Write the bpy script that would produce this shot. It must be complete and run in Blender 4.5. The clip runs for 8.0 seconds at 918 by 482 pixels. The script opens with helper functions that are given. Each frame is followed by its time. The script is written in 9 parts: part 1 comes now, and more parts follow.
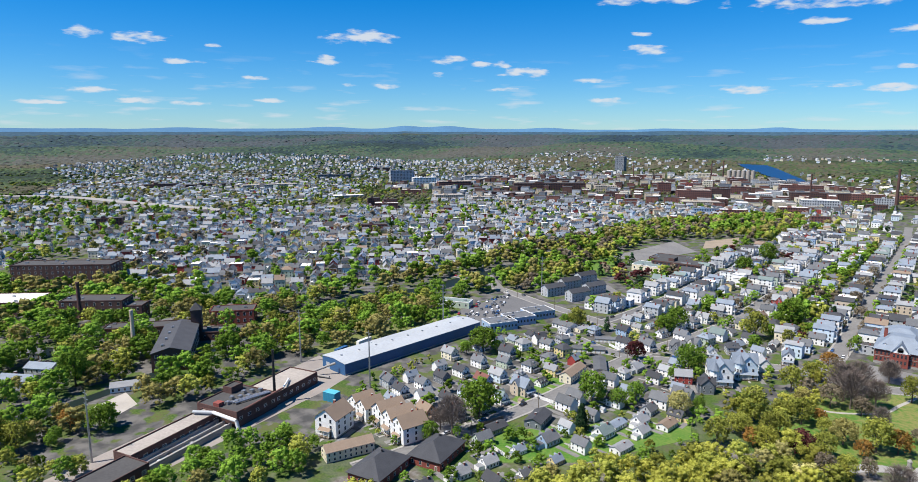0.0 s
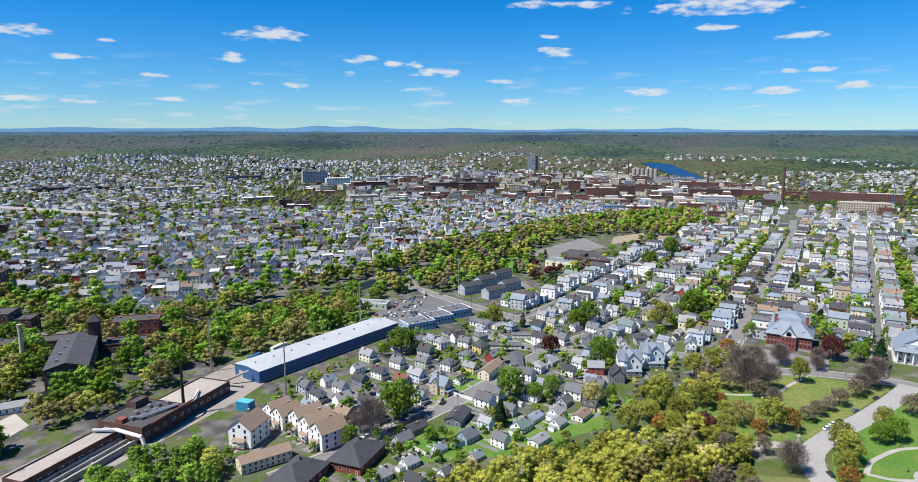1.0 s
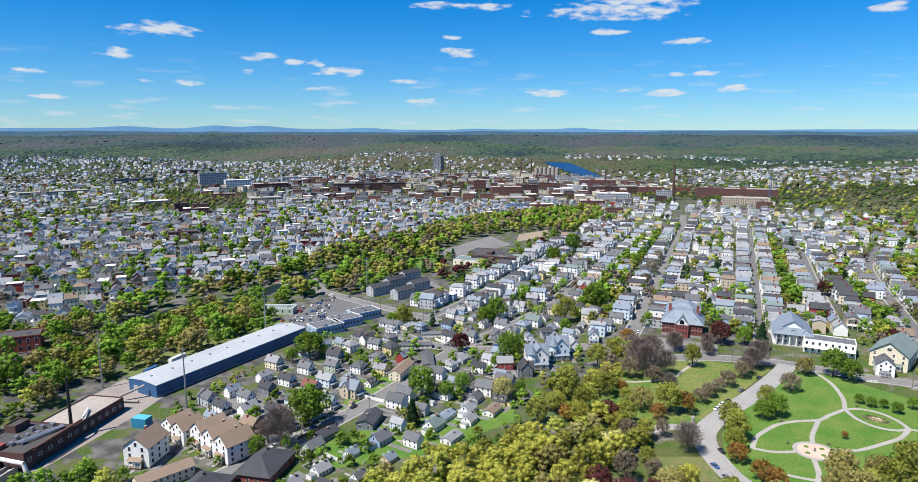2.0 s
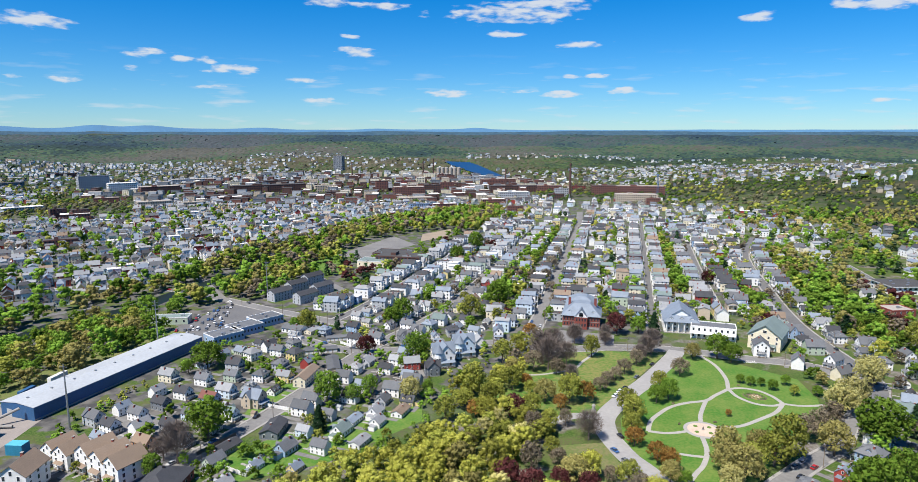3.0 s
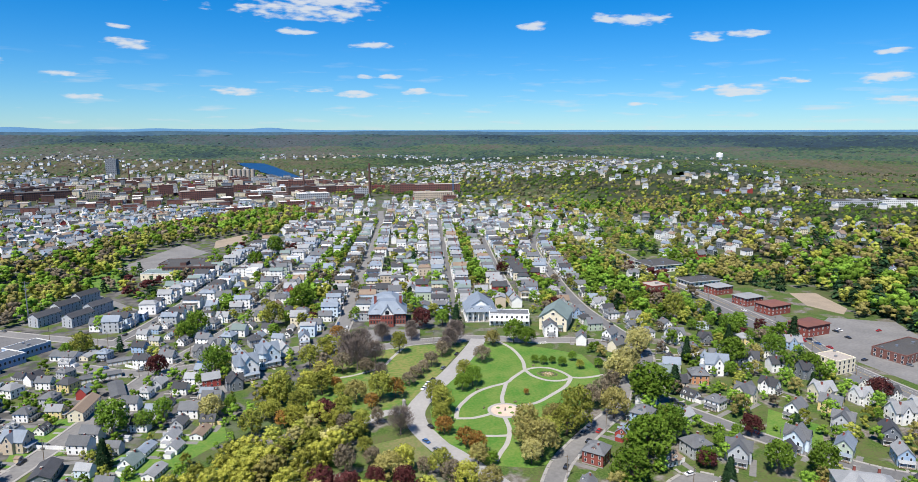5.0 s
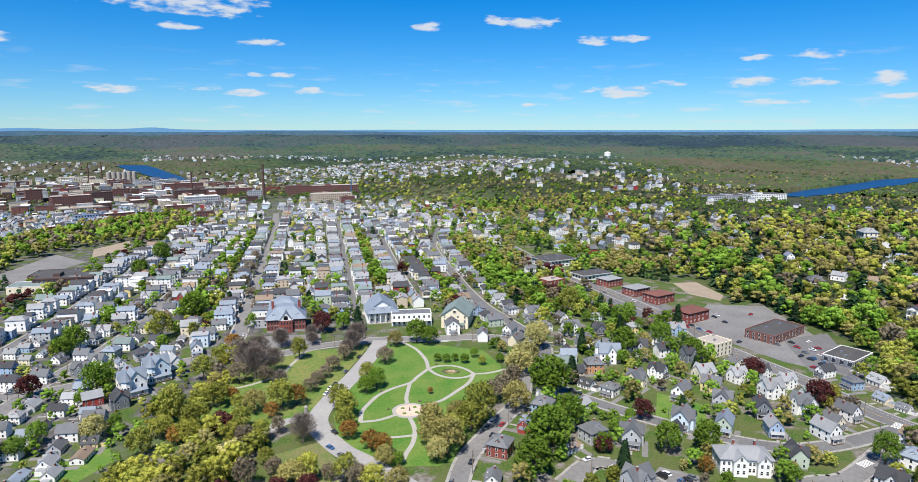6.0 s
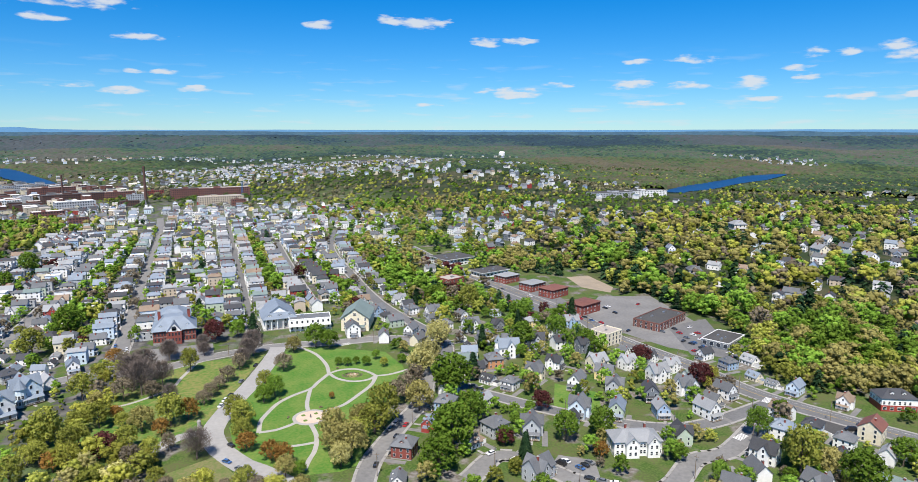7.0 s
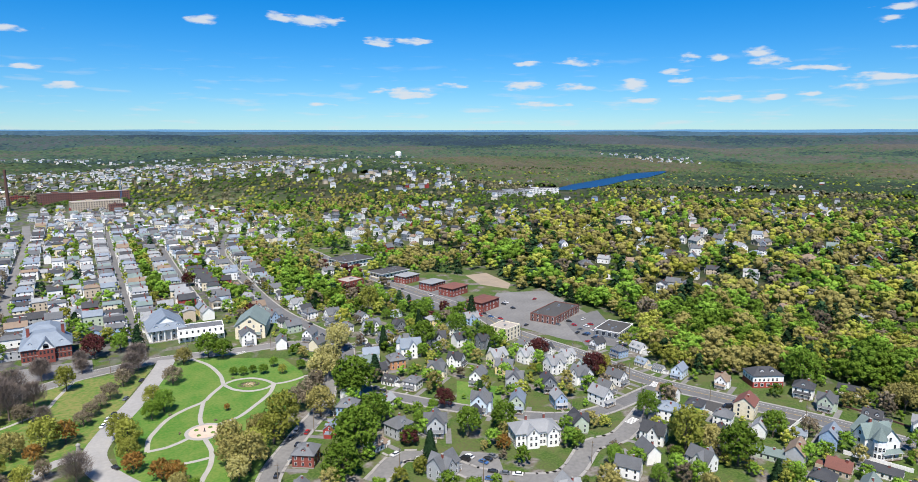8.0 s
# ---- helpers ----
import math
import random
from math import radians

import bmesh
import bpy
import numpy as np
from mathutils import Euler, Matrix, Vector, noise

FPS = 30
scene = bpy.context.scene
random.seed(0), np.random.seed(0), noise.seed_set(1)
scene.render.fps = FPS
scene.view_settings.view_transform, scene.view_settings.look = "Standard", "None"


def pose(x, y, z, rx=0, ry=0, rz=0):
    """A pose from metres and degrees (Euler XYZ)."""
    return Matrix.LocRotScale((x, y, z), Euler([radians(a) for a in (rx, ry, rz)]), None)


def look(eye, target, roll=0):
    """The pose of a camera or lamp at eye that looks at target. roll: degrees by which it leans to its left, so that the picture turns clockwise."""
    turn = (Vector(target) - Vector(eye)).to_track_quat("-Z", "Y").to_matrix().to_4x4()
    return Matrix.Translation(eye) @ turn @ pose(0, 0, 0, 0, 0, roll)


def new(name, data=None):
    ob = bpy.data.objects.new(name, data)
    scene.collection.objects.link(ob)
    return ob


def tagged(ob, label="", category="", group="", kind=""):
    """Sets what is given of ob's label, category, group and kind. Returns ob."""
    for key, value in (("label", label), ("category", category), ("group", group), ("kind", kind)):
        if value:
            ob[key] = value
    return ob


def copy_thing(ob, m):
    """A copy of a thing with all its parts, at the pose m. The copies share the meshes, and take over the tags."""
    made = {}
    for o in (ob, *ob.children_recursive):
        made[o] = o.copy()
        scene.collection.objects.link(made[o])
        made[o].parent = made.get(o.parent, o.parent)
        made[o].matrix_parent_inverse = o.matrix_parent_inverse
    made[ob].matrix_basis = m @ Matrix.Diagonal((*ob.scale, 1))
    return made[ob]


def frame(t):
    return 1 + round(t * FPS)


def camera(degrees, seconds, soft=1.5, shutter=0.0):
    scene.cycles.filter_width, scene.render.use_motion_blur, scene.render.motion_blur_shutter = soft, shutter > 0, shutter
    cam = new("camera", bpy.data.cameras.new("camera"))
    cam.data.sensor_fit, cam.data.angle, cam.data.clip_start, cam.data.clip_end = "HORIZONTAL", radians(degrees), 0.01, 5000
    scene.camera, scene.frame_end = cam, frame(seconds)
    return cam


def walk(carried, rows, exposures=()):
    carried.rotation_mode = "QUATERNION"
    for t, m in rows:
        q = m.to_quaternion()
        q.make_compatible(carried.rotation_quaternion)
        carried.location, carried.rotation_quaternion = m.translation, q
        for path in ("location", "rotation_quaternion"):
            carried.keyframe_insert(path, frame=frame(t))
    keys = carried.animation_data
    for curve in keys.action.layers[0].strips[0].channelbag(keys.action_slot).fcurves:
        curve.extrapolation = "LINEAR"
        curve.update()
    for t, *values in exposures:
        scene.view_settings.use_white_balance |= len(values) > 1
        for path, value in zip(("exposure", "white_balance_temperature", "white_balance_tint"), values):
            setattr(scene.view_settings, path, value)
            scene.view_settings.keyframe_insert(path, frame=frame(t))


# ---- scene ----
# ---- camera: hovers on one spot and pans slowly to the right ----
cam = camera(71.1, 8.0, soft=0.65)
PATH = [
    (0, pose(0, 0, 145, 80.40, 0, 38.30)),
    (0.5, pose(0, 0, 145, 80.40, 0, 34.65)),
    (1, pose(0, 0, 145, 80.40, 0, 30.73)),
    (1.5, pose(0, 0, 145, 80.40, 0, 26.63)),
    (3, pose(0, 0, 145, 80.40, 0, 13.74)),
    (3.5, pose(0, 0, 145, 80.40, 0, 9.35)),
    (4, pose(0, 0, 145, 80.40, 0, 4.93)),
    (4.5, pose(0, 0, 145, 80.40, 0, 0.49)),
    (6, pose(0, 0, 145, 80.40, 0, -12.99)),
    (6.5, pose(0, 0, 145, 80.40, 0, -17.54)),
    (7, pose(0, 0, 145, 80.40, 0, -22.12)),
    (7.5, pose(0, 0, 145, 80.40, 0, -26.69)),
    (8, pose(0, 0, 145, 80.40, 0, -31.25)),
]
walk(cam, PATH)

# ---- sky, clouds and sun ----
SUN_AZ, SUN_EL = 212.0, 59.0          # degrees, clockwise from +y; above the horizon
EXPOSURE = 0.61
SKY_TINT = (0.68, 0.985, 1.36, 1)       # clear spring air, bluer than the model's
scene.view_settings.exposure = EXPOSURE

# clouds: bearing, height, half width, half height (degrees)
CLOUDS_WEST = [
    (-67.7, 7.42, 1.17, 0.39), (-63.8, 7.29, 1.89, 0.40), (-46.6, 7.94, 3.25, 0.49), (-49.7, 6.03, 1.38, 0.35), (-61.0, 5.59, 1.25, 0.19),
    (-55.4, 4.44, 0.97, 0.19), (-67.1, 3.29, 0.89, 0.18), (-38.8, 6.16, 1.81, 0.35), (-36.4, 5.86, 0.81, 0.20), (-34.7, 5.71, 0.70, 0.25),
    (-32.1, 5.06, 2.41, 0.30), (-40.1, 4.94, 0.91, 0.20), (-44.8, 3.93, 1.26, 0.20), (-22.7, 6.72, 1.64, 0.39), (-23.0, 7.97, 0.96, 0.19),
    (-27.2, 4.37, 1.39, 0.20), (-4.9, 3.26, 1.19, 0.25), (-14.7, 3.40, 2.33, 0.23), (-25.9, 2.65, 1.25, 0.20), (-64.2, 2.44, 1.84, 0.18),
]
CLOUDS_MIDDLE = [
    (-9.1, 9.95, 5.66, 0.79), (-5.6, 10.57, 2.94, 0.59), (-3.4, 7.27, 1.99, 0.30), (-9.6, 8.21, 1.39, 0.30), (10.4, 8.98, 1.16, 0.37), (18.3, 9.20, 3.49, 0.35), (-23.7, 10.49, 2.37, 0.33),
    (-19.7, 10.47, 1.69, 0.34), (24.5, 7.59, 1.24, 0.33), (-5.2, 3.30, 1.02, 0.25), (-4.1, 4.72, 0.86, 0.20), (-1.7, 4.75, 1.10, 0.20),
    (0.3, 3.51, 1.10, 0.25), (-14.9, 3.35, 2.03, 0.25), (-25.6, 2.70, 1.27, 0.20), (19.4, 2.38, 1.34, 0.18),
]
CLOUDS_EAST = [
    (10.4, 8.83, 1.20, 0.37), (16.4, 9.49, 1.14, 0.29), (19.2, 8.91, 2.18, 0.34), (24.5, 7.54, 1.19, 0.35), (27.3, 7.67, 1.59, 0.25), (26.5, 3.40, 2.79, 0.46),
    (36.9, 3.94, 1.62, 0.51), (50.0, 6.02, 1.24, 0.38), (41.7, 5.86, 1.73, 0.30), (55.7, 6.22, 1.10, 0.27), (56.2, 5.50, 1.55, 0.27), (49.2, 4.93, 1.35, 0.24),
    (50.1, 4.26, 1.05, 0.24), (46.2, 3.92, 1.23, 0.39), (56.6, 2.73, 1.38, 0.23), (53.1, 2.61, 1.42, 0.24), (64.4, 3.93, 1.91, 0.21), (0.3, 3.44, 1.31, 0.22),
    (19.5, 2.37, 1.20, 0.15), (59.0, 4.89, 1.56, 0.22), (64.6, 8.80, 1.65, 0.25),
]

CLOUDS_LOW_EAST = [(46.2, 3.92, 1.44, 0.52), (41.6, 3.84, 1.68, 0.29), (55.3, 6.24, 1.44, 0.34), (56.2, 5.54, 1.56, 0.29), (60.6, 4.82, 1.2, 0.23), (63.6, 4.05, 2.16, 0.29), (65.0, 6.01, 0.84, 0.23), (62.1, 3.27, 1.32, 0.29), (59.4, 2.92, 0.96, 0.23), (41.6, 5.86, 2.04, 0.29), (37.1, 5.74, 1.08, 0.23), (52.5, 5.97, 0.84, 0.29), (53.1, 2.7, 1.92, 0.29), (38.2, 2.4, 2.4, 0.23), (27.0, 3.4, 2.4, 0.34), (30.5, 4.0, 1.44, 0.23), (47.0, 2.61, 1.8, 0.23), (64.0, 8.08, 0.96, 0.23)]
CLOUDS_LOW_WEST = [(-61.1, 5.59, 1.44, 0.23), (-58.5, 6.87, 0.6, 0.17), (-44.8, 3.88, 1.2, 0.23), (-64.2, 2.49, 1.8, 0.23), (-60.8, 2.37, 1.56, 0.17), (-67.7, 3.23, 1.8, 0.23), (-34.3, 3.7, 1.08, 0.17), (-25.9, 2.65, 1.56, 0.23), (-36.5, 5.76, 1.08, 0.23), (-34.7, 5.7, 0.84, 0.23), (-71.1, 2.24, 1.8, 0.17), (-53.5, 2.62, 1.8, 0.17), (-47.6, 4.05, 0.96, 0.17), (-14.9, 3.27, 1.68, 0.23), (-8.1, 3.5, 1.8, 0.17), (-4.9, 3.26, 1.56, 0.29)]


def build_world():
    world = bpy.data.worlds.new("spring_sky")
    scene.world = world
    world.use_nodes = True
    nt = world.node_tree
    nt.nodes.clear()
    N, L = nt.nodes.new, nt.links.new

    def calc(op, a, b=None, c=None):
        n = N("ShaderNodeMath")
        n.operation = op
        for i, v in enumerate((a, b, c)):
            if v is None:
                continue
            if isinstance(v, (int, float)):
                n.inputs[i].default_value = v
            else:
                L(v, n.inputs[i])
        return n.outputs[0]

    sky = N("ShaderNodeTexSky")
    sky.sky_type, sky.sun_disc = "NISHITA", False
    sky.sun_elevation, sky.sun_rotation = radians(SUN_EL), radians(SUN_AZ)
    sky.altitude, sky.air_density, sky.dust_density, sky.ozone_density = 100, 1.0, 0.0, 4.0
    hue = N("ShaderNodeHueSaturation")
    hue.inputs["Saturation"].default_value = 1.22
    tint = N("ShaderNodeMix")
    tint.data_type, tint.blend_type = "RGBA", "MULTIPLY"
    tint.inputs["Factor"].default_value = 1.0
    tint.inputs["B"].default_value = SKY_TINT
    L(sky.outputs[0], tint.inputs["A"])
    L(tint.outputs["Result"], hue.inputs["Color"])
    tc = N("ShaderNodeTexCoord")
    sep = N("ShaderNodeSeparateXYZ")
    L(tc.outputs["Generated"], sep.inputs[0])
    az = calc("MULTIPLY", calc("ARCTAN2", sep.outputs[0], sep.outputs[1]), 180 / math.pi)
    el = calc("MULTIPLY", calc("ARCSINE", sep.outputs[2]), 180 / math.pi)
    flat = N("ShaderNodeCombineXYZ")
    L(az, flat.inputs[0])
    L(calc("MULTIPLY", el, 3.4), flat.inputs[1])

    def fluff(scale, detail, rough):
        n = N("ShaderNodeTexNoise")
        n.inputs["Scale"].default_value, n.inputs["Detail"].default_value, n.inputs["Roughness"].default_value = scale, detail, rough
        L(flat.outputs[0], n.inputs["Vector"])
        return n.outputs["Fac"]

    fine, broad = fluff(0.62, 5, 0.52), fluff(0.25, 3, 0.5)
    shape = None
    for a, e, wa, we in CLOUDS_WEST + CLOUDS_MIDDLE + CLOUDS_EAST + CLOUDS_LOW_EAST + CLOUDS_LOW_WEST:
        da = calc("MULTIPLY", calc("SUBTRACT", az, a), 1 / (wa * 1.02))
        de = calc("MULTIPLY", calc("SUBTRACT", el, e), 1 / (we * 1.1))
        d = calc("SUBTRACT", 1.0, calc("ADD", calc("MULTIPLY", da, da), calc("MULTIPLY", de, de)))
        shape = d if shape is None else calc("MAXIMUM", shape, d)
    shape = calc("MAXIMUM", shape, -1.5)
    puff = calc("ADD", calc("MULTIPLY", shape, 0.5), calc("MULTIPLY", calc("SUBTRACT", fine, 0.5), 2.6))
    puff = calc("ADD", puff, calc("MULTIPLY", calc("SUBTRACT", broad, 0.5), 0.8))
    cover = N("ShaderNodeMapRange")
    cover.interpolation_type = "SMOOTHSTEP"
    L(puff, cover.inputs["Value"])
    cover.inputs["From Min"].default_value, cover.inputs["From Max"].default_value = -0.05, 0.65
    # thin veils low over the horizon
    veil = N("ShaderNodeTexNoise")
    vv = N("ShaderNodeCombineXYZ")
    L(calc("MULTIPLY", az, 0.16), vv.inputs[0])
    L(calc("MULTIPLY", el, 1.1), vv.inputs[1])
    L(vv.outputs[0], veil.inputs["Vector"])
    veil.inputs["Scale"].default_value, veil.inputs["Detail"].default_value = 1.6, 5
    low = calc("MULTIPLY", calc("MAXIMUM", calc("SUBTRACT", veil.outputs["Fac"], 0.56), 0.0), 3.0)
    band = N("ShaderNodeMapRange")
    L(el, band.inputs["Value"])
    band.inputs["From Min"].default_value, band.inputs["From Max"].default_value = 7.0, 2.0
    thin = calc("MINIMUM", calc("MULTIPLY", low, band.outputs[0]), 0.6)
    total = calc("MAXIMUM", calc("MULTIPLY", cover.outputs[0], 0.9), thin)
    mix = N("ShaderNodeMix")
    mix.data_type = "RGBA"
    L(total, mix.inputs["Factor"])
    L(hue.outputs[0], mix.inputs["A"])
    mix.inputs["B"].default_value = (7.6, 8.1, 8.7, 1)
    bg = N("ShaderNodeBackground")
    bg.inputs["Strength"].default_value = 0.062
    L(mix.outputs["Result"], bg.inputs["Color"])
    out = N("ShaderNodeOutputWorld")
    L(bg.outputs[0], out.inputs["Surface"])


build_world()
sun_data = bpy.data.lights.new("sun", "SUN")
sun_data.energy, sun_data.angle, sun_data.color = 5.3, radians(0.53), (1.0, 0.94, 0.86)
sun = new("sun", sun_data)
a, e = radians(SUN_AZ), radians(SUN_EL)
sun.matrix_basis = look((0, 0, 400), (-math.sin(a) * math.cos(e), -math.cos(a) * math.cos(e), 400 - math.sin(e)))

# ---- materials ----
MATS = {}


def node_mat(name):
    m = bpy.data.materials.new(name)
    m.use_nodes = True
    nt = m.node_tree
    nt.nodes.clear()
    out = nt.nodes.new("ShaderNodeOutputMaterial")
    return m, nt, out


def surface(name, col, col2=None, rough=0.8, scale=1.0, fine=8.0, amount=1.0, bump=0.0, metal=0.0, rnd=0.0, lines=0.0, spec=0.4, hard=1.0):
    """Two colours mixed by coarse and fine noise, with some relief; rnd varies the value from object to object, lines is the
    spacing of horizontal boards in metres."""
    if name in MATS:
        return MATS[name]
    m, nt, out = node_mat(name)
    N, L = nt.nodes.new, nt.links.new
    col2 = col2 or tuple(c * 0.72 for c in col)
    tc = N("ShaderNodeTexCoord")
    big, small = N("ShaderNodeTexNoise"), N("ShaderNodeTexNoise")
    big.inputs["Scale"].default_value, big.inputs["Detail"].default_value = 0.25 * scale, 4
    small.inputs["Scale"].default_value, small.inputs["Detail"].default_value = fine * 0.25 * scale, 3
    for n in (big, small):
        L(tc.outputs["Object"], n.inputs["Vector"])
    add = N("ShaderNodeMath")
    add.operation = "ADD"
    L(big.outputs["Fac"], add.inputs[0])
    L(small.outputs["Fac"], add.inputs[1])
    rng = N("ShaderNodeMapRange")
    L(add.outputs[0], rng.inputs["Value"])
    rng.inputs["From Min"].default_value, rng.inputs["From Max"].default_value = 1 - 0.3 / hard, 1 + 0.3 / hard
    rng.inputs["To Max"].default_value = amount
    mix = N("ShaderNodeMix")
    mix.data_type = "RGBA"
    mix.inputs["A"].default_value, mix.inputs["B"].default_value = (*col, 1), (*col2, 1)
    L(rng.outputs[0], mix.inputs["Factor"])
    colour = mix.outputs["Result"]
    if rnd:
        info, hsv, r2 = N("ShaderNodeObjectInfo"), N("ShaderNodeHueSaturation"), N("ShaderNodeMapRange")
        L(info.outputs["Random"], r2.inputs["Value"])
        r2.inputs["To Min"].default_value, r2.inputs["To Max"].default_value = 1 - rnd, 1 + rnd * 0.6
        L(r2.outputs[0], hsv.inputs["Value"])
        L(colour, hsv.inputs["Color"])
        colour = hsv.outputs[0]
    bsdf = N("ShaderNodeBsdfPrincipled")
    L(colour, bsdf.inputs["Base Color"])
    bsdf.inputs["Roughness"].default_value, bsdf.inputs["Metallic"].default_value = rough, metal
    bsdf.inputs["Specular IOR Level"].default_value = spec
    if bump or lines:
        bp = N("ShaderNodeBump")
        bp.inputs["Strength"].default_value, bp.inputs["Distance"].default_value = max(bump, 0.4 if lines else 0), 0.05
        if lines:
            wave = N("ShaderNodeTexWave")
            wave.bands_direction, wave.wave_profile = "Z", "SAW"
            wave.inputs["Scale"].default_value = 0.314 / lines
            L(tc.outputs["Object"], wave.inputs["Vector"])
            L(wave.outputs["Fac"], bp.inputs["Height"])
        else:
            L(small.outputs["Fac"], bp.inputs["Height"])
        L(bp.outputs[0], bsdf.inputs["Normal"])
    L(bsdf.outputs[0], out.inputs["Surface"])
    MATS[name] = m
    return m


def leaf(name, col, col2, through_light=0.35):
    """Foliage: varies from leaf to leaf and from tree to tree, and lets some light through."""
    m, nt, out = node_mat(name)
    N, L = nt.nodes.new, nt.links.new
    geo, info = N("ShaderNodeNewGeometry"), N("ShaderNodeObjectInfo")
    mix = N("ShaderNodeMix")
    mix.data_type = "RGBA"
    mix.inputs["A"].default_value, mix.inputs["B"].default_value = (*col, 1), (*col2, 1)
    L(geo.outputs["Random Per Island"], mix.inputs["Factor"])
    hsv, r = N("ShaderNodeHueSaturation"), N("ShaderNodeMapRange")
    L(info.outputs["Random"], r.inputs["Value"])
    r.inputs["To Min"].default_value, r.inputs["To Max"].default_value = 0.75, 1.2
    L(r.outputs[0], hsv.inputs["Value"])
    L(mix.outputs["Result"], hsv.inputs["Color"])
    dif, tra, sh = N("ShaderNodeBsdfDiffuse"), N("ShaderNodeBsdfTranslucent"), N("ShaderNodeMixShader")
    for n in (dif, tra):
        L(hsv.outputs[0], n.inputs["Color"])
    sh.inputs["Fac"].default_value = through_light
    L(dif.outputs[0], sh.inputs[1])
    L(tra.outputs[0], sh.inputs[2])
    L(sh.outputs[0], out.inputs["Surface"])
    return m


WALLS = {
    "white": surface("white_clapboard", (0.80, 0.80, 0.78), (0.70, 0.70, 0.68), 0.6, 0.6, lines=0.12),
    "cream": surface("cream_clapboard", (0.72, 0.66, 0.50), (0.62, 0.56, 0.42), 0.6, 0.6, lines=0.12),
    "grey": surface("grey_clapboard", (0.42, 0.44, 0.46), (0.34, 0.36, 0.38), 0.6, 0.6, lines=0.12),
    "blue": surface("blue_clapboard", (0.30, 0.42, 0.58), (0.24, 0.34, 0.48), 0.6, 0.6, lines=0.12),
    "pale_blue": surface("pale_blue_clapboard", (0.58, 0.68, 0.76), (0.50, 0.60, 0.68), 0.6, 0.6, lines=0.12),
    "tan": surface("tan_clapboard", (0.52, 0.44, 0.34), (0.44, 0.37, 0.28), 0.6, 0.6, lines=0.12),
    "yellow": surface("yellow_clapboard", (0.66, 0.55, 0.26), (0.58, 0.47, 0.22), 0.6, 0.6, lines=0.12),
    "red": surface("red_clapboard", (0.32, 0.05, 0.04), (0.25, 0.04, 0.035), 0.6, 0.6, lines=0.12),
    "slate": surface("slate_clapboard", (0.17, 0.19, 0.22), (0.13, 0.15, 0.17), 0.6, 0.6, lines=0.12),
    "green": surface("sage_clapboard", (0.42, 0.50, 0.40), (0.36, 0.43, 0.34), 0.6, 0.6, lines=0.12),
    "orange": surface("terracotta_clapboard", (0.50, 0.24, 0.12), (0.42, 0.20, 0.10), 0.6, 0.6, lines=0.12),
    "mill_brick": surface("old_mill_brick", (0.185, 0.080, 0.064), (0.125, 0.058, 0.048), 0.85, 0.2, fine=14, lines=0.075),
    "brick": surface("red_brick", (0.235, 0.060, 0.045), (0.165, 0.046, 0.038), 0.85, 0.5, fine=14, lines=0.075),
    "dark_brick": surface("sooty_brick", (0.105, 0.052, 0.043), (0.068, 0.038, 0.033), 0.85, 0.5, fine=14, lines=0.075),
}
ROOFS = {
    "grey": surface("grey_shingles", (0.13, 0.138, 0.148), (0.085, 0.09, 0.098), 0.85, 0.8, fine=12, bump=0.4, rnd=0.25),
    "dark": surface("dark_shingles", (0.055, 0.058, 0.065), (0.035, 0.037, 0.043), 0.85, 0.8, fine=12, bump=0.4, rnd=0.25),
    "pale": surface("pale_shingles", (0.28, 0.29, 0.30), (0.20, 0.21, 0.22), 0.85, 0.8, fine=12, bump=0.4, rnd=0.2),
    "tan": surface("tan_shingles", (0.24, 0.18, 0.13), (0.18, 0.135, 0.10), 0.85, 0.8, fine=12, bump=0.4, rnd=0.15),
    "red": surface("red_shingles", (0.17, 0.068, 0.052), (0.12, 0.052, 0.043), 0.85, 0.8, fine=12, bump=0.4, rnd=0.15),
    "green": surface("green_grey_shingles", (0.17, 0.22, 0.21), (0.12, 0.16, 0.155), 0.85, 0.8, fine=12, bump=0.4, rnd=0.15),
    "slate": surface("blue_slate", (0.20, 0.24, 0.29), (0.14, 0.17, 0.21), 0.7, 0.8, fine=12, bump=0.4, rnd=0.1),
}
TRIM = surface("white_trim", (0.78, 0.78, 0.76), None, 0.5)
GLASS = surface("window_glass", (0.035, 0.045, 0.06), (0.02, 0.025, 0.035), 0.08, spec=0.6)
ASPHALT = surface("asphalt", (0.14, 0.14, 0.14), (0.095, 0.095, 0.098), 0.9, 0.25, fine=10, bump=0.2)
OLD_ASPHALT = surface("worn_asphalt", (0.19, 0.186, 0.18), (0.125, 0.123, 0.12), 0.9, 0.2, fine=10, bump=0.2)
PALE_ASPHALT = surface("pale_asphalt", (0.30, 0.295, 0.285), (0.235, 0.23, 0.225), 0.9, 0.2, fine=10, bump=0.2)
CONCRETE = surface("concrete", (0.30, 0.29, 0.27), (0.22, 0.21, 0.20), 0.85, 0.5, fine=10, bump=0.2)
PATH_STONE = surface("path_surface", (0.34, 0.325, 0.295), (0.27, 0.26, 0.24), 0.9, 0.5, fine=10)
PINK_PAVING = surface("pink_paving", (0.52, 0.41, 0.32), (0.44, 0.34, 0.27), 0.9, 0.5)
PAINT_WHITE = surface("road_paint", (0.70, 0.70, 0.68), None, 0.7)
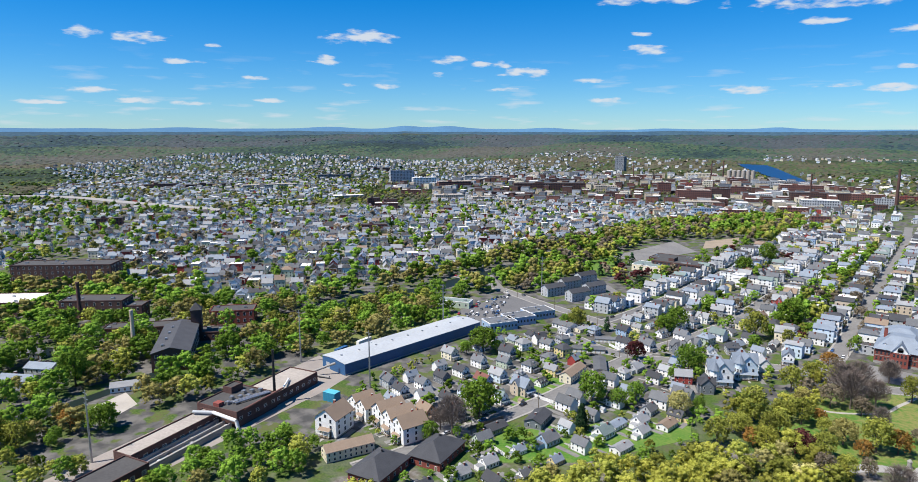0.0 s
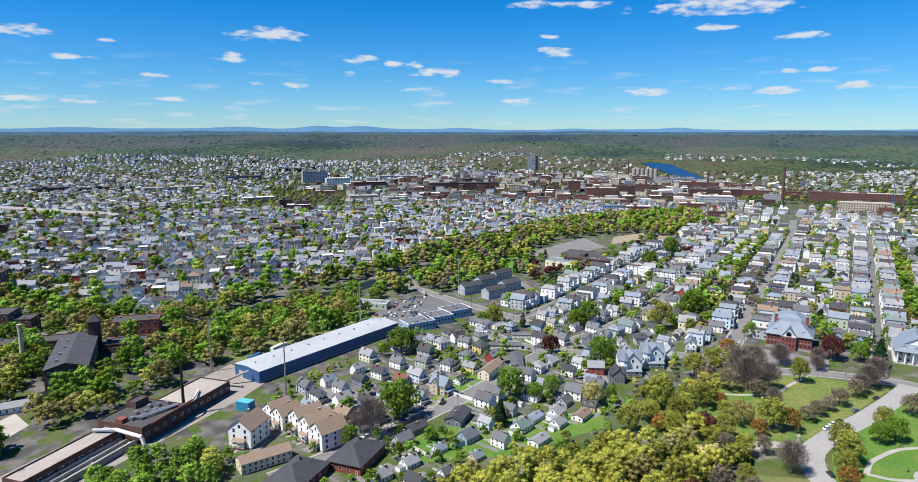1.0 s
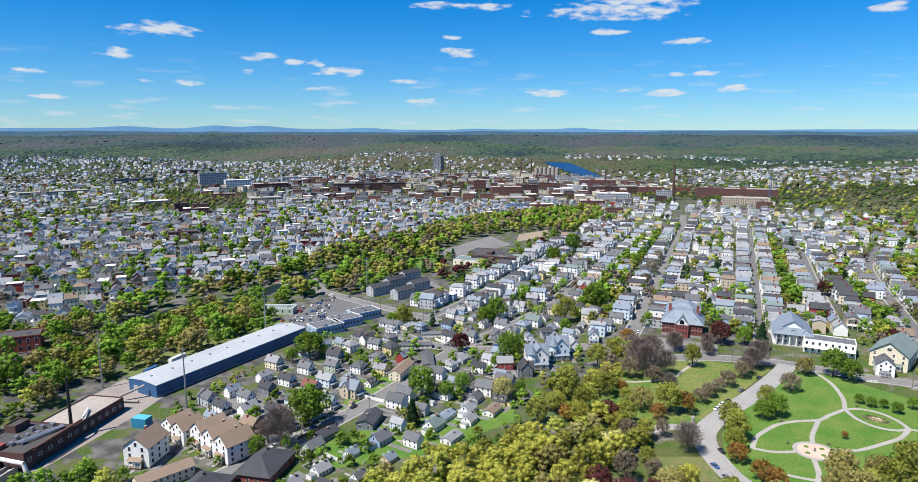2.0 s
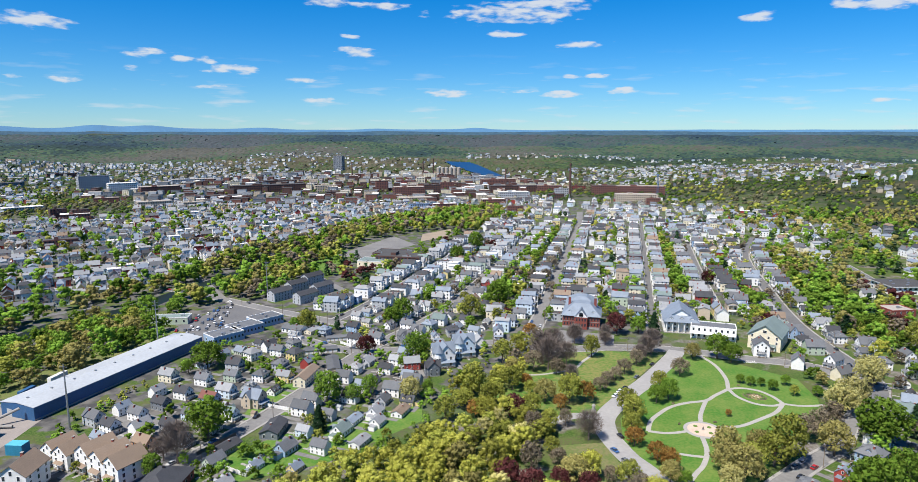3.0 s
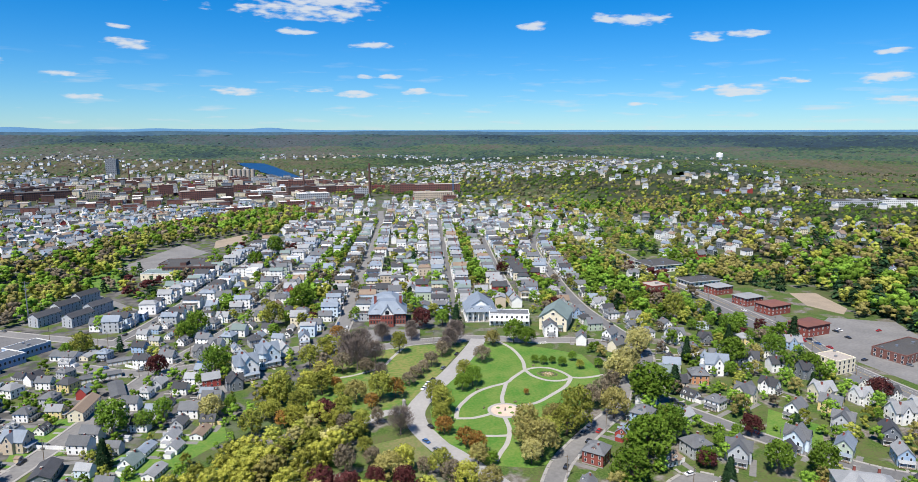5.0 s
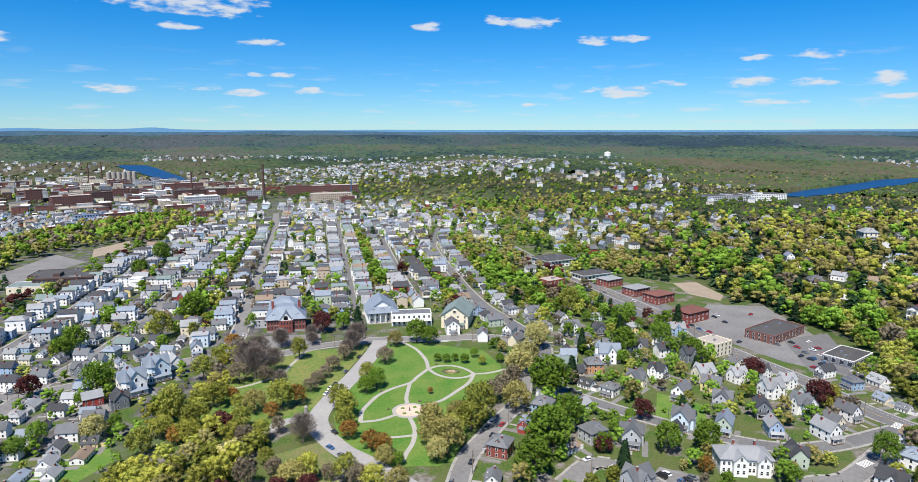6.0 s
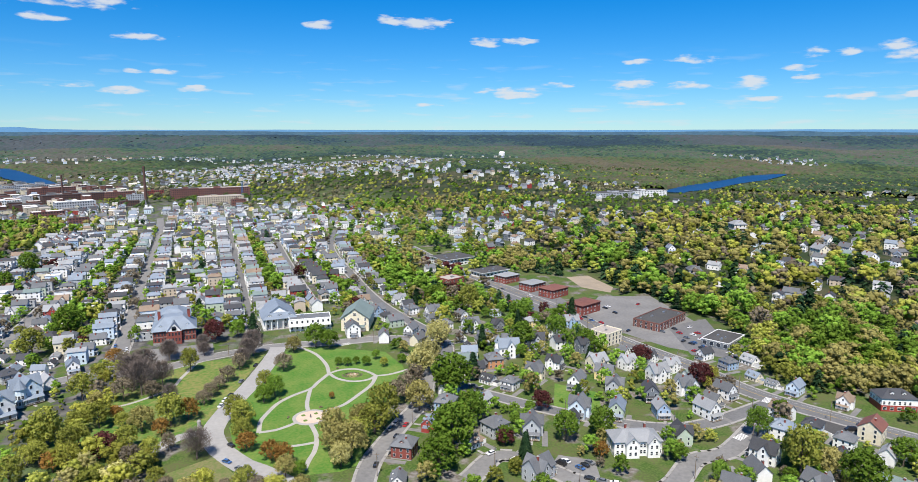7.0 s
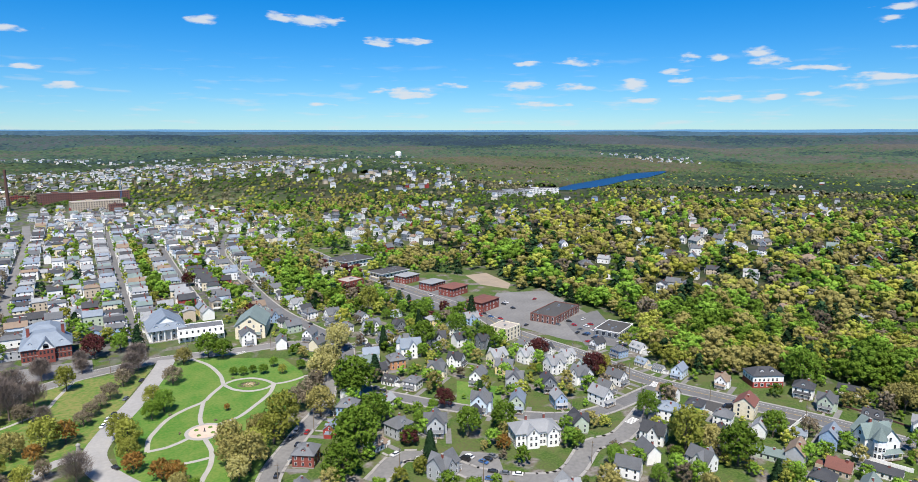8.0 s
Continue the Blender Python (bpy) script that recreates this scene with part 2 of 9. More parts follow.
PAINT_YELLOW = surface("yellow_road_paint", (0.55, 0.38, 0.06), None, 0.7)
GRASS = surface("lawn", (0.044, 0.135, 0.010), (0.120, 0.175, 0.032), 0.9, 0.30, fine=9, bump=0.5, hard=1.3)
DRY_GRASS = surface("thin_lawn", (0.085, 0.125, 0.026), (0.15, 0.14, 0.058), 0.9, 0.3, fine=9, bump=0.5, hard=1.8)
MEADOW = surface("meadow", (0.058, 0.135, 0.014), (0.165, 0.165, 0.048), 0.9, 0.22, fine=8, bump=0.5, hard=1.6)
SAND = surface("sand", (0.29, 0.235, 0.175), (0.21, 0.175, 0.13), 0.95, 0.3, fine=10, bump=0.3)
GRAVEL = surface("gravel", (0.40, 0.37, 0.33), (0.30, 0.28, 0.25), 0.95, 0.4, fine=14, bump=0.4)
BALLAST = surface("rail_ballast", (0.27, 0.24, 0.215), (0.20, 0.18, 0.165), 0.95, 0.4, fine=14, bump=0.4)
STEEL = surface("galvanised_steel", (0.45, 0.46, 0.47), None, 0.45, metal=0.8)
DARK_METAL = surface("dark_metal", (0.04, 0.04, 0.045), None, 0.5, metal=0.5)
RUBBER = surface("rubber", (0.02, 0.02, 0.02), None, 0.8)
WOOD = surface("weathered_wood", (0.19, 0.145, 0.10), (0.13, 0.10, 0.07), 0.85, 2.0, fine=14)
BARK = surface("bark", (0.12, 0.095, 0.075), (0.075, 0.06, 0.05), 0.95, 2.0, fine=14, bump=0.6)
TWIGS = surface("bare_twigs", (0.17, 0.135, 0.115), (0.11, 0.09, 0.08), 0.95, 2.0)
BLUE_METAL = surface("blue_metal_cladding", (0.03, 0.105, 0.24), (0.025, 0.085, 0.19), 0.45, 0.4, lines=0.6)
PALE_METAL = surface("pale_metal_roof", (0.40, 0.425, 0.44), (0.32, 0.34, 0.355), 0.5, 0.2, fine=16)
TAR = surface("tar_roof", (0.07, 0.068, 0.066), (0.045, 0.044, 0.044), 0.9, 0.3, fine=12, bump=0.2)
STONE_ROOF = surface("gravel_roof", (0.36, 0.325, 0.285), (0.25, 0.225, 0.20), 0.95, 0.2, fine=14, bump=0.2)
PALE_ROOF = surface("white_membrane_roof", (0.74, 0.72, 0.68), (0.58, 0.565, 0.54), 0.7, 0.15, fine=14)
SOLAR = surface("solar_panel", (0.012, 0.018, 0.06), (0.02, 0.03, 0.09), 0.15, 2.0, spec=0.6)
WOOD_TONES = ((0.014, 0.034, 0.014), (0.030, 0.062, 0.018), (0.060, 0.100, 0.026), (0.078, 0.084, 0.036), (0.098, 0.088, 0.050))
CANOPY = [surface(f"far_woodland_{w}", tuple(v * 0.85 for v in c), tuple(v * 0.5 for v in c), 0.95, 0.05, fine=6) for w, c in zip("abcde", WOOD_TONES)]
# The same tones dulled and blued: aerial haze mixed into the base colour.
CANOPY_HAZY = [surface(f"hazed_woodland_{w}", (0.72 * c[0], 0.76 * c[1] + 0.004, 0.8 * c[2] + 0.016), None, 0.95, 0.03, fine=6) for w, c in zip("abcde", WOOD_TONES)]
CANOPY_HAZIEST = [surface(f"hazier_woodland_{w}", (0.42 * c[0] + 0.004, 0.5 * c[1] + 0.012, 0.5 * c[2] + 0.036), None, 0.95, 0.03, fine=6) for w, c in zip("abcde", WOOD_TONES)]
# Distance haze is put into the colour of these last hills.
HAZE_HILLS = surface("hazed_far_hills", (0.062, 0.160, 0.275), (0.055, 0.140, 0.245), 1.0, 0.02)
RIDGE_HAZE = surface("hazed_ridge_woods", (0.022, 0.058, 0.092), (0.036, 0.078, 0.108), 1.0, 0.03, fine=6, hard=2.0)

LEAF_TONES = {
    "green": ((0.100, 0.193, 0.023), (0.178, 0.278, 0.043), 0.24), "deep": ((0.078, 0.142, 0.017), (0.135, 0.208, 0.030), 0.25),
    "yellow": ((0.29, 0.305, 0.045), (0.46, 0.45, 0.095), 0.3), "olive": ((0.195, 0.220, 0.036), (0.315, 0.325, 0.072), 0.28),
    "rust": ((0.23, 0.125, 0.032), (0.34, 0.190, 0.055), 0.35), "tan": ((0.22, 0.20, 0.064), (0.335, 0.30, 0.105), 0.26),
    "brown": ((0.15, 0.125, 0.088), (0.24, 0.20, 0.138), 0.2), "purple": ((0.062, 0.021, 0.022), (0.118, 0.042, 0.040), 0.2),
    # far and far_brown carry distance haze in dulled, slightly bluer leaf tones
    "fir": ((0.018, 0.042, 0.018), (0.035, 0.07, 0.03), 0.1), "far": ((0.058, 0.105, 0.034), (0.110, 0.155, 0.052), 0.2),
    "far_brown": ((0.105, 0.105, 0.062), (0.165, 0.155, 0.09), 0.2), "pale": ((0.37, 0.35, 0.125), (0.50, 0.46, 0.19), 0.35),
}
LEAVES = {sp: leaf(f"{sp}_leaves", *tones) for sp, tones in LEAF_TONES.items()}

# ---- mesh tools ----
class Shape:
    """Collects faces, each with a material, for one mesh."""

    def __init__(self):
        self.v, self.f, self.m, self.mats = [], [], [], []
        self.x, self.y, self.z, self.c, self.s, self.k = 0.0, 0.0, 0.0, 1.0, 0.0, 1.0

    def at(self, x=0.0, y=0.0, z=0.0, turn=0.0, k=1.0):
        self.x, self.y, self.z, self.c, self.s, self.k = x, y, z, math.cos(radians(turn)), math.sin(radians(turn)), k
        return self

    def face(self, pts, mat):
        if mat not in self.mats:
            self.mats.append(mat)
        n = len(self.v)
        for px, py, pz in pts:
            px, py = px * self.k, py * self.k
            self.v.append((self.x + px * self.c - py * self.s, self.y + px * self.s + py * self.c, self.z + pz * self.k))
        self.f.append(tuple(range(n, n + len(pts))))
        self.m.append(self.mats.index(mat))

    def box(self, x0, x1, y0, y1, z0, z1, mat, top=None, bottom=False):
        a = [(x0, y0), (x1, y0), (x1, y1), (x0, y1)]
        self.prism(a, z0, z1, mat, top, bottom)

    def prism(self, ring, z0, z1, mat, top=None, bottom=False):
        n = len(ring)
        for i in range(n):
            (ax, ay), (bx, by) = ring[i], ring[(i + 1) % n]
            self.face([(ax, ay, z0), (bx, by, z0), (bx, by, z1), (ax, ay, z1)], mat)
        self.face([(px, py, z1) for px, py in ring], top or mat)
        if bottom:
            self.face([(px, py, z0) for px, py in reversed(ring)], mat)

    def cone(self, cx, cy, r0, r1, z0, z1, n, mat, cap=True):
        for i in range(n):
            a, b = 2 * math.pi * i / n, 2 * math.pi * (i + 1) / n
            p = [(cx + r0 * math.cos(a), cy + r0 * math.sin(a), z0), (cx + r0 * math.cos(b), cy + r0 * math.sin(b), z0)]
            if r1 > 0.001:
                p += [(cx + r1 * math.cos(b), cy + r1 * math.sin(b), z1), (cx + r1 * math.cos(a), cy + r1 * math.sin(a), z1)]
            else:
                p.append((cx, cy, z1))
            self.face(p, mat)
        if cap and r1 > 0.001:
            self.face([(cx + r1 * math.cos(2 * math.pi * i / n), cy + r1 * math.sin(2 * math.pi * i / n), z1) for i in range(n)], mat)

    def limb(self, p, q, r0, r1, n, mat):
        p, q = Vector(p), Vector(q)
        d = (q - p).normalized()
        u = d.orthogonal().normalized()
        w = d.cross(u)
        ring = [[c + (u * math.cos(2 * math.pi * i / n) + w * math.sin(2 * math.pi * i / n)) * r for i in range(n)] for c, r in ((p, r0), (q, r1))]
        for i in range(n):
            j = (i + 1) % n
            self.face([ring[0][i], ring[0][j], ring[1][j], ring[1][i]], mat)

    def gable_roof(self, x0, x1, y0, y1, z, rise, over, mat, thick=0.25, wall=None):
        """Ridge along y. Two thick slabs with an overhang; wall, where given, fills the gable ends."""
        cx, half = (x0 + x1) / 2, (x1 - x0) / 2
        drop = rise / half * over
        a0, a1 = y0 - over, y1 + over
        for sx in (-1, 1):
            ex, ez = cx + sx * (half + over), z - drop
            quad = [(ex, a0), (ex, a1), (cx, a1), (cx, a0)]
            zs = [ez, ez, z + rise, z + rise]
            up = [(px, py, h + thick) for (px, py), h in zip(quad, zs)]
            dn = [(px, py, h) for (px, py), h in zip(quad, zs)]
            if sx > 0:
                self.face(up, mat)
                self.face(dn[::-1], mat)
            else:
                self.face(up[::-1], mat)
                self.face(dn, mat)
            for i, j in ((0, 1), (1, 2), (3, 0)):
                self.face([dn[i], dn[j], up[j], up[i]], mat)
        if wall:
            for y in (y0, y1):
                self.face([(x0, y, z), (x1, y, z), (cx, y, z + rise)], wall)

    def hip_roof(self, x0, x1, y0, y1, z, rise, over, mat, flat=0.0):
        x0, x1, y0, y1 = x0 - over, x1 + over, y0 - over, y1 + over
        w, d = x1 - x0, y1 - y0
        r = min(w, d) / 2 * (1 - flat)
        b = [(x0, y0, z), (x1, y0, z), (x1, y1, z), (x0, y1, z)]
        c = [(p[0], p[1], z + 0.2) for p in b]
        t = [(x0 + r, y0 + r, z + rise), (x1 - r, y0 + r, z + rise), (x1 - r, y1 - r, z + rise), (x0 + r, y1 - r, z + rise)]
        for i in range(4):
            j = (i + 1) % 4
            self.face([b[i], b[j], c[j], c[i]], mat)
            self.face([c[i], c[j], t[j], t[i]], mat)
        self.face(t, mat)
        self.face(b[::-1], mat)

    def mesh(self, name):
        me = bpy.data.meshes.new(name)
        me.from_pydata(self.v, [], self.f)
        for m in self.mats:
            me.materials.append(m)
        me.polygons.foreach_set("material_index", self.m)
        me.update()
        return me


def part(name, shape, parent, label="", m=None):
    ob = new(name, shape if isinstance(shape, bpy.types.Mesh) else shape.mesh(name))
    ob.parent = parent
    if m is not None:
        ob.matrix_basis = m
    if label:
        ob["label"] = label
    return ob


def thing(name, label, category, m=None, group="", kind=""):
    ob = new(name)
    ob.empty_display_size = 0.5
    if m is not None:
        ob.matrix_basis = m
    return tagged(ob, label, category, group, kind)


def solid(name, shape, label, category, group="", kind="", m=None):
    ob = new(name, shape.mesh(name))
    if m is not None:
        ob.matrix_basis = m
    return tagged(ob, label, category, group, kind)


# what already stands where, on a grid of two-metre cells
CELL, GX, GY, GW, GH = 2.5, -1650.0, -75.0, 1400, 1100
taken = np.zeros((GW, GH), np.uint8)


def cells(x, y):
    return int((x - GX) / CELL), int((y - GY) / CELL)


def is_free(x, y, r=0.0):
    i, j = cells(x, y)
    k = int(math.ceil(r / CELL))
    return not taken[max(i - k, 0):i + k + 1, max(j - k, 0):j + k + 1].any()


def take(x, y, r, code=1):
    i, j = cells(x, y)
    k = int(round(r / CELL))
    if i + k >= 0 and j + k >= 0:
        taken[max(i - k, 0):i + k + 1, max(j - k, 0):j + k + 1] = code


def take_rect(x, y, w, d, turn, code=1):
    c, s = math.cos(radians(turn)), math.sin(radians(turn))
    for u in np.arange(-w / 2, w / 2 + 0.1, 1.9):
        for v in np.arange(-d / 2, d / 2 + 0.1, 1.9):
            i, j = cells(x + u * c - v * s, y + u * s + v * c)
            if 0 <= i < GW and 0 <= j < GH:
                taken[i, j] = code


def inside(x, y, ring):
    hit, n = False, len(ring)
    for i in range(n):
        (ax, ay), (bx, by) = ring[i], ring[(i + 1) % n]
        if (ay > y) != (by > y) and x < (bx - ax) * (y - ay) / (by - ay) + ax:
            hit = not hit
    return hit


def spline(points, step=4.0):
    """A smooth line through the points, in steps of about that many metres."""
    pts = [Vector((*p, 0)) for p in points]
    pts = [pts[0] * 2 - pts[1]] + pts + [pts[-1] * 2 - pts[-2]]
    out = []
    for a, b, c, d in zip(pts, pts[1:], pts[2:], pts[3:]):
        n = max(1, int((c - b).length / step))
        for i in range(n):
            t = i / n
            p = 0.5 * (2 * b + (c - a) * t + (2 * a - 5 * b + 4 * c - d) * t * t + (3 * b - a - 3 * c + d) * t ** 3)
            out.append((p.x, p.y))
    out.append((pts[-2].x, pts[-2].y))
    return out


def ribbon(shape, line, w0, w1, z, mat, thick=0.0):
    """A strip between the offsets w0 and w1 (to the right) of a line."""
    ed = []
    for i, p in enumerate(line):
        q, r = line[max(i - 1, 0)], line[min(i + 1, len(line) - 1)]
        dx, dy = r[0] - q[0], r[1] - q[1]
        n = math.hypot(dx, dy) or 1
        nx, ny = dy / n, -dx / n
        ed.append(((p[0] + nx * w0, p[1] + ny * w0), (p[0] + nx * w1, p[1] + ny * w1)))
    for (a, b), (c, d) in zip(ed, ed[1:]):
        shape.face([(*b, z), (*d, z), (*c, z), (*a, z)], mat)
        if thick:
            shape.face([(*a, z), (*c, z), (*c, z - thick), (*a, z - thick)], mat)
            shape.face([(*d, z), (*b, z), (*b, z - thick), (*d, z - thick)], mat)


def rolling(x, y):
    """Height of the land: flat in the town, a wooded hill to the east, and hills that rise behind all that."""
    r = math.hypot(x, y)
    if r < 1200:
        return 0.0
    a = math.degrees(math.atan2(x, y))
    d = math.hypot(x - 701, y - 1926) / 540
    side = max(0.0, min(1.0, (37 - a) / 8))
    hill = 52 * math.exp(-d * d) * min(1.0, (r - 1200) / 300) * side
    k = max(0.0, min((r - 2200) / 2550, 1.05))
    n = noise.noise((x / 800, y / 800, 0.3)) * 42 + noise.noise((x / 330, y / 330, 4.1)) * 15
    return hill + 113 * k ** 1.5 + n * min(1, k * 4) * (0.4 + 0.6 * k)


rng = random.Random(11)

# ---- the land ----
def build_ground():
    m, nt, out = node_mat("open_ground")
    N, L = nt.nodes.new, nt.links.new
    tc = N("ShaderNodeTexCoord")

    def noise_of(scale, detail=4):
        n = N("ShaderNodeTexNoise")
        n.inputs["Scale"].default_value, n.inputs["Detail"].default_value = scale, detail
        L(tc.outputs["Object"], n.inputs["Vector"])
        return n.outputs["Fac"]

    def blend(fac, a, b, lo, hi):
        r, x = N("ShaderNodeMapRange"), N("ShaderNodeMix")
        L(fac, r.inputs["Value"])
        r.inputs["From Min"].default_value, r.inputs["From Max"].default_value = lo, hi
        x.data_type = "RGBA"
        L(r.outputs[0], x.inputs["Factor"])
        for k, v in (("A", a), ("B", b)):
            if isinstance(v, tuple):
                x.inputs[k].default_value = (*v, 1)
            else:
                L(v, x.inputs[k])
        return x.outputs["Result"]

    scrub = blend(noise_of(0.07), (0.035, 0.075, 0.012), (0.085, 0.085, 0.038), 0.42, 0.6)
    grass = blend(noise_of(0.9), scrub, (0.075, 0.11, 0.026), 0.42, 0.62)
    soil = blend(noise_of(0.5), (0.11, 0.095, 0.078), (0.175, 0.165, 0.15), 0.4, 0.6)
    col = blend(noise_of(0.06), grass, soil, 0.54, 0.62)
    # bare and paved ground prevails in the crowded town, grass and wood floor outside it
    sep = N("ShaderNodeSeparateXYZ")
    L(tc.outputs["Object"], sep.inputs[0])
    town = N("ShaderNodeMapRange")
    L(sep.outputs[0], town.inputs["Value"])
    town.inputs["From Min"].default_value, town.inputs["From Max"].default_value = 240.0, 120.0
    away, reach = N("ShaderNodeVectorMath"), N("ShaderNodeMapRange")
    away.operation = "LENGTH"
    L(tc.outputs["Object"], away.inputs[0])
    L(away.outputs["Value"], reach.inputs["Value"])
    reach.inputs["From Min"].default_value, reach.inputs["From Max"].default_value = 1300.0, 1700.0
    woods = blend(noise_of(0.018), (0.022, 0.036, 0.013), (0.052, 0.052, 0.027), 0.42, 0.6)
    paved = blend(noise_of(0.11), (0.125, 0.12, 0.112), (0.055, 0.055, 0.054), 0.4, 0.6)
    yards = blend(noise_of(0.075), paved, grass, 0.49, 0.54)
    depth = N("ShaderNodeMapRange")
    lean = N("ShaderNodeMath")
    lean.operation = "MULTIPLY_ADD"
    lean.inputs[1].default_value = -1.2
    L(sep.outputs[0], lean.inputs[0])
    L(sep.outputs[1], lean.inputs[2])
    L(lean.outputs[0], depth.inputs["Value"])
    depth.inputs["From Min"].default_value, depth.inputs["From Max"].default_value = 380.0, 470.0
    both = N("ShaderNodeMath")
    both.operation = "MULTIPLY"
    L(town.outputs[0], both.inputs[0])
    L(depth.outputs[0], both.inputs[1])
    mixed = N("ShaderNodeMix")
    mixed.data_type = "RGBA"
    L(both.outputs[0], mixed.inputs["Factor"])
    L(col, mixed.inputs["A"])
    L(yards, mixed.inputs["B"])
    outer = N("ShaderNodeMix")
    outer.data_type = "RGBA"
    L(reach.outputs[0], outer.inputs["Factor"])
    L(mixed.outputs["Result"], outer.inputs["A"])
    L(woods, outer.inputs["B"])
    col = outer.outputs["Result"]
    wooded = N("ShaderNodeMapRange")
    L(sep.outputs[0], wooded.inputs["Value"])
    wooded.inputs["From Min"].default_value, wooded.inputs["From Max"].default_value = 340.0, 420.0
    floor_mix = N("ShaderNodeMix")
    floor_mix.data_type = "RGBA"
    L(wooded.outputs[0], floor_mix.inputs["Factor"])
    L(col, floor_mix.inputs["A"])
    L(woods, floor_mix.inputs["B"])
    col = floor_mix.outputs["Result"]
    bsdf = N("ShaderNodeBsdfPrincipled")
    bsdf.inputs["Roughness"].default_value, bsdf.inputs["Specular IOR Level"].default_value = 0.95, 0.2
    L(col, bsdf.inputs["Base Color"])
    L(bsdf.outputs[0], out.inputs["Surface"])
    verts, faces = [(0, 0, 0)], []
    rings = [30, 120, 300, 700, 1200, 1500] + [1500 + 80 * i for i in range(1, 43)]
    seg = 192
    for r in rings:
        for i in range(seg):
            a = 2 * math.pi * i / seg
            x, y = r * math.sin(a), r * math.cos(a)
            verts.append((x, y, rolling(x, y) - (0 if r < 1600 else 0.5)))
    for i in range(seg):
        faces.append((0, 1 + (i + 1) % seg, 1 + i))
    for k in range(len(rings) - 1):
        for i in range(seg):
            a, b = 1 + k * seg + i, 1 + k * seg + (i + 1) % seg
            faces.append((a, b, b + seg, a + seg))
    me = bpy.data.meshes.new("ground")
    me.from_pydata(verts, [], faces)
    me.materials.append(m)
    for p in me.polygons:
        p.use_smooth = True
    me.update()
    if me.polygons[10].normal.z < 0:
        me.flip_normals()
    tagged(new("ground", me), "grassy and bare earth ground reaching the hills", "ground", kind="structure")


build_ground()


def build_far_ridges():
    """Wooded ridge behind ridge, haze painted in bluer with distance, behind everything."""
    for n, (r, base, amp, mat) in enumerate(((4700, 150, 9, RIDGE_HAZE), (4880, 163, 4, HAZE_HILLS))):
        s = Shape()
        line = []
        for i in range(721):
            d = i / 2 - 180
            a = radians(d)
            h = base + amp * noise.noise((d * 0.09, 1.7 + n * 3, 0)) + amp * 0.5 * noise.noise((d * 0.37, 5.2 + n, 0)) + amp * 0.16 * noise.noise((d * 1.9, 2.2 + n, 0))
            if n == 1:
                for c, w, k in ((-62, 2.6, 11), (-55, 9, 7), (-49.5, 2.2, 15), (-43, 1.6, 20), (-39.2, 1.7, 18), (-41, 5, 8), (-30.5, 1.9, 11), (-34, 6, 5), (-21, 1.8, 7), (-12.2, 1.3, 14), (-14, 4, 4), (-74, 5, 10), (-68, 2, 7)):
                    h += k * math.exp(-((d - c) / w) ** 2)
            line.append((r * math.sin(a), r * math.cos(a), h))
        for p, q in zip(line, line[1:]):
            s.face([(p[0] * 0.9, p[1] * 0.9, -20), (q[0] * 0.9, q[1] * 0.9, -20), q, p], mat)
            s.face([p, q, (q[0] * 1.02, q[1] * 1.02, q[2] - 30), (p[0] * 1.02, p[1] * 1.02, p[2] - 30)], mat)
        solid("backdrop", s, "distant wooded hills on the skyline with haze blue in their colour", "hills", kind="structure")


build_far_ridges()


def sheet(name, ring, z, mat, label, category, kind="structure", mark=False):
    """A flat patch with a real edge that lies on the ground."""
    s = Shape()
    s.prism(ring, z - 0.3, z, mat)
    if mark:
        xs, ys = [p[0] for p in ring], [p[1] for p in ring]
        for x in np.arange(min(xs), max(xs), 2):
            for y in np.arange(min(ys), max(ys), 2):
                if inside(x, y, ring):
                    i, j = cells(x, y)
                    if 0 <= i < GW and 0 <= j < GH:
                        taken[i, j] = 2
    return solid(name, s, label, category, kind=kind)


def water_mat(blue=True):
    m, nt, out = node_mat("river_water" if blue else "dark_river_water")
    N, L = nt.nodes.new, nt.links.new
    b, n, bp, tc = N("ShaderNodeBsdfPrincipled"), N("ShaderNodeTexNoise"), N("ShaderNodeBump"), N("ShaderNodeTexCoord")
    b.inputs["Base Color"].default_value, b.inputs["Roughness"].default_value = (0.009, 0.042, 0.115, 1) if blue else (0.012, 0.02, 0.018, 1), 0.4
    n.inputs["Scale"].default_value = 0.35
    b.inputs["Specular IOR Level"].default_value = 0.12
    L(tc.outputs["Object"], n.inputs["Vector"])
    bp.inputs["Strength"].default_value = 0.35
    L(n.outputs["Fac"], bp.inputs["Height"])
    L(bp.outputs[0], b.inputs["Normal"])
    L(b.outputs[0], out.inputs["Surface"])
    return m


WATER, DARK_WATER = water_mat(), water_mat(False)


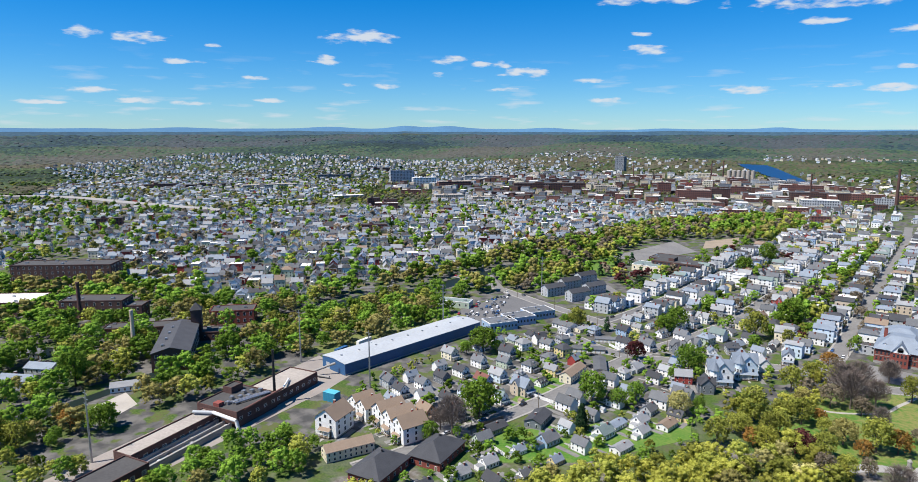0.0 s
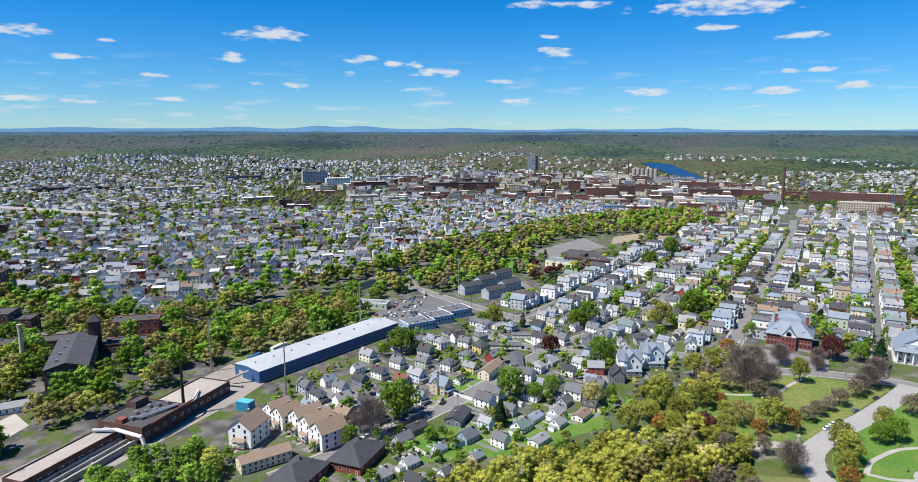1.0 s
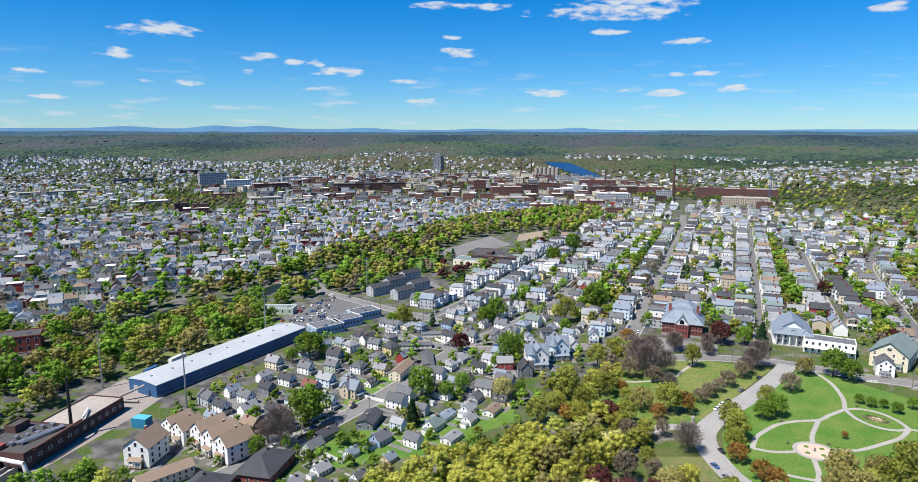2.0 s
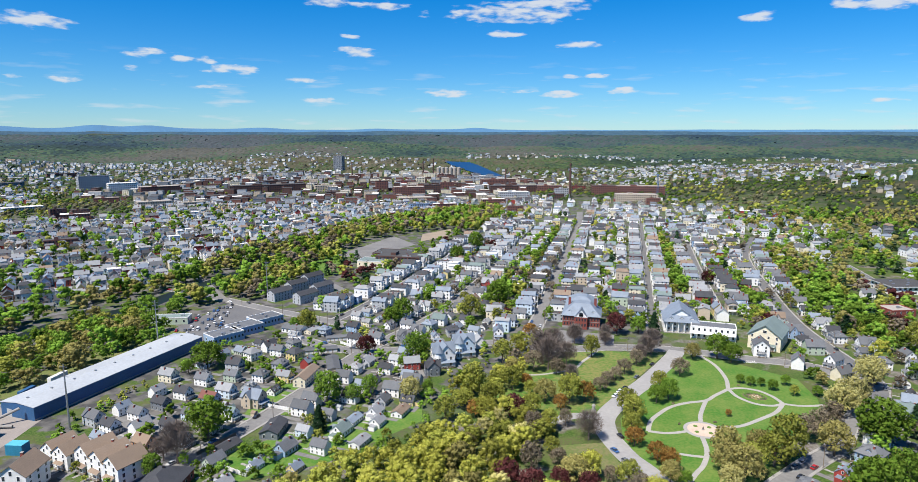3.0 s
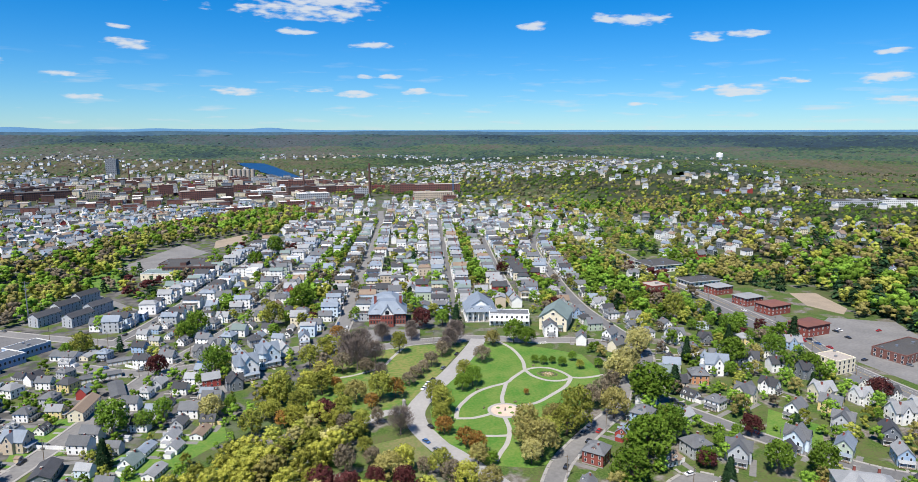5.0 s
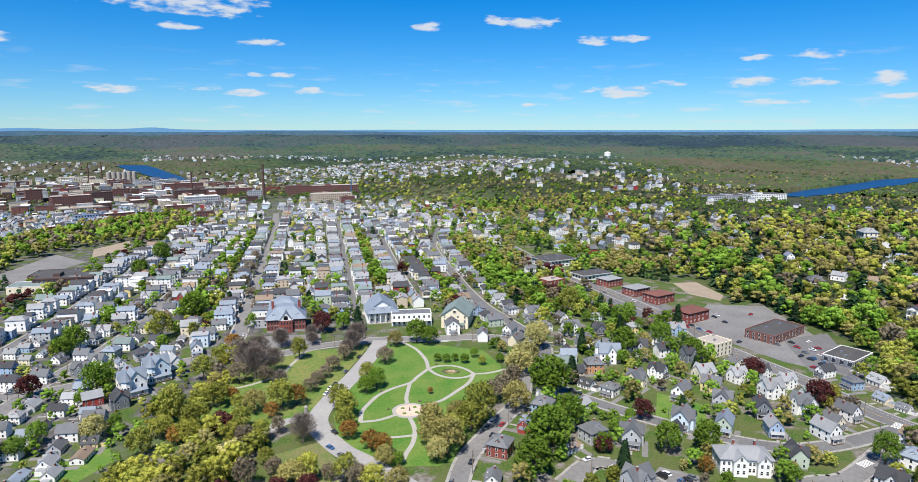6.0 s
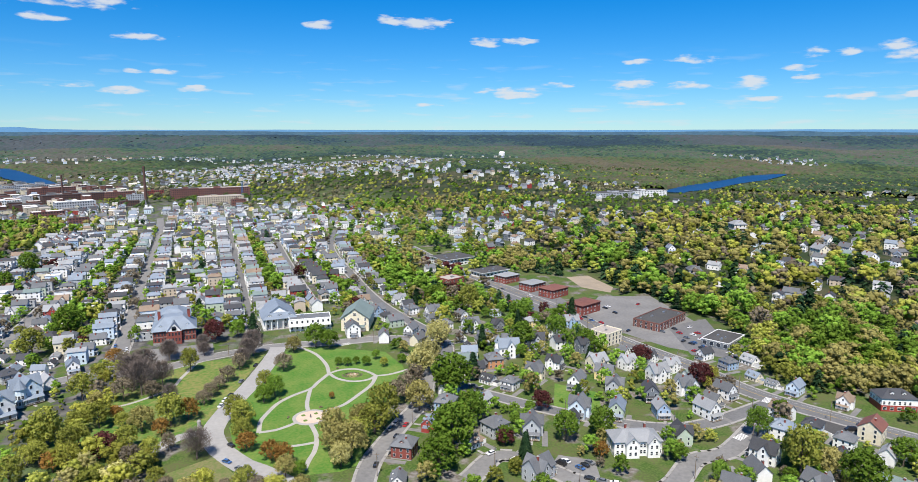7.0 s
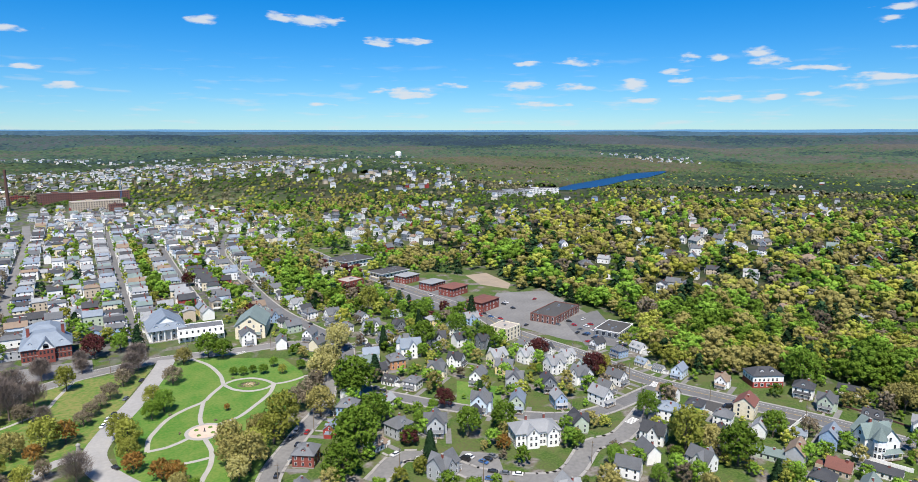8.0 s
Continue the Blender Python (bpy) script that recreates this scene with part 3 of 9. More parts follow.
def river(name, pts, widths, z, label):
    line = spline(pts, 12)
    s = Shape()
    n = len(line) - 1
    left, right = [], []
    for i, p in enumerate(line):
        q, r = line[max(i - 1, 0)], line[min(i + 1, n)]
        dx, dy = r[0] - q[0], r[1] - q[1]
        l = math.hypot(dx, dy)
        t = i / n * (len(widths) - 1)
        w = np.interp(t, range(len(widths)), widths) / 2
        left.append((p[0] - dy / l * w, p[1] + dx / l * w))
        right.append((p[0] + dy / l * w, p[1] - dx / l * w))
        take(p[0], p[1], w + 2, 3)
    for i in range(n):
        s.face([(*p, z + rolling(*p) + (1.0 if rolling(*p) else 0)) for p in (right[i], right[i + 1], left[i + 1], left[i])], DARK_WATER if name == "water_1" else WATER)
    solid(name, s, label, "river", kind="structure")


river("water_1", [(-387.3, 53.2), (-369.3, 97.4), (-366.8, 126.4), (-378, 189), (-401, 265), (-406, 330), (-407.8, 393.9), (-386.2, 433.0), (-386, 504), (-379.2, 579.6), (-381, 680)],
      [9, 9, 8, 8, 10, 22, 24, 16, 16, 18, 8], 0.10, "narrow dark river between wooded banks")
river("water_2", [(-677.9, 2739.8), (-609.1, 2596.9), (-511.1, 2380.4), (-430.1, 2201.3), (-363.2, 2049.6)], [120, 110, 90, 70, 30], 0.5, "blue reach of river beyond the mill district")
river("water_3", [(1080, 1250), (1117, 1286), (1217.7, 1334.3), (1381.6, 1437.3), (1547.3, 1516.2), (1798.3, 1612.0), (1890, 1650)], [40, 90, 110, 120, 130, 80, 20], 0.6, "broad blue river among brown spring woods")

# ---- streets, park paths and yards ----
ROADS = []


def road(name, pts, width, label, pavement=True, mat=None, centre=None, smooth=True, z=0.06, deep=0.2):
    line = spline(pts, 5.0) if smooth else pts
    s = Shape()
    ribbon(s, line, -width / 2, width / 2, z, mat or ASPHALT, deep)
    solid(name, s, label, "road", kind="structure")
    ROADS.append((line, width, pavement, centre))
    for (ax, ay), (bx, by) in zip(line, line[1:]):
        for t in (0, 0.5):
            take(ax + (bx - ax) * t, ay + (by - ay) * t, width / 2, 2)


AVENUE = [(-61.5, 421.9), (-55, 485), (-55, 706), (-55, 1008), (-76, 1449)]
road("road_avenue", AVENUE, 10.5, "straight grey asphalt avenue between rows of houses", mat=OLD_ASPHALT)
road("road_park_front", [(-220, 401), (-161, 386), (-76, 425), (-34.4, 421.2), (1.1, 433.3), (41.1, 438.7), (84.8, 431.9), (124.0, 426.0), (147.4, 400.6)], 10, "grey street along the park's upper edge", mat=OLD_ASPHALT, z=0.07)
road("road_second", [(29, 444), (31, 489), (32, 573), (35, 706), (38, 865), (41, 1084)], 7, "residential street lined with parked cars")
road("road_third", [(142.8, 371.9), (152.2, 414.2), (139, 518), (141, 639), (151, 806), (189, 958)], 9, "narrow residential street under trees")
road("road_west", [(-197, 176), (-189, 203), (-176, 256), (-168, 306), (-160, 386), (-140, 464), (-131, 529), (-123, 730), (-116, 1008)], 9, "residential street between white house rows", mat=OLD_ASPHALT)
road("road_far_west", [(-217, 416), (-202, 504), (-189, 706), (-176, 882)], 7, "residential street behind the white rows")
road("road_fourth", [(86, 554), (88, 706), (93, 882)], 7, "narrow back street between houses")
road("road_park_drive", [(44.2, 437.2), (40.3, 423.6), (30.7, 397.6), (20.7, 373.1), (12.8, 356.6), (6.3, 341.5), (0.5, 326.0), (-1.2, 314.9), (0.8, 302.1), (4.9, 291.5), (10.8, 279.4), (16.7, 271.9), (28.3, 254.4), (40, 236), (60, 208)], 10.8, "park drive of pale asphalt with parked cars", pavement=False, mat=PALE_ASPHALT, smooth=True, z=0.08)
road("road_park_branch", [(-0.5, 317.5), (-8.1, 319.9), (-15.0, 319.3), (-22, 315), (-30, 306)], 6.5, "short park drive under the trees", pavement=False, mat=PALE_ASPHALT, z=0.09)
road("road_park_east", [(54, 239), (64.0, 261.4), (80.5, 283.6), (93, 299), (106.1, 314.9), (121, 345), (141.0, 371.9)], 8, "street with pale pavements beside the park trees", mat=OLD_ASPHALT, z=0.065)
road("road_hill", [(137.3, 367.6), (134.6, 328.5), (150.2, 299.8), (175.1, 267.1), (204.8, 240.8), (231.6, 234.5), (278.8, 241.0)], 8.5, "residential street of grey asphalt on the hill", z=0.075)
road("road_lower", [(99.1, 231.7), (119.6, 245.4), (132.4, 230.3), (142.0, 211.7), (168.9, 193.7), (199.4, 208.7), (217.7, 208.0), (258.5, 226.9)], 8.5, "grey street past the big white house", mat=OLD_ASPHALT, z=0.068)
road("road_main", [(247, 781), (252, 630), (273.1, 435.1), (269.5, 372.2), (280.5, 302.0), (283.2, 254.0), (300.5, 206.8), (317.2, 167.8), (329.5, 128.4), (346, 76), (365, -13)], 13, "busy two-way main road with parked cars", centre="yellow", z=0.085)
road("road_mill_lane", [(-517.5, 213.5), (-481.3, 242.1), (-507.0, 315.5), (-431.8, 417.3)], 7, "lane past the old mill", pavement=False)
road("road_bridge", [(-402.2, 505.4), (-337.3, 486.0), (-272.4, 462.7), (-220.9, 447.8), (-189, 435)], 9, "street that crosses the river to the car park", mat=OLD_ASPHALT, z=0.11)
road("road_highway", [(-1900, 420), (-1667, 490), (-1586, 544), (-1463, 579), (-1316, 596), (-1193, 617), (-1050, 640)], 26, "pale concrete highway on an embankment", pavement=False, mat=CONCRETE, z=7.0, deep=7.5)
road("road_river", [(-671.1, 3238.5), (-540.6, 2789.2), (-390.6, 2341.6), (-292.7, 2096.4), (-219.4, 1875.0)], 18, "pale riverside parkway", pavement=False, mat=OLD_ASPHALT, z=4.0, deep=6.0)
for k in range(4):
    u, v = -781 + 95 * k, 50 * k
    road("road_city", [(u + 265, 378 + v), (u, 630 + v), (u - 252, 870 + v)], 8, "city street between crowded white houses", pavement=False, mat=OLD_ASPHALT, smooth=False, z=0.05)
for k in range(4):
    u, v = 74 * k, 86 * k
    road("road_city_cross", [(-882 + u, 378 + v), (-529 + u, 687 + v * 1.3)], 8, "city cross street between crowded houses", pavement=False, mat=OLD_ASPHALT, smooth=False, z=0.045)


def near_other_road(x, y, me, extra):
    for line, width, _, _ in ROADS:
        if line is me:
            continue
        lim = (width / 2 + extra) ** 2
        for (ax, ay), (bx, by) in zip(line, line[1:]):
            if min(ax, bx) - 12 > x or max(ax, bx) + 12 < x or min(ay, by) - 12 > y or max(ay, by) + 12 < y:
                continue
            dx, dy = bx - ax, by - ay
            t = max(0, min(1, ((x - ax) * dx + (y - ay) * dy) / (dx * dx + dy * dy + 1e-9)))
            if (ax + dx * t - x) ** 2 + (ay + dy * t - y) ** 2 < lim:
                return True
    return False


def build_pavements():
    walks, lines = Shape(), Shape()
    for line, width, pavement, centre in ROADS:
        near = [p for p in line if p[1] < 880]
        if pavement:
            for side in (-1, 1):
                for p, q in zip(near, near[1:]):
                    mx, my = (p[0] + q[0]) / 2, (p[1] + q[1]) / 2
                    dx, dy = q[0] - p[0], q[1] - p[1]
                    n = math.hypot(dx, dy)
                    ox, oy = dy / n * side, -dx / n * side
                    if near_other_road(mx + ox * (width / 2 + 1), my + oy * (width / 2 + 1), line, 0.3):
                        continue
                    ribbon(walks, [p, q], side * (width / 2), side * (width / 2 + 1.4), 0.2, CONCRETE, 0.25)
        if centre:
            for off in (-0.22, 0.10):
                ribbon(lines, near, off, off + 0.13, 0.10, PAINT_YELLOW)
            ribbon(lines, near, -width / 2 + 2.3, -width / 2 + 2.4, 0.10, PAINT_WHITE)
    tagged(solid("pavement", walks, "pale concrete pavements with raised kerbs", "pavement"), kind="structure")
    tagged(solid("trim_road_lines", lines, "painted yellow and white road lines", "road marking"), kind="structure")


build_pavements()


def crossing(x, y, turn, n=7, length=4.0):
    s = Shape()
    for i in range(n):
        s.at(x, y, 0, turn).box((i - n / 2) * 1.15, (i - n / 2) * 1.15 + 0.6, -length / 2, length / 2, 0.05, 0.12, PAINT_WHITE)
    solid("trim_crossing", s, "white painted pedestrian crossing bars", "crossing", kind="structure")


crossing(282.3, 245.0, 25)
crossing(235.4, 217.4, 15)
crossing(87.7, 425.7, 5)

# lawns of the park
LAWN = [(45.2, 425.3), (67.0, 428.0), (109.3, 400.3), (112.6, 371.6), (108, 346), (86.6, 321.4), (58.2, 261.0), (50, 258), (22.6, 263.2), (8.3, 292.6), (6.9, 320.7), (24.8, 375.7)]
sheet("lawn", LAWN, 0.05, GRASS, "green mown park lawn cut by curving paths", "lawn", mark=True)
LAWN_WEST = [(34.3, 425.2), (-41.8, 427.1), (-65.0, 370.1), (-73.8, 327.4), (-45.5, 306.3), (-8.6, 320.6), (-0.9, 328.1), (16.3, 378.6)]
sheet("lawn", LAWN_WEST, 0.045, MEADOW, "patchy sloping park lawn under big trees", "lawn", mark=True)
sheet("lawn", [(-20.2, 284.6), (-0.8, 292.5), (9.7, 265.6), (1.8, 253.3), (-14.8, 260.4)], 0.05, DRY_GRASS, "small lawn island beside the park drive", "lawn")
sheet("sports_field", [(-305.3, 582.0), (-363.2, 729.3), (-322.8, 735.6), (-274.5, 606.2)], 0.05, GRASS, "rough green field by the river", "field")
sheet("sports_field", [(-268.7, 877.2), (-241.6, 935.9), (-225.6, 876.2), (-253.1, 816.3)], 0.06, SAND, "bare pale gravel field", "field", mark=True)
sheet("car_park", [(-323.2, 687.5), (-302.8, 850.2), (-252.1, 791.4), (-279.9, 695.2)], 0.055, OLD_ASPHALT, "grey asphalt car park by the field", "car park", mark=True)
sheet("car_park", [(-316.7, 372.1), (-318.6, 477.9), (-266.5, 467.3), (-255.3, 420.6), (-269.7, 379.9)], 0.05, ASPHALT, "crowded asphalt car park by the river", "car park", mark=True)
sheet("car_park", [(219.8, 523.8), (302.1, 541.3), (277.5, 375.8), (264.0, 420.6)], 0.05, ASPHALT, "asphalt car park beside brick shops", "car park", mark=True)
sheet("sand_lot", [(340.7, 548.8), (365.0, 547.1), (359.1, 495.1), (344.7, 478.8), (331.1, 506.4)], 0.06, SAND, "bare sandy cutting beside the shops", "lot", mark=True)
sheet("car_park", [(322.7, 375.4), (364.0, 379.9), (320.9, 302.3), (295.0, 318.0)], 0.05, ASPHALT, "car park beside a flat roofed building", "car park", mark=True)
sheet("car_park", [(327.1, 471.5), (370.3, 454.6), (349.5, 370.9), (352.9, 343.3), (310.5, 306.0), (291.0, 336.3), (280.0, 383.3), (273.3, 422.0)], 0.045, OLD_ASPHALT, "worn asphalt lots round the flat roofed stores", "car park", mark=True)
sheet("car_park", [(278.8, 214.5), (301.9, 221.1), (301.3, 200.9), (278.1, 193.9)], 0.055, TAR, "dark asphalt yard behind a white wall", "car park", mark=True)
sheet("car_park", [(284.8, 182.0), (312.5, 187.1), (317.5, 175.7), (289.6, 169.4)], 0.055, TAR, "dark asphalt yard behind a white wall", "car park", mark=True)
sheet("car_park", [(132.1, 224.6), (144.7, 235.3), (157.0, 224.6), (150.9, 211.4)], 0.055, OLD_ASPHALT, "paved yard for parked cars", "car park", mark=True)
sheet("yard", [(-292.7, 86.8), (-323.3, 260.6), (-281.0, 250.4), (-274.7, 226.7), (-259.8, 112.8)], 0.05, BALLAST, "grey gravel rail yard strip", "yard")
sheet("yard", [(-353.1, 129.7), (-361.1, 153.1), (-339.9, 149.6), (-332.3, 132.6)], 0.05, GRAVEL, "pale gravel clearing by the canal", "yard", mark=True)
sheet("yard", [(-233.8, 223.9), (-246.8, 265.5), (-204.1, 266.8), (-179.9, 217.1), (-201.1, 211.6)], 0.045, OLD_ASPHALT, "asphalt yard between apartment houses", "yard")
sheet("lawn", [(-337.4, 259.7), (-340.9, 396.7), (-301.8, 394.3), (-317.5, 268.0)], 0.055, DRY_GRASS, "rough grass strip beside the blue warehouse", "lawn")
sheet("lawn", [(-181.9, 274.3), (-193.5, 313.5), (-171.4, 330.9), (-159.6, 292.0), (-168.5, 270.9)], 0.05, GRASS, "green back gardens behind white houses", "lawn")
sheet("lawn", [(-155.2, 215.8), (-167.3, 242.2), (-147.3, 270.2), (-97.6, 313.7), (-91.1, 294.6), (-120.4, 243.3)], 0.05, GRASS, "green back gardens beside the wood", "lawn")
sheet("lawn", [(158.1, 262.8), (186.3, 309.6), (201.9, 289.7), (190.8, 268.0)], 0.05, GRASS, "green gardens between gabled houses", "lawn")
sheet("car_park", [(-38.5, 436.0), (-41.0, 464.9), (3.0, 462.4), (2.9, 437.6)], 0.055, OLD_ASPHALT, "grey paved forecourt of the brick school", "forecourt", mark=True)


def park_path(pts, w=2.2, z=0.11, closed=False):
    line = spline(pts + ([pts[0], pts[1]] if closed else []), 1.5)
    s = Shape()
    ribbon(s, line, -w / 2, w / 2, z, PATH_STONE, 0.1)
    solid("path", s, "curving pale park path", "path", kind="structure")
    for x, y in line:
        take(x, y, 2.5, 2)


J1, J2, PLAZA, EAST = (66.9, 375.0), (52.5, 355.2), (46.5, 317.5), (92.6, 360.6)
park_path([(58, 430), (63.4, 418.9), (66.5, 407.7), (68.2, 390.3), J1], 2.3)
park_path([J1, (58.1, 363.3), J2, (41.9, 349.3), (32.8, 341.5), (25.9, 330.4), (21.9, 321.6), (20.0, 309.6)], 2.3, z=0.112)
park_path([J2, (49.3, 343.3), (47.1, 333.6), (46.5, 325.5)], z=0.114)
park_path([(20.0, 309.6), (28.1, 309.4), (34.5, 311.7), (38.5, 314.0)], z=0.116)
park_path([J1, (74.4, 378.3), (83.3, 376.4), (89.4, 369.2), EAST], z=0.119)
park_path([J1, (70.2, 364.7), (77.5, 357.2), (86.2, 356.4), EAST], z=0.122)
park_path([EAST, (99.3, 359.7), (106.7, 361.2), (114, 364)], z=0.125)
park_path([EAST, (86.5, 348.4), (77.4, 338.0), (65.2, 326.2), (55.2, 322.7)], 2.3, z=0.128)
park_path([(45.2, 308.9), (45.7, 297.3), (44.6, 289.1), (42.0, 280.2), (38.4, 273.0), (35.0, 265.0)], 2.3, z=0.131)
park_path([(44.6, 289.1), (38.5, 288.9), (32.8, 289.4)], 2.0, z=0.134)
park_path([(-8, 424), (-16, 402), (-22, 386), (-40, 372), (-58, 368)], 2.0, z=0.110)


def build_plaza():
    s = Shape()
    x, y = PLAZA
    s.cone(x, y, 9.3, 9.3, 0.0, 0.15, 40, PATH_STONE)
    s.cone(x, y, 7.4, 7.4, 0.0, 0.17, 40, PINK_PAVING)
    take(x, y, 8, 2)
    solid("plaza", s, "round pink paved plaza in the park", "plaza", kind="structure")


build_plaza()


def build_flower_bed():
    root = thing("flower_bed", "oval park flower bed with low shrubs", "flower bed", pose(79.5, 367.5, 0, 0, 0, -18))
    s = Shape()
    s.prism([(6.2 * math.cos(i * math.pi / 14), 4.2 * math.sin(i * math.pi / 14)) for i in range(28)], 0.0, 0.2, SOIL)
    part("soil", s, root)
    g = random.Random(4)
    for i in range(16):
        a = 2 * math.pi * i / 16
        b = Shape()
        b.at(5.0 * math.cos(a), 3.2 * math.sin(a))
        r = g.uniform(0.5, 0.8)
        b.cone(0, 0, r * 0.8, r, 0.1, r * 0.7, 8, SHRUB)
        b.cone(0, 0, r, r * 0.45, r * 0.7, r * 1.35, 8, SHRUB)
        part("shrub", b, root)
    for i in range(7):
        b = Shape()
        b.at(g.uniform(-2.8, 2.8), g.uniform(-1.4, 1.4))
        b.cone(0, 0, 0.5, 0.35, 0.15, 0.5, 7, PINK_PAVING)
        part("blossom", b, root, "pale spring blossom")


SOIL = surface("garden_soil", (0.13, 0.10, 0.07), (0.08, 0.065, 0.05), 0.95, 1.0)
SHRUB = surface("shrub_leaves", (0.045, 0.105, 0.018), (0.09, 0.15, 0.03), 0.9, 6.0, bump=0.6)
build_flower_bed()

# ---- houses ----
def window_mesh(w, h, bar=True, frame_mat=None):
    s = Shape()
    fm = frame_mat or TRIM
    f = 0.1
    for x0, x1, z0, z1 in ((-w / 2 - f, -w / 2, -h / 2 - f, h / 2 + f), (w / 2, w / 2 + f, -h / 2 - f, h / 2 + f), (-w / 2, w / 2, h / 2, h / 2 + f), (-w / 2, w / 2, -h / 2 - f, -h / 2)):
        s.box(x0, x1, -0.09, 0.02, z0, z1, fm)
    if bar:
        s.box(-w / 2, w / 2, -0.05, 0.0, -0.04, 0.04, fm)
    s.face([(-w / 2, -0.02, -h / 2), (w / 2, -0.02, -h / 2), (w / 2, -0.02, h / 2), (-w / 2, -0.02, h / 2)], GLASS)
    return s.mesh("window")


WINDOW = window_mesh(1.0, 1.6)
WIDE_WINDOW = window_mesh(1.9, 1.6)
SMALL_WINDOW = window_mesh(0.8, 0.9, False)
DARK_WINDOW = window_mesh(1.0, 2.0, True, surface("brown_window_frame", (0.14, 0.07, 0.05), None, 0.6))


def door_mesh():
    s = Shape()
    s.box(-0.6, 0.6, -0.08, 0.02, 0, 2.2, TRIM)
    s.box(-0.45, 0.45, -0.11, -0.08, 0.0, 2.05, WOOD)
    return s.mesh("door")


DOOR = door_mesh()


JOINED = [False]


def add_window(root, m, mesh=None):
    """A window of its own, or, on houses far down the streets, one more in the joined glazing."""
    mesh = mesh or WINDOW
    if not JOINED[0]:
        return part("window", mesh, root, m=m)
    w, h = (1.9, 1.6) if mesh is WIDE_WINDOW else (0.8, 0.9) if mesh is SMALL_WINDOW else (1.0, 1.6)
    x, y, z = m.translation
    s = GLAZING.at(x, y, z, math.degrees(m.to_euler().z))
    s.box(-w / 2 - 0.1, w / 2 + 0.1, -0.06, 0.02, -h / 2 - 0.1, h / 2 + 0.1, TRIM)
    s.face([(-w / 2, -0.07, -h / 2), (w / 2, -0.07, -h / 2), (w / 2, -0.07, h / 2), (-w / 2, -0.07, h / 2)], GLASS)
    s.at()


def put_windows(root, w, d, base, storeys, nf, ns, nb, hi=2.9, mesh=None, skip_door=True):
    mesh = mesh or WINDOW
    for k in range(storeys):
        z = base + 1.55 + k * hi
        for n, length, where in ((nf, w, "f"), (nb, w, "b"), (ns, d, "l"), (ns, d, "r")):
            for i in range(n):
                u = -length / 2 + length * (i + 0.5) / n
                if where == "f" and k == 0 and skip_door and i == n - 1 and n > 1:
                    continue
                m = {"f": pose(u, -d / 2, z), "b": pose(u, d / 2, z, 0, 0, 180), "l": pose(-w / 2, u, z, 0, 0, -90), "r": pose(w / 2, u, z, 0, 0, 90)}[where]
                add_window(root, m, mesh)


def put_chimney(root, x, y, top):
    s = Shape()
    s.box(x - 0.45, x + 0.45, y - 0.4, y + 0.4, top - 2.6, top, WALLS["brick"])
    s.box(x - 0.55, x + 0.55, y - 0.5, y + 0.5, top, top + 0.18, CONCRETE)
    part("chimney", s, root, "red brick chimney")


def put_porch(root, w, y, z, depth, levels, roof, hi=2.9, posts=4):
    for k in range(levels):
        s = Shape()
        zz = z + k * hi
        s.box(-w / 2, w / 2, y - depth, y, zz - 0.2, zz, WOOD if k == 0 else TRIM, bottom=True)
        s.box(-w / 2, w / 2, y - depth, y - depth + 0.07, zz + 0.85, zz + 0.95, TRIM, bottom=True)
        n = int(w / 0.45)
        for i in range(n + 1):
            x = -w / 2 + w * i / n
            s.box(x - 0.03, x + 0.03, y - depth + 0.01, y - depth + 0.06, zz, zz + 0.85, TRIM)
        deck = s
        for i in range(posts):
            p = deck if JOINED[0] else Shape()
            x = -w / 2 + 0.12 + (w - 0.24) * i / (posts - 1)
            p.box(x - 0.1, x + 0.1, y - depth + 0.08, y - depth + 0.28, zz, zz + hi - 0.2, TRIM)
            if not JOINED[0]:
                part("post", p, root)
        part("porch_deck" if k == 0 else "balcony", deck, root)
    s = Shape()
    top = z + levels * hi - 0.2
    yy = [y - depth - 0.3, y]
    a = [(-w / 2 - 0.3, yy[0], top), (w / 2 + 0.3, yy[0], top), (w / 2 + 0.3, yy[1], top + 0.8), (-w / 2 - 0.3, yy[1], top + 0.8)]
    b = [(px, py, pz + 0.18) for px, py, pz in a]
    s.face(b, roof)
    s.face(a[::-1], TRIM)
    for i in range(4):
        j = (i + 1) % 4
        s.face([a[i], a[j], b[j], b[i]], TRIM)
    part("porch_roof", s, root)


def put_dormer(root, x, y, z, wall, roof, turn=0):
    s = Shape()
    s.box(-1.0, 1.0, -0.2, 2.4, -0.8, 1.1, wall)
    s.gable_roof(-1.0, 1.0, -0.2, 2.6, 1.1, 0.7, 0.25, roof, 0.12, wall)
    d = part("dormer", s, root, m=pose(x, y, z, 0, 0, turn))
    part("window", SMALL_WINDOW, d, m=pose(0, -0.2, 0.35))


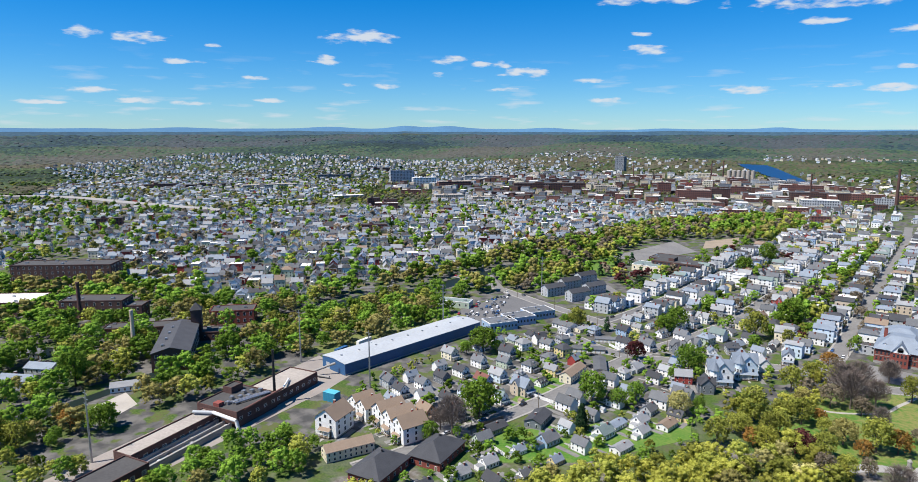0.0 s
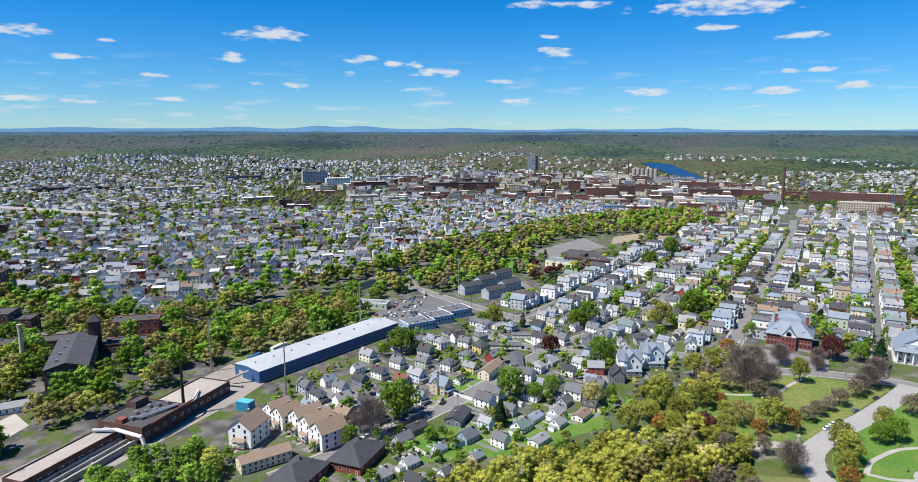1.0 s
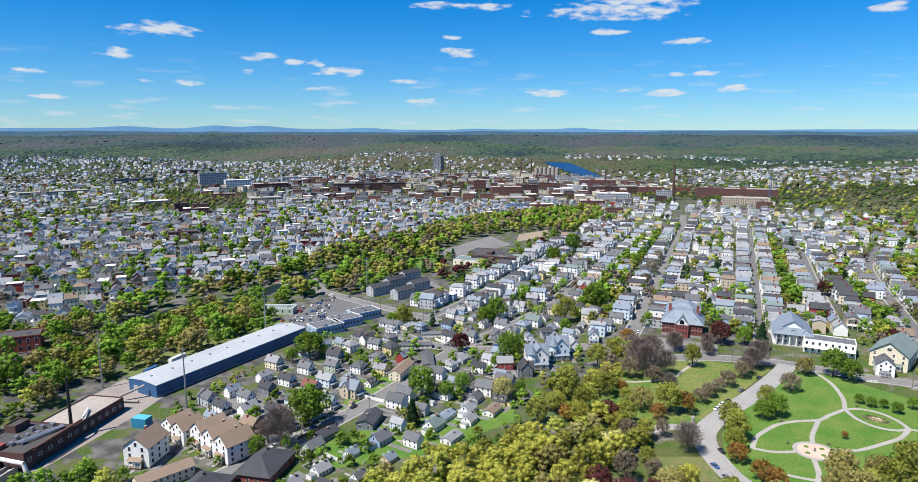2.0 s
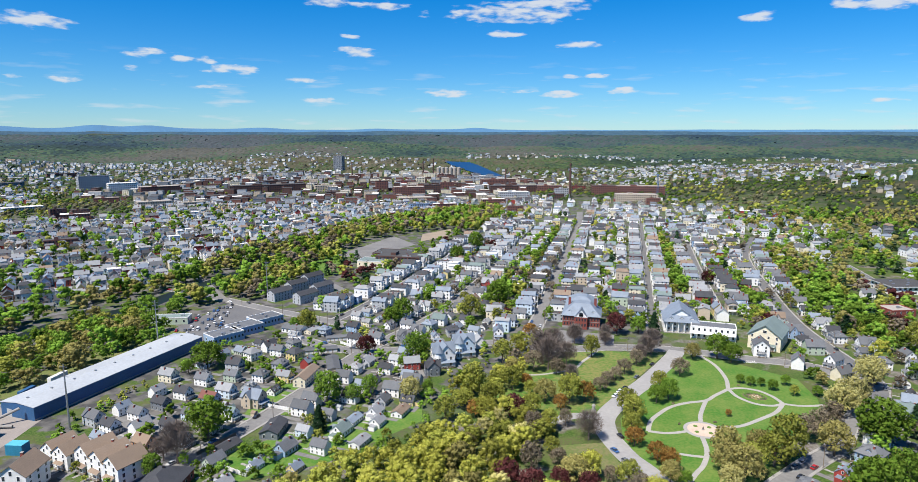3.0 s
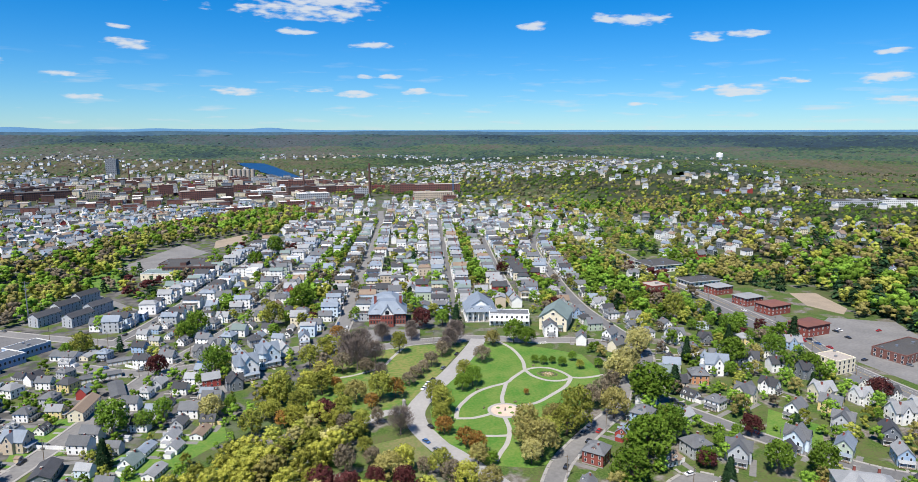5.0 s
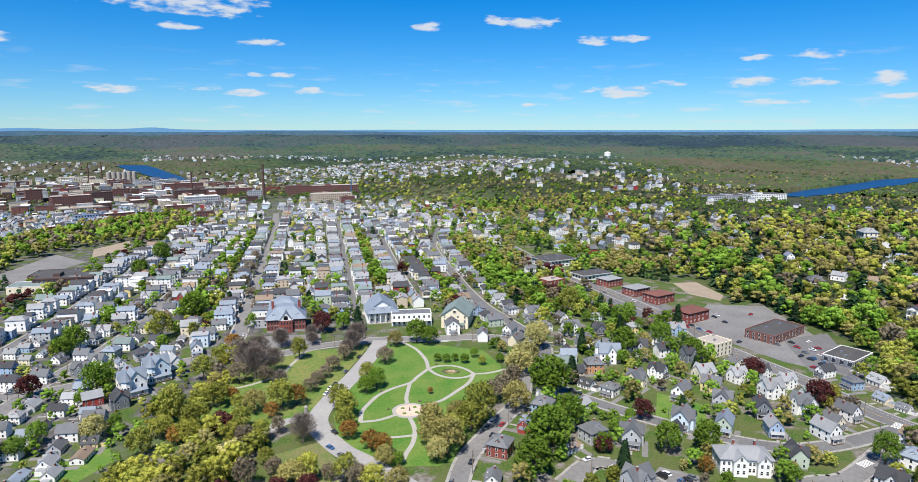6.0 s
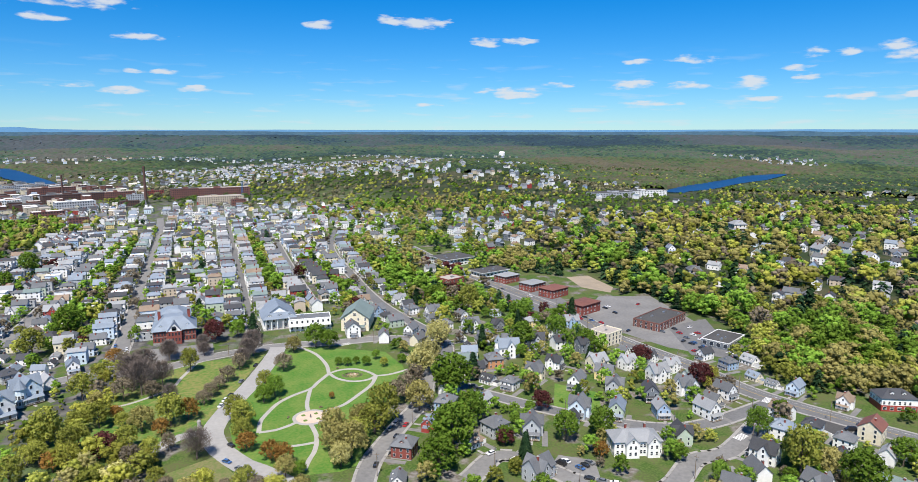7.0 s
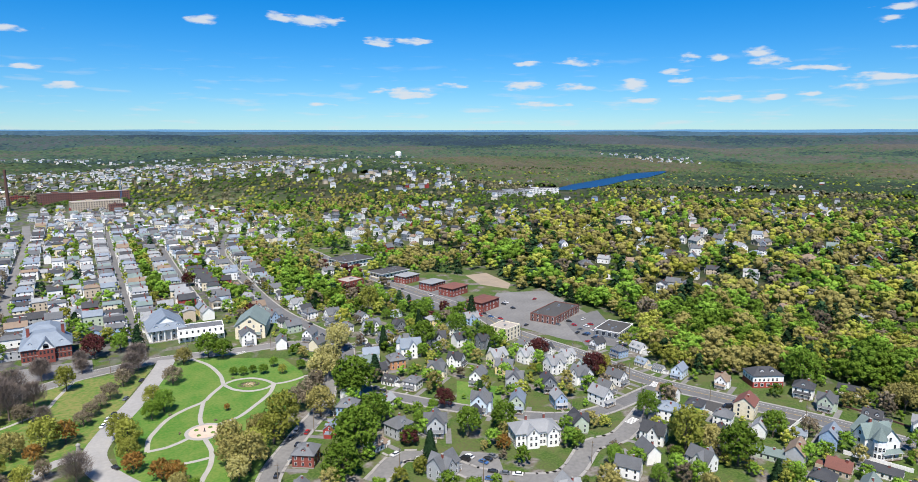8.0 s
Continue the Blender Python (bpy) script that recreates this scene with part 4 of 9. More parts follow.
def house(kind, colour, roofing, joined=False):
    """One house with all its parts, facing -y."""
    global GLAZING
    JOINED[0], GLAZING = joined, Shape()
    wall, roof = WALLS[colour], ROOFS[roofing]
    words = {"decker": "three-storey flat-fronted house with stacked porches", "gable": "two-storey gabled house with a front porch", "cross": "two-storey house with crossing gables",
             "vict": "turreted Victorian house with steep gables", "hip": "square two-storey house with hipped roof and dormers", "cape": "low cottage with steep dormered roof",
             "ranch": "long single-storey house with low roof", "row": "long two-storey apartment row", "garage": "long low garage row", "condo": "tall narrow gabled apartment house", "shed": "small garden shed", "lodge": "low brick apartment house with broad hipped roof", "flat": "three-storey flat-roofed row house with porches"}[kind]
    root = thing("house" if kind not in ("garage", "shed") else kind, f"{colour.replace('_', ' ')} {words}, {roofing} roof", "garage" if kind == "garage" else "shed" if kind == "shed" else "house")
    b = Shape()
    r = Shape()
    base = 0.6
    if kind == "decker":
        w, d, h = 9.4, 15.0, 9.6
        b.box(-w / 2, w / 2, -d / 2, d / 2, 0, base, CONCRETE)
        b.box(-w / 2, w / 2, -d / 2, d / 2, base, h, wall)
        b.box(w / 2, w / 2 + 0.9, -1.6, 1.6, base, h - 0.4, wall)
        r.gable_roof(-w / 2, w / 2, -d / 2, d / 2, h, 2.0, 0.5, roof, 0.3, wall)
        put_windows(root, w, d, base, 3, 2, 3, 0)
        put_porch(root, w * 0.86, -d / 2, base, 2.0, 3, roof, posts=3)
        part("door", DOOR, root, m=pose(w / 4, -d / 2, base))
        put_chimney(root, 1.5, 2.5, h + 2.7)
    elif kind in ("gable", "cross", "vict", "condo"):
        w, d, h = {"gable": (8.2, 12.5, 6.6), "cross": (9.0, 13.0, 6.8), "vict": (9.6, 14.0, 7.2), "condo": (10.5, 13.0, 8.2)}[kind]
        rise = {"gable": 4.0, "cross": 4.6, "vict": 5.2, "condo": 4.0}[kind]
        b.box(-w / 2, w / 2, -d / 2, d / 2, 0, base, CONCRETE)
        b.box(-w / 2, w / 2, -d / 2, d / 2, base, h, wall)
        r.gable_roof(-w / 2, w / 2, -d / 2, d / 2, h, rise, 0.45, roof, 0.25)
        b.face([(-w / 2, -d / 2, h), (w / 2, -d / 2, h), (0, -d / 2, h + rise)], wall)
        b.face([(w / 2, d / 2, h), (-w / 2, d / 2, h), (0, d / 2, h + rise)], wall)
        add_window(root, pose(0, -d / 2, h + 1.1), WINDOW)
        put_windows(root, w, d, base, 2 if kind != "condo" else 3, 2, 3, 0 if kind == "gable" else 2, 2.9 if kind != "condo" else 2.6)
        part("door", DOOR, root, m=pose(w / 4, -d / 2, base))
        put_chimney(root, -1.2, 2.0, h + rise + 0.6)
        if kind == "condo":
            put_porch(root, w * 0.5, -d / 2, base, 1.6, 1, roof, posts=3)
        else:
            put_porch(root, w * 0.9, -d / 2, base, 2.1, 1, roof, posts=3)
        if kind in ("cross", "vict"):
            ww = 5.6
            b.box(-w / 2 - 1.5, w / 2 + 1.5, -ww / 2 + 1, ww / 2 + 1, 0, h, wall)
            g2 = Shape()
            g2.gable_roof(-ww / 2, ww / 2, -w / 2 - 1.5, w / 2 + 1.5, h, rise * 0.86, 0.4, roof, 0.25, wall)
            part("cross_gable", g2, root, m=pose(0, 1, 0, 0, 0, 90))
            for sx, turn in ((-1, -90), (1, 90)):
                for z in (base + 1.55, base + 4.45, h + 1.0):
                    add_window(root, pose(sx * (w / 2 + 1.5), 1, z, 0, 0, turn), WINDOW)
        if kind == "vict":
            t = Shape()
            tx, ty = -w / 2 + 0.6, -d / 2 + 0.6
            t.cone(0, 0, 2.3, 2.3, 0, h + 1.6, 10, wall)
            tower = part("turret", t, root, m=pose(tx, ty, 0))
            c = Shape()
            c.cone(0, 0, 2.8, 0.0, h + 1.6, h + 6.4, 10, roof, False)
            part("turret_roof", c, tower, "conical shingled roof")
            for z in (base + 1.6, base + 4.5):
                for turn in (-72, -36, 0):
                    a = radians(turn)
                    part("window", WINDOW, tower, m=pose(2.22 * math.sin(a), -2.22 * math.cos(a), z, 0, 0, turn))
    elif kind == "flat":
        w, d, h = 9.6, 16.0, 9.8
        b.box(-w / 2, w / 2, -d / 2, d / 2, 0, base, CONCRETE)
        b.box(-w / 2, w / 2, -d / 2, d / 2, base, h, wall)
        r.box(-w / 2 - 0.4, w / 2 + 0.4, -d / 2 - 0.5, d / 2 + 0.1, h, h + 0.35, TRIM, PALE_ROOF, True)
        r.box(-w / 2 - 0.2, w / 2 + 0.2, -d / 2 - 0.3, -d / 2 + 0.1, h + 0.35, h + 0.9, TRIM)
        r.box(-1.2, 0.2, 1.0, 3.0, h + 0.35, h + 1.5, wall)
        put_windows(root, w, d, base, 3, 2, 4, 0)
        put_porch(root, w * 0.86, -d / 2, base, 2.0, 3, ROOFS["pale"], posts=3)
        part("door", DOOR, root, m=pose(w / 4, -d / 2, base))
        put_chimney(root, 1.8, 3.5, h + 1.8)
    elif kind == "lodge":
        w, d, h = 16.0, 23.0, 4.2
        b.box(-w / 2, w / 2, -d / 2, d / 2, 0, h, wall)
        r.hip_roof(-w / 2, w / 2, -d / 2, d / 2, h, 5.0, 0.7, roof)
        put_windows(root, w, d, 0.4, 1, 4, 5, 4)
        part("door", DOOR, root, m=pose(w * 3 / 8, -d / 2, 0))
        s = Shape()
        s.box(-0.4, 0.4, 2, 2.8, h + 3, h + 5.6, DARK_METAL)
        part("roof_vent", s, root)
    elif kind == "hip":
        w, d, h = 11.0, 10.5, 6.6
        b.box(-w / 2, w / 2, -d / 2, d / 2, 0, base, CONCRETE)
        b.box(-w / 2, w / 2, -d / 2, d / 2, base, h, wall)
        r.hip_roof(-w / 2, w / 2, -d / 2, d / 2, h, 3.2, 0.6, roof, 0.3)
        put_windows(root, w, d, base, 2, 3, 3, 3)
        put_porch(root, w * 0.8, -d / 2, base, 2.2, 1, roof)
        part("door", DOOR, root, m=pose(w / 3, -d / 2, base))
        put_dormer(root, 0, -d / 2 + 1.4, h + 1.0, wall, roof)
        put_dormer(root, w / 2 - 1.4, 0, h + 1.0, wall, roof, 90)
        put_chimney(root, 2.0, 1.5, h + 4.2)
    elif kind == "cape":
        w, d, h = 10.5, 8.4, 3.4
        b.box(-w / 2, w / 2, -d / 2, d / 2, 0, 0.4, CONCRETE)
        b.box(-w / 2, w / 2, -d / 2, d / 2, 0.4, h, wall)
        g2 = Shape()
        g2.gable_roof(-d / 2, d / 2, -w / 2, w / 2, h, 3.7, 0.35, roof, 0.25, wall)
        part("roof", g2, root, m=pose(0, 0, 0, 0, 0, 90))
        put_windows(root, w, d, 0.2, 1, 4, 2, 4)
        for sx, turn in ((-1, -90), (1, 90)):
            add_window(root, pose(sx * w / 2, 0, h + 1.2, 0, 0, turn), WINDOW)
        part("door", DOOR, root, m=pose(w * 3 / 8, -d / 2, 0.4))
        for x in (-2.6, 2.6):
            put_dormer(root, x, -d / 2 + 1.1, h + 1.4, wall, roof)
        b.box(w / 2, w / 2 + 4.5, -2.2, 2.6, 0, 2.8, wall, roof)
        put_chimney(root, -3.0, 0.6, h + 4.6)
    elif kind in ("ranch", "row", "garage"):
        w, d, h = {"ranch": (15.0, 8.5, 3.3), "row": (29.0, 10.0, 6.4), "garage": (24.0, 7.5, 2.9)}[kind]
        b.box(-w / 2, w / 2, -d / 2, d / 2, 0, 0.4, CONCRETE)
        b.box(-w / 2, w / 2, -d / 2, d / 2, 0.4, h, wall)
        g2 = Shape()
        g2.gable_roof(-d / 2, d / 2, -w / 2, w / 2, h, {"ranch": 1.9, "row": 3.0, "garage": 0.7}[kind], 0.4, roof, 0.22, wall)
        part("roof", g2, root, m=pose(0, 0, 0, 0, 0, 90))
        if kind == "row":
            put_windows(root, w, d, 0.4, 2, 9, 2, 9)
            part("door", DOOR, root, m=pose(w * 17 / 36, -d / 2, 0.4))
        elif kind == "ranch":
            put_windows(root, w, d, 0.3, 1, 5, 2, 5)
            part("door", DOOR, root, m=pose(w * 0.4, -d / 2, 0.4))
            put_chimney(root, -2.0, 0.6, h + 2.6)
        else:
            for i in range(7):
                s = Shape()
                x = -w / 2 + w * (i + 0.5) / 7
                s.box(x - 1.25, x + 1.25, -d / 2 - 0.05, -d / 2 + 0.05, 0.1, 2.3, TRIM)
                part("garage_door", s, root)
    elif kind == "shed":
        w, d, h = 3.4, 2.8, 2.2
        b.box(-w / 2, w / 2, -d / 2, d / 2, 0, h, wall)
        r.gable_roof(-w / 2, w / 2, -d / 2, d / 2, h, 0.9, 0.2, roof, 0.12, wall)
        part("door", DOOR, root, m=pose(0, -d / 2, 0))
    part("wall", b, root)
    if r.f:
        part("roof", r, root)
    if joined and GLAZING.f:
        tagged(part("glazing", GLAZING, root), kind="stuff")
    JOINED[0] = False
    root["size"] = (w, d)
    return root


PROTO, COUNT = {}, [0]
DRIVES = Shape()


def nearest_road(x, y):
    best, face = 1e9, 0.0
    for line, width, pavement, _ in ROADS:
        if not pavement:
            continue
        for (ax, ay), (bx, by) in zip(line, line[1:]):
            dx, dy = bx - ax, by - ay
            t = max(0, min(1, ((x - ax) * dx + (y - ay) * dy) / (dx * dx + dy * dy + 1e-9)))
            px, py = ax + dx * t - x, ay + dy * t - y
            q = px * px + py * py
            if q < best:
                n = math.hypot(dx, dy)
                sx, sy = dy / n, -dx / n
                if sx * px + sy * py < 0:
                    sx, sy = -sx, -sy
                best, face = q, math.degrees(math.atan2(sy, sx)) + 90
    return face


def put_house(kind, colour, roofing, x, y, turn=None, k=1.0, group="houses of the town", deep=1.0, joined=None):
    turn = nearest_road(x, y) if turn is None else turn
    joined = math.hypot(x, y) > 262 if joined is None else joined
    key = (kind, colour, roofing, joined)
    m = pose(x, y, 0, 0, 0, turn) @ Matrix.Diagonal((k, k * deep, k, 1))
    if key in PROTO:
        ob = copy_thing(PROTO[key], m)
    else:
        ob = house(*key)
        ob.matrix_basis = m
        PROTO[key] = ob
        tagged(ob, group=group)
        w, d = ob["size"]
        SIZE[key] = (w, d)
        del ob["size"]
    w, d = SIZE[key]
    take_rect(x, y, w * k + 2, d * k * deep + 4, turn, 4)
    if math.hypot(x, y) < 440 and kind not in ("shed", "garage", "row", "lodge"):
        q = DRIVES.at(x, y, 0, turn)
        q.box(w * k / 2 + 0.8, w * k / 2 + 3.6, -d * k / 2 - 6, d * k * 0.3, -0.1, 0.075 + 0.0004 * (COUNT[0] % 40), OLD_ASPHALT)
        q.box(-0.7, 0.7, -d * k / 2 - 5.5, -d * k / 2 - 1.9 * k, -0.1, 0.055 + 0.0004 * (COUNT[0] % 40), CONCRETE)
    COUNT[0] += 1
    return ob


SIZE = {}

# houses round the east hill: kind, wall, roof, x, y
HILL_HOUSES = [
    ("hip", "grey", "grey", 126.7, 265.3), ("cross", "grey", "grey", 143.2, 258.2), ("cross", "pale_blue", "grey", 176.4, 268.0), ("gable", "white", "grey", 194.8, 299.2),
    ("cross", "grey", "grey", 210.3, 284.6), ("gable", "slate", "dark", 224.1, 271.2), ("cross", "cream", "grey", 178.4, 319.8), ("hip", "orange", "grey", 165.1, 348.4),
    ("gable", "cream", "grey", 191.3, 378.0), ("cross", "grey", "dark", 207.3, 371.2), ("gable", "white", "dark", 221.5, 362.6), ("cross", "slate", "dark", 233.9, 352.2),
    ("hip", "white", "grey", 179.7, 393.8), ("cross", "white", "grey", 180.7, 421.2), ("cross", "cream", "pale", 222.2, 319.7), ("gable", "green", "slate", 193.7, 259.2),
    ("cross", "grey", "grey", 126.3, 221.2), ("hip", "brick", "grey", 79.8, 262.2), ("hip", "blue", "grey", 114.1, 299.1), ("cross", "white", "pale", 245.5, 291.4),
]
HILL_HOUSES_LOW = [
    ("gable", "white", "pale", 236.6, 242.0), ("gable", "white", "grey", 263.6, 257.4), ("hip", "white", "slate", 253.2, 209.8), ("hip", "white", "dark", 340.1, 190.2),
    ("ranch", "cream", "dark", 366.7, 177.9), ("condo", "cream", "red", 290.9, 191.8), ("gable", "blue", "slate", 295.2, 150.5), ("ranch", "green", "green", 260.3, 158.2),
    ("gable", "grey", "tan", 267.1, 149.7), ("cape", "slate", "dark", 256.6, 182.2), ("cross", "white", "grey", 225.8, 167.7), ("gable", "white", "grey", 211.5, 185.3),
    ("gable", "white", "grey", 194.1, 180.1), ("cape", "tan", "red", 273.3, 134.3), ("ranch", "white", "dark", 287.6, 123.3), ("cape", "white", "pale", 317.1, 290.6),
    ("hip", "blue", "tan", 483.3, 293.3), ("hip", "white", "grey", 564.5, 314.6), ("ranch", "white", "pale", 520.2, 249.9), ("hip", "tan", "grey", 487.8, 389.3),
]
WOOD_HOUSES = [
    ("hip", "cream", "pale", 1.7, 738.4, 719.1), ("condo", "cream", "pale", 1.3, 673.6, 528.9), ("gable", "white", "grey", 1.3, 727.6, 536.8), ("condo", "white", "pale", 1.2, 684.1, 476.1),
    ("ranch", "tan", "grey", 1.5, 767.1, 502.4), ("hip", "white", "slate", 1.1, 570.7, 494.8), ("hip", "tan", "grey", 1.3, 461.9, 501.8), ("hip", "white", "slate", 1.0, 681.0, 452.2),
    ("ranch", "tan", "grey", 1.6, 672.1, 335.0), ("hip", "tan", "tan", 1.2, 694.3, 396.7), ("gable", "white", "slate", 1.1, 489.5, 612.2), ("gable", "white", "slate", 1.2, 528.9, 616.8),
    ("hip", "white", "pale", 1.5, 679.6, 925.5), ("hip", "white", "pale", 1.5, 722.6, 899.4), ("hip", "white", "grey", 1.2, 544.7, 793.4), ("gable", "white", "grey", 1.2, 497.4, 769.1),
]
WOOD_HOUSES_FAR = [
    ("ranch", "white", "grey", 1.4, 537.1, 745.0), ("gable", "grey", "grey", 1.2, 575.7, 754.1), ("hip", "white", "grey", 1.4, 1031.3, 674.2), ("hip", "white", "grey", 1.3, 1068.1, 670.5),
    ("gable", "white", "grey", 1.4, 1034.2, 602.5), ("hip", "tan", "grey", 1.4, 773.7, 697.6), ("gable", "white", "pale", 1.3, 757.8, 586.4), ("ranch", "grey", "dark", 1.4, 738.9, 333.7),
]
PARK_EDGE_HOUSES = [
    ("condo", "white", "grey", 97.0, 442.5), ("gable", "white", "grey", 114.4, 421.9), ("gable", "green", "grey", 131.5, 452.7), ("gable", "white", "grey", 136.8, 428.8),
    ("gable", "cream", "grey", 134.4, 405.6), ("hip", "white", "grey", 154.3, 481.3), ("cross", "white", "grey", 167.6, 467.6), ("cross", "grey", "dark", 118.0, 535.4),
    ("gable", "white", "grey", 153.0, 576.9), ("hip", "white", "dark", 170.3, 553.8), ("gable", "red", "dark", 119.8, 631.8), ("cross", "white", "slate", 134.7, 673.8),
    ("hip", "grey", "dark", 188.2, 692.7), ("gable", "white", "grey", 219.7, 622.2),
]
# houses below the long wood and up to the blue warehouse
WEST_HOUSES = [
    ("gable", "orange", "tan", -206.7, 234.4), ("gable", "slate", "dark", -207.6, 253.1), ("gable", "white", "dark", -236.3, 246.4), ("gable", "grey", "grey", -250.3, 251.4),
    ("gable", "white", "grey", -232.6, 261.0), ("gable", "slate", "dark", -230.1, 275.2), ("gable", "white", "dark", -227.7, 290.0), ("gable", "blue", "red", -207.5, 285.2),
    ("gable", "pale_blue", "pale", -206.0, 297.7), ("gable", "white", "grey", -228.5, 309.5), ("gable", "cream", "pale", -252.3, 309.6), ("hip", "white", "pale", -224.5, 354.8),
    ("gable", "grey", "dark", -224.2, 334.6), ("hip", "white", "grey", -199.6, 323.3), ("hip", "grey", "grey", -197.3, 342.0), ("gable", "white", "dark", -222.5, 372.1),
    ("cape", "white", "pale", -219.2, 401.7), ("hip", "yellow", "dark", -197.6, 361.3), ("ranch", "cream", "pale", -212.7, 415.7),
]
GARDEN_HOUSES = [
    ("ranch", "slate", "dark", -169.9, 242.5), ("gable", "white", "grey", -153.8, 286.2), ("cape", "blue", "grey", -142.9, 248.5), ("cape", "white", "green", -125.5, 271.3),
    ("cape", "white", "pale", -116.8, 295.1), ("gable", "white", "grey", -116.6, 321.2), ("cross", "grey", "grey", -109.1, 333.8), ("cross", "slate", "dark", -104.3, 358.0),
    ("gable", "white", "pale", -87.0, 413.5), ("gable", "white", "slate", -77.8, 436.4),
    ("gable", "pale_blue", "grey", -75.1, 466.8), ("gable", "white", "grey", -70.1, 489.2), ("hip", "grey", "dark", -110.5, 433.0), ("gable", "white", "grey", -146.4, 438.7),
    ("gable", "white", "grey", -158.1, 404.3), ("shed", "orange", "pale", -199.2, 286.3), ("shed", "tan", "tan", -177.8, 279.6), ("shed", "white", "pale", -137.9, 296.9),
]
put_house("vict", "white", "slate", -102.5, 377.1, 30, 1.15)
put_house("vict", "pale_blue", "slate", -94.2, 397.9, 30, 1.15)
for group in (HILL_HOUSES, HILL_HOUSES_LOW, PARK_EDGE_HOUSES, WEST_HOUSES, GARDEN_HOUSES):
    for kind, colour, roofing, x, y in group:
        put_house(kind, colour, roofing, x, y, k=0.78 if group is WEST_HOUSES else 0.86 if group is GARDEN_HOUSES else 0.92)
for kind, colour, roofing, k, x, y in WOOD_HOUSES + WOOD_HOUSES_FAR:
    put_house(kind, colour, roofing, x, y, rng.uniform(-35, 5), k, "houses among the woods")
    r = math.hypot(x, y)
    take(x * (1 - 16 / r), y * (1 - 16 / r), 9, 4)
put_house("row", "cream", "tan", -173.4, 329.4, 90 + 4, 0.75)
put_house("row", "cream", "tan", -209, 183, 67, 1.04)
put_house("condo", "white", "tan", -232, 195, 14, 1.15)
for x, y, turn, k in ((-237, 218.2, -10, 0.8), (-229.2, 216.7, -10, 0.8), (-216.5, 217.4, -16, 0.93), (-206.9, 214.6, -16, 0.93), (-197.3, 211.9, -16, 0.93)):
    put_house("condo", "white", "tan", x, y, turn, k)
put_house("lodge", "brick", "dark", -175.8, 206.7, 10)
put_house("lodge", "brick", "dark", -186, 180, 10)
put_house("ranch", "slate", "dark", -157.8, 264.4, 100, 1.2)
put_house("garage", "tan", "grey", -168.1, 354.5, -62)
put_house("garage", "tan", "grey", -187.7, 377.9, 28, 0.9)
put_house("garage", "tan", "grey", -186.1, 405.7, 28, 0.8)

# more houses along the winding streets of the hill and the gardens
def line_houses(index, pool, pitch, setback, limit=(0, 1e9), k=1.0):
    line, width, _, _ = ROADS[index]
    gap = {1: 3.0, -1: 6.0}
    for (ax, ay), (bx, by) in zip(line, line[1:]):
        d = math.hypot(bx - ax, by - ay)
        if d < 0.01 or not limit[0] < ay < limit[1]:
            continue
        for side in (-1, 1):
            gap[side] -= d
            nx, ny = (by - ay) / d * side, -(bx - ax) / d * side
            x, y = ax + nx * setback, ay + ny * setback
            if gap[side] < 0 and is_free(x, y, 5.0):
                kind, colour, roofing = rng.choice(pool), rng.choice(WALL_POOL), rng.choice(ROOF_POOL)
                put_house(kind, colour, roofing, x, y, math.degrees(math.atan2(-ny, -nx)) + 90, k * rng.uniform(0.88, 1.0))
                gap[side] = pitch * rng.uniform(0.9, 1.15)


WALL_POOL = ["white"] * 12 + ["cream", "cream", "grey", "grey", "pale_blue", "pale_blue", "tan", "yellow", "red", "green", "blue", "slate"]
ROOF_POOL = ["grey"] * 5 + ["dark"] * 4 + ["pale"] * 5 + ["tan", "slate", "slate", "slate", "slate", "green"]
# plots kept for the manor house, the corner shop and other larger buildings
for x, y, w, d, turn in ((179.2, 226.4, 32, 34, -18), (306.9, 136.9, 20, 22, -20), (336.9, 212.9, 28, 22, -28), (258.5, 362.7, 24, 22, 20), (332.5, 329.1, 34, 26, 24), (323.2, 384.6, 50, 28, 24)):
    take_rect(x, y, w, d, turn, 4)
for n in (10, 11, 9, 4, 3):
    line_houses(n, ["gable", "cross", "hip", "gable", "cape"], 14, 14.5, (0, 620), 0.88)
line_houses(4, ["gable", "gable", "cape"], 13, 32, (0, 480), 0.78)
line_houses(4, ["gable", "gable", "cape"], 13, 49, (180, 480), 0.78)

# the rest of the crowded gardens between the warehouse and the wood
def infill(ring, want, kinds, k, gap):
    xs, ys = [p[0] for p in ring], [p[1] for p in ring]
    for _ in range(3000):
        x, y = rng.uniform(min(xs), max(xs)), rng.uniform(min(ys), max(ys))
        if want > 0 and inside(x, y, ring) and is_free(x, y, gap):
            put_house(rng.choice(kinds), rng.choice(WALL_POOL), rng.choice(ROOF_POOL), x, y, nearest_road(x, y) + rng.choice((0, 0, 90)), k * rng.uniform(0.9, 1.08), joined=True)
            want -= 1


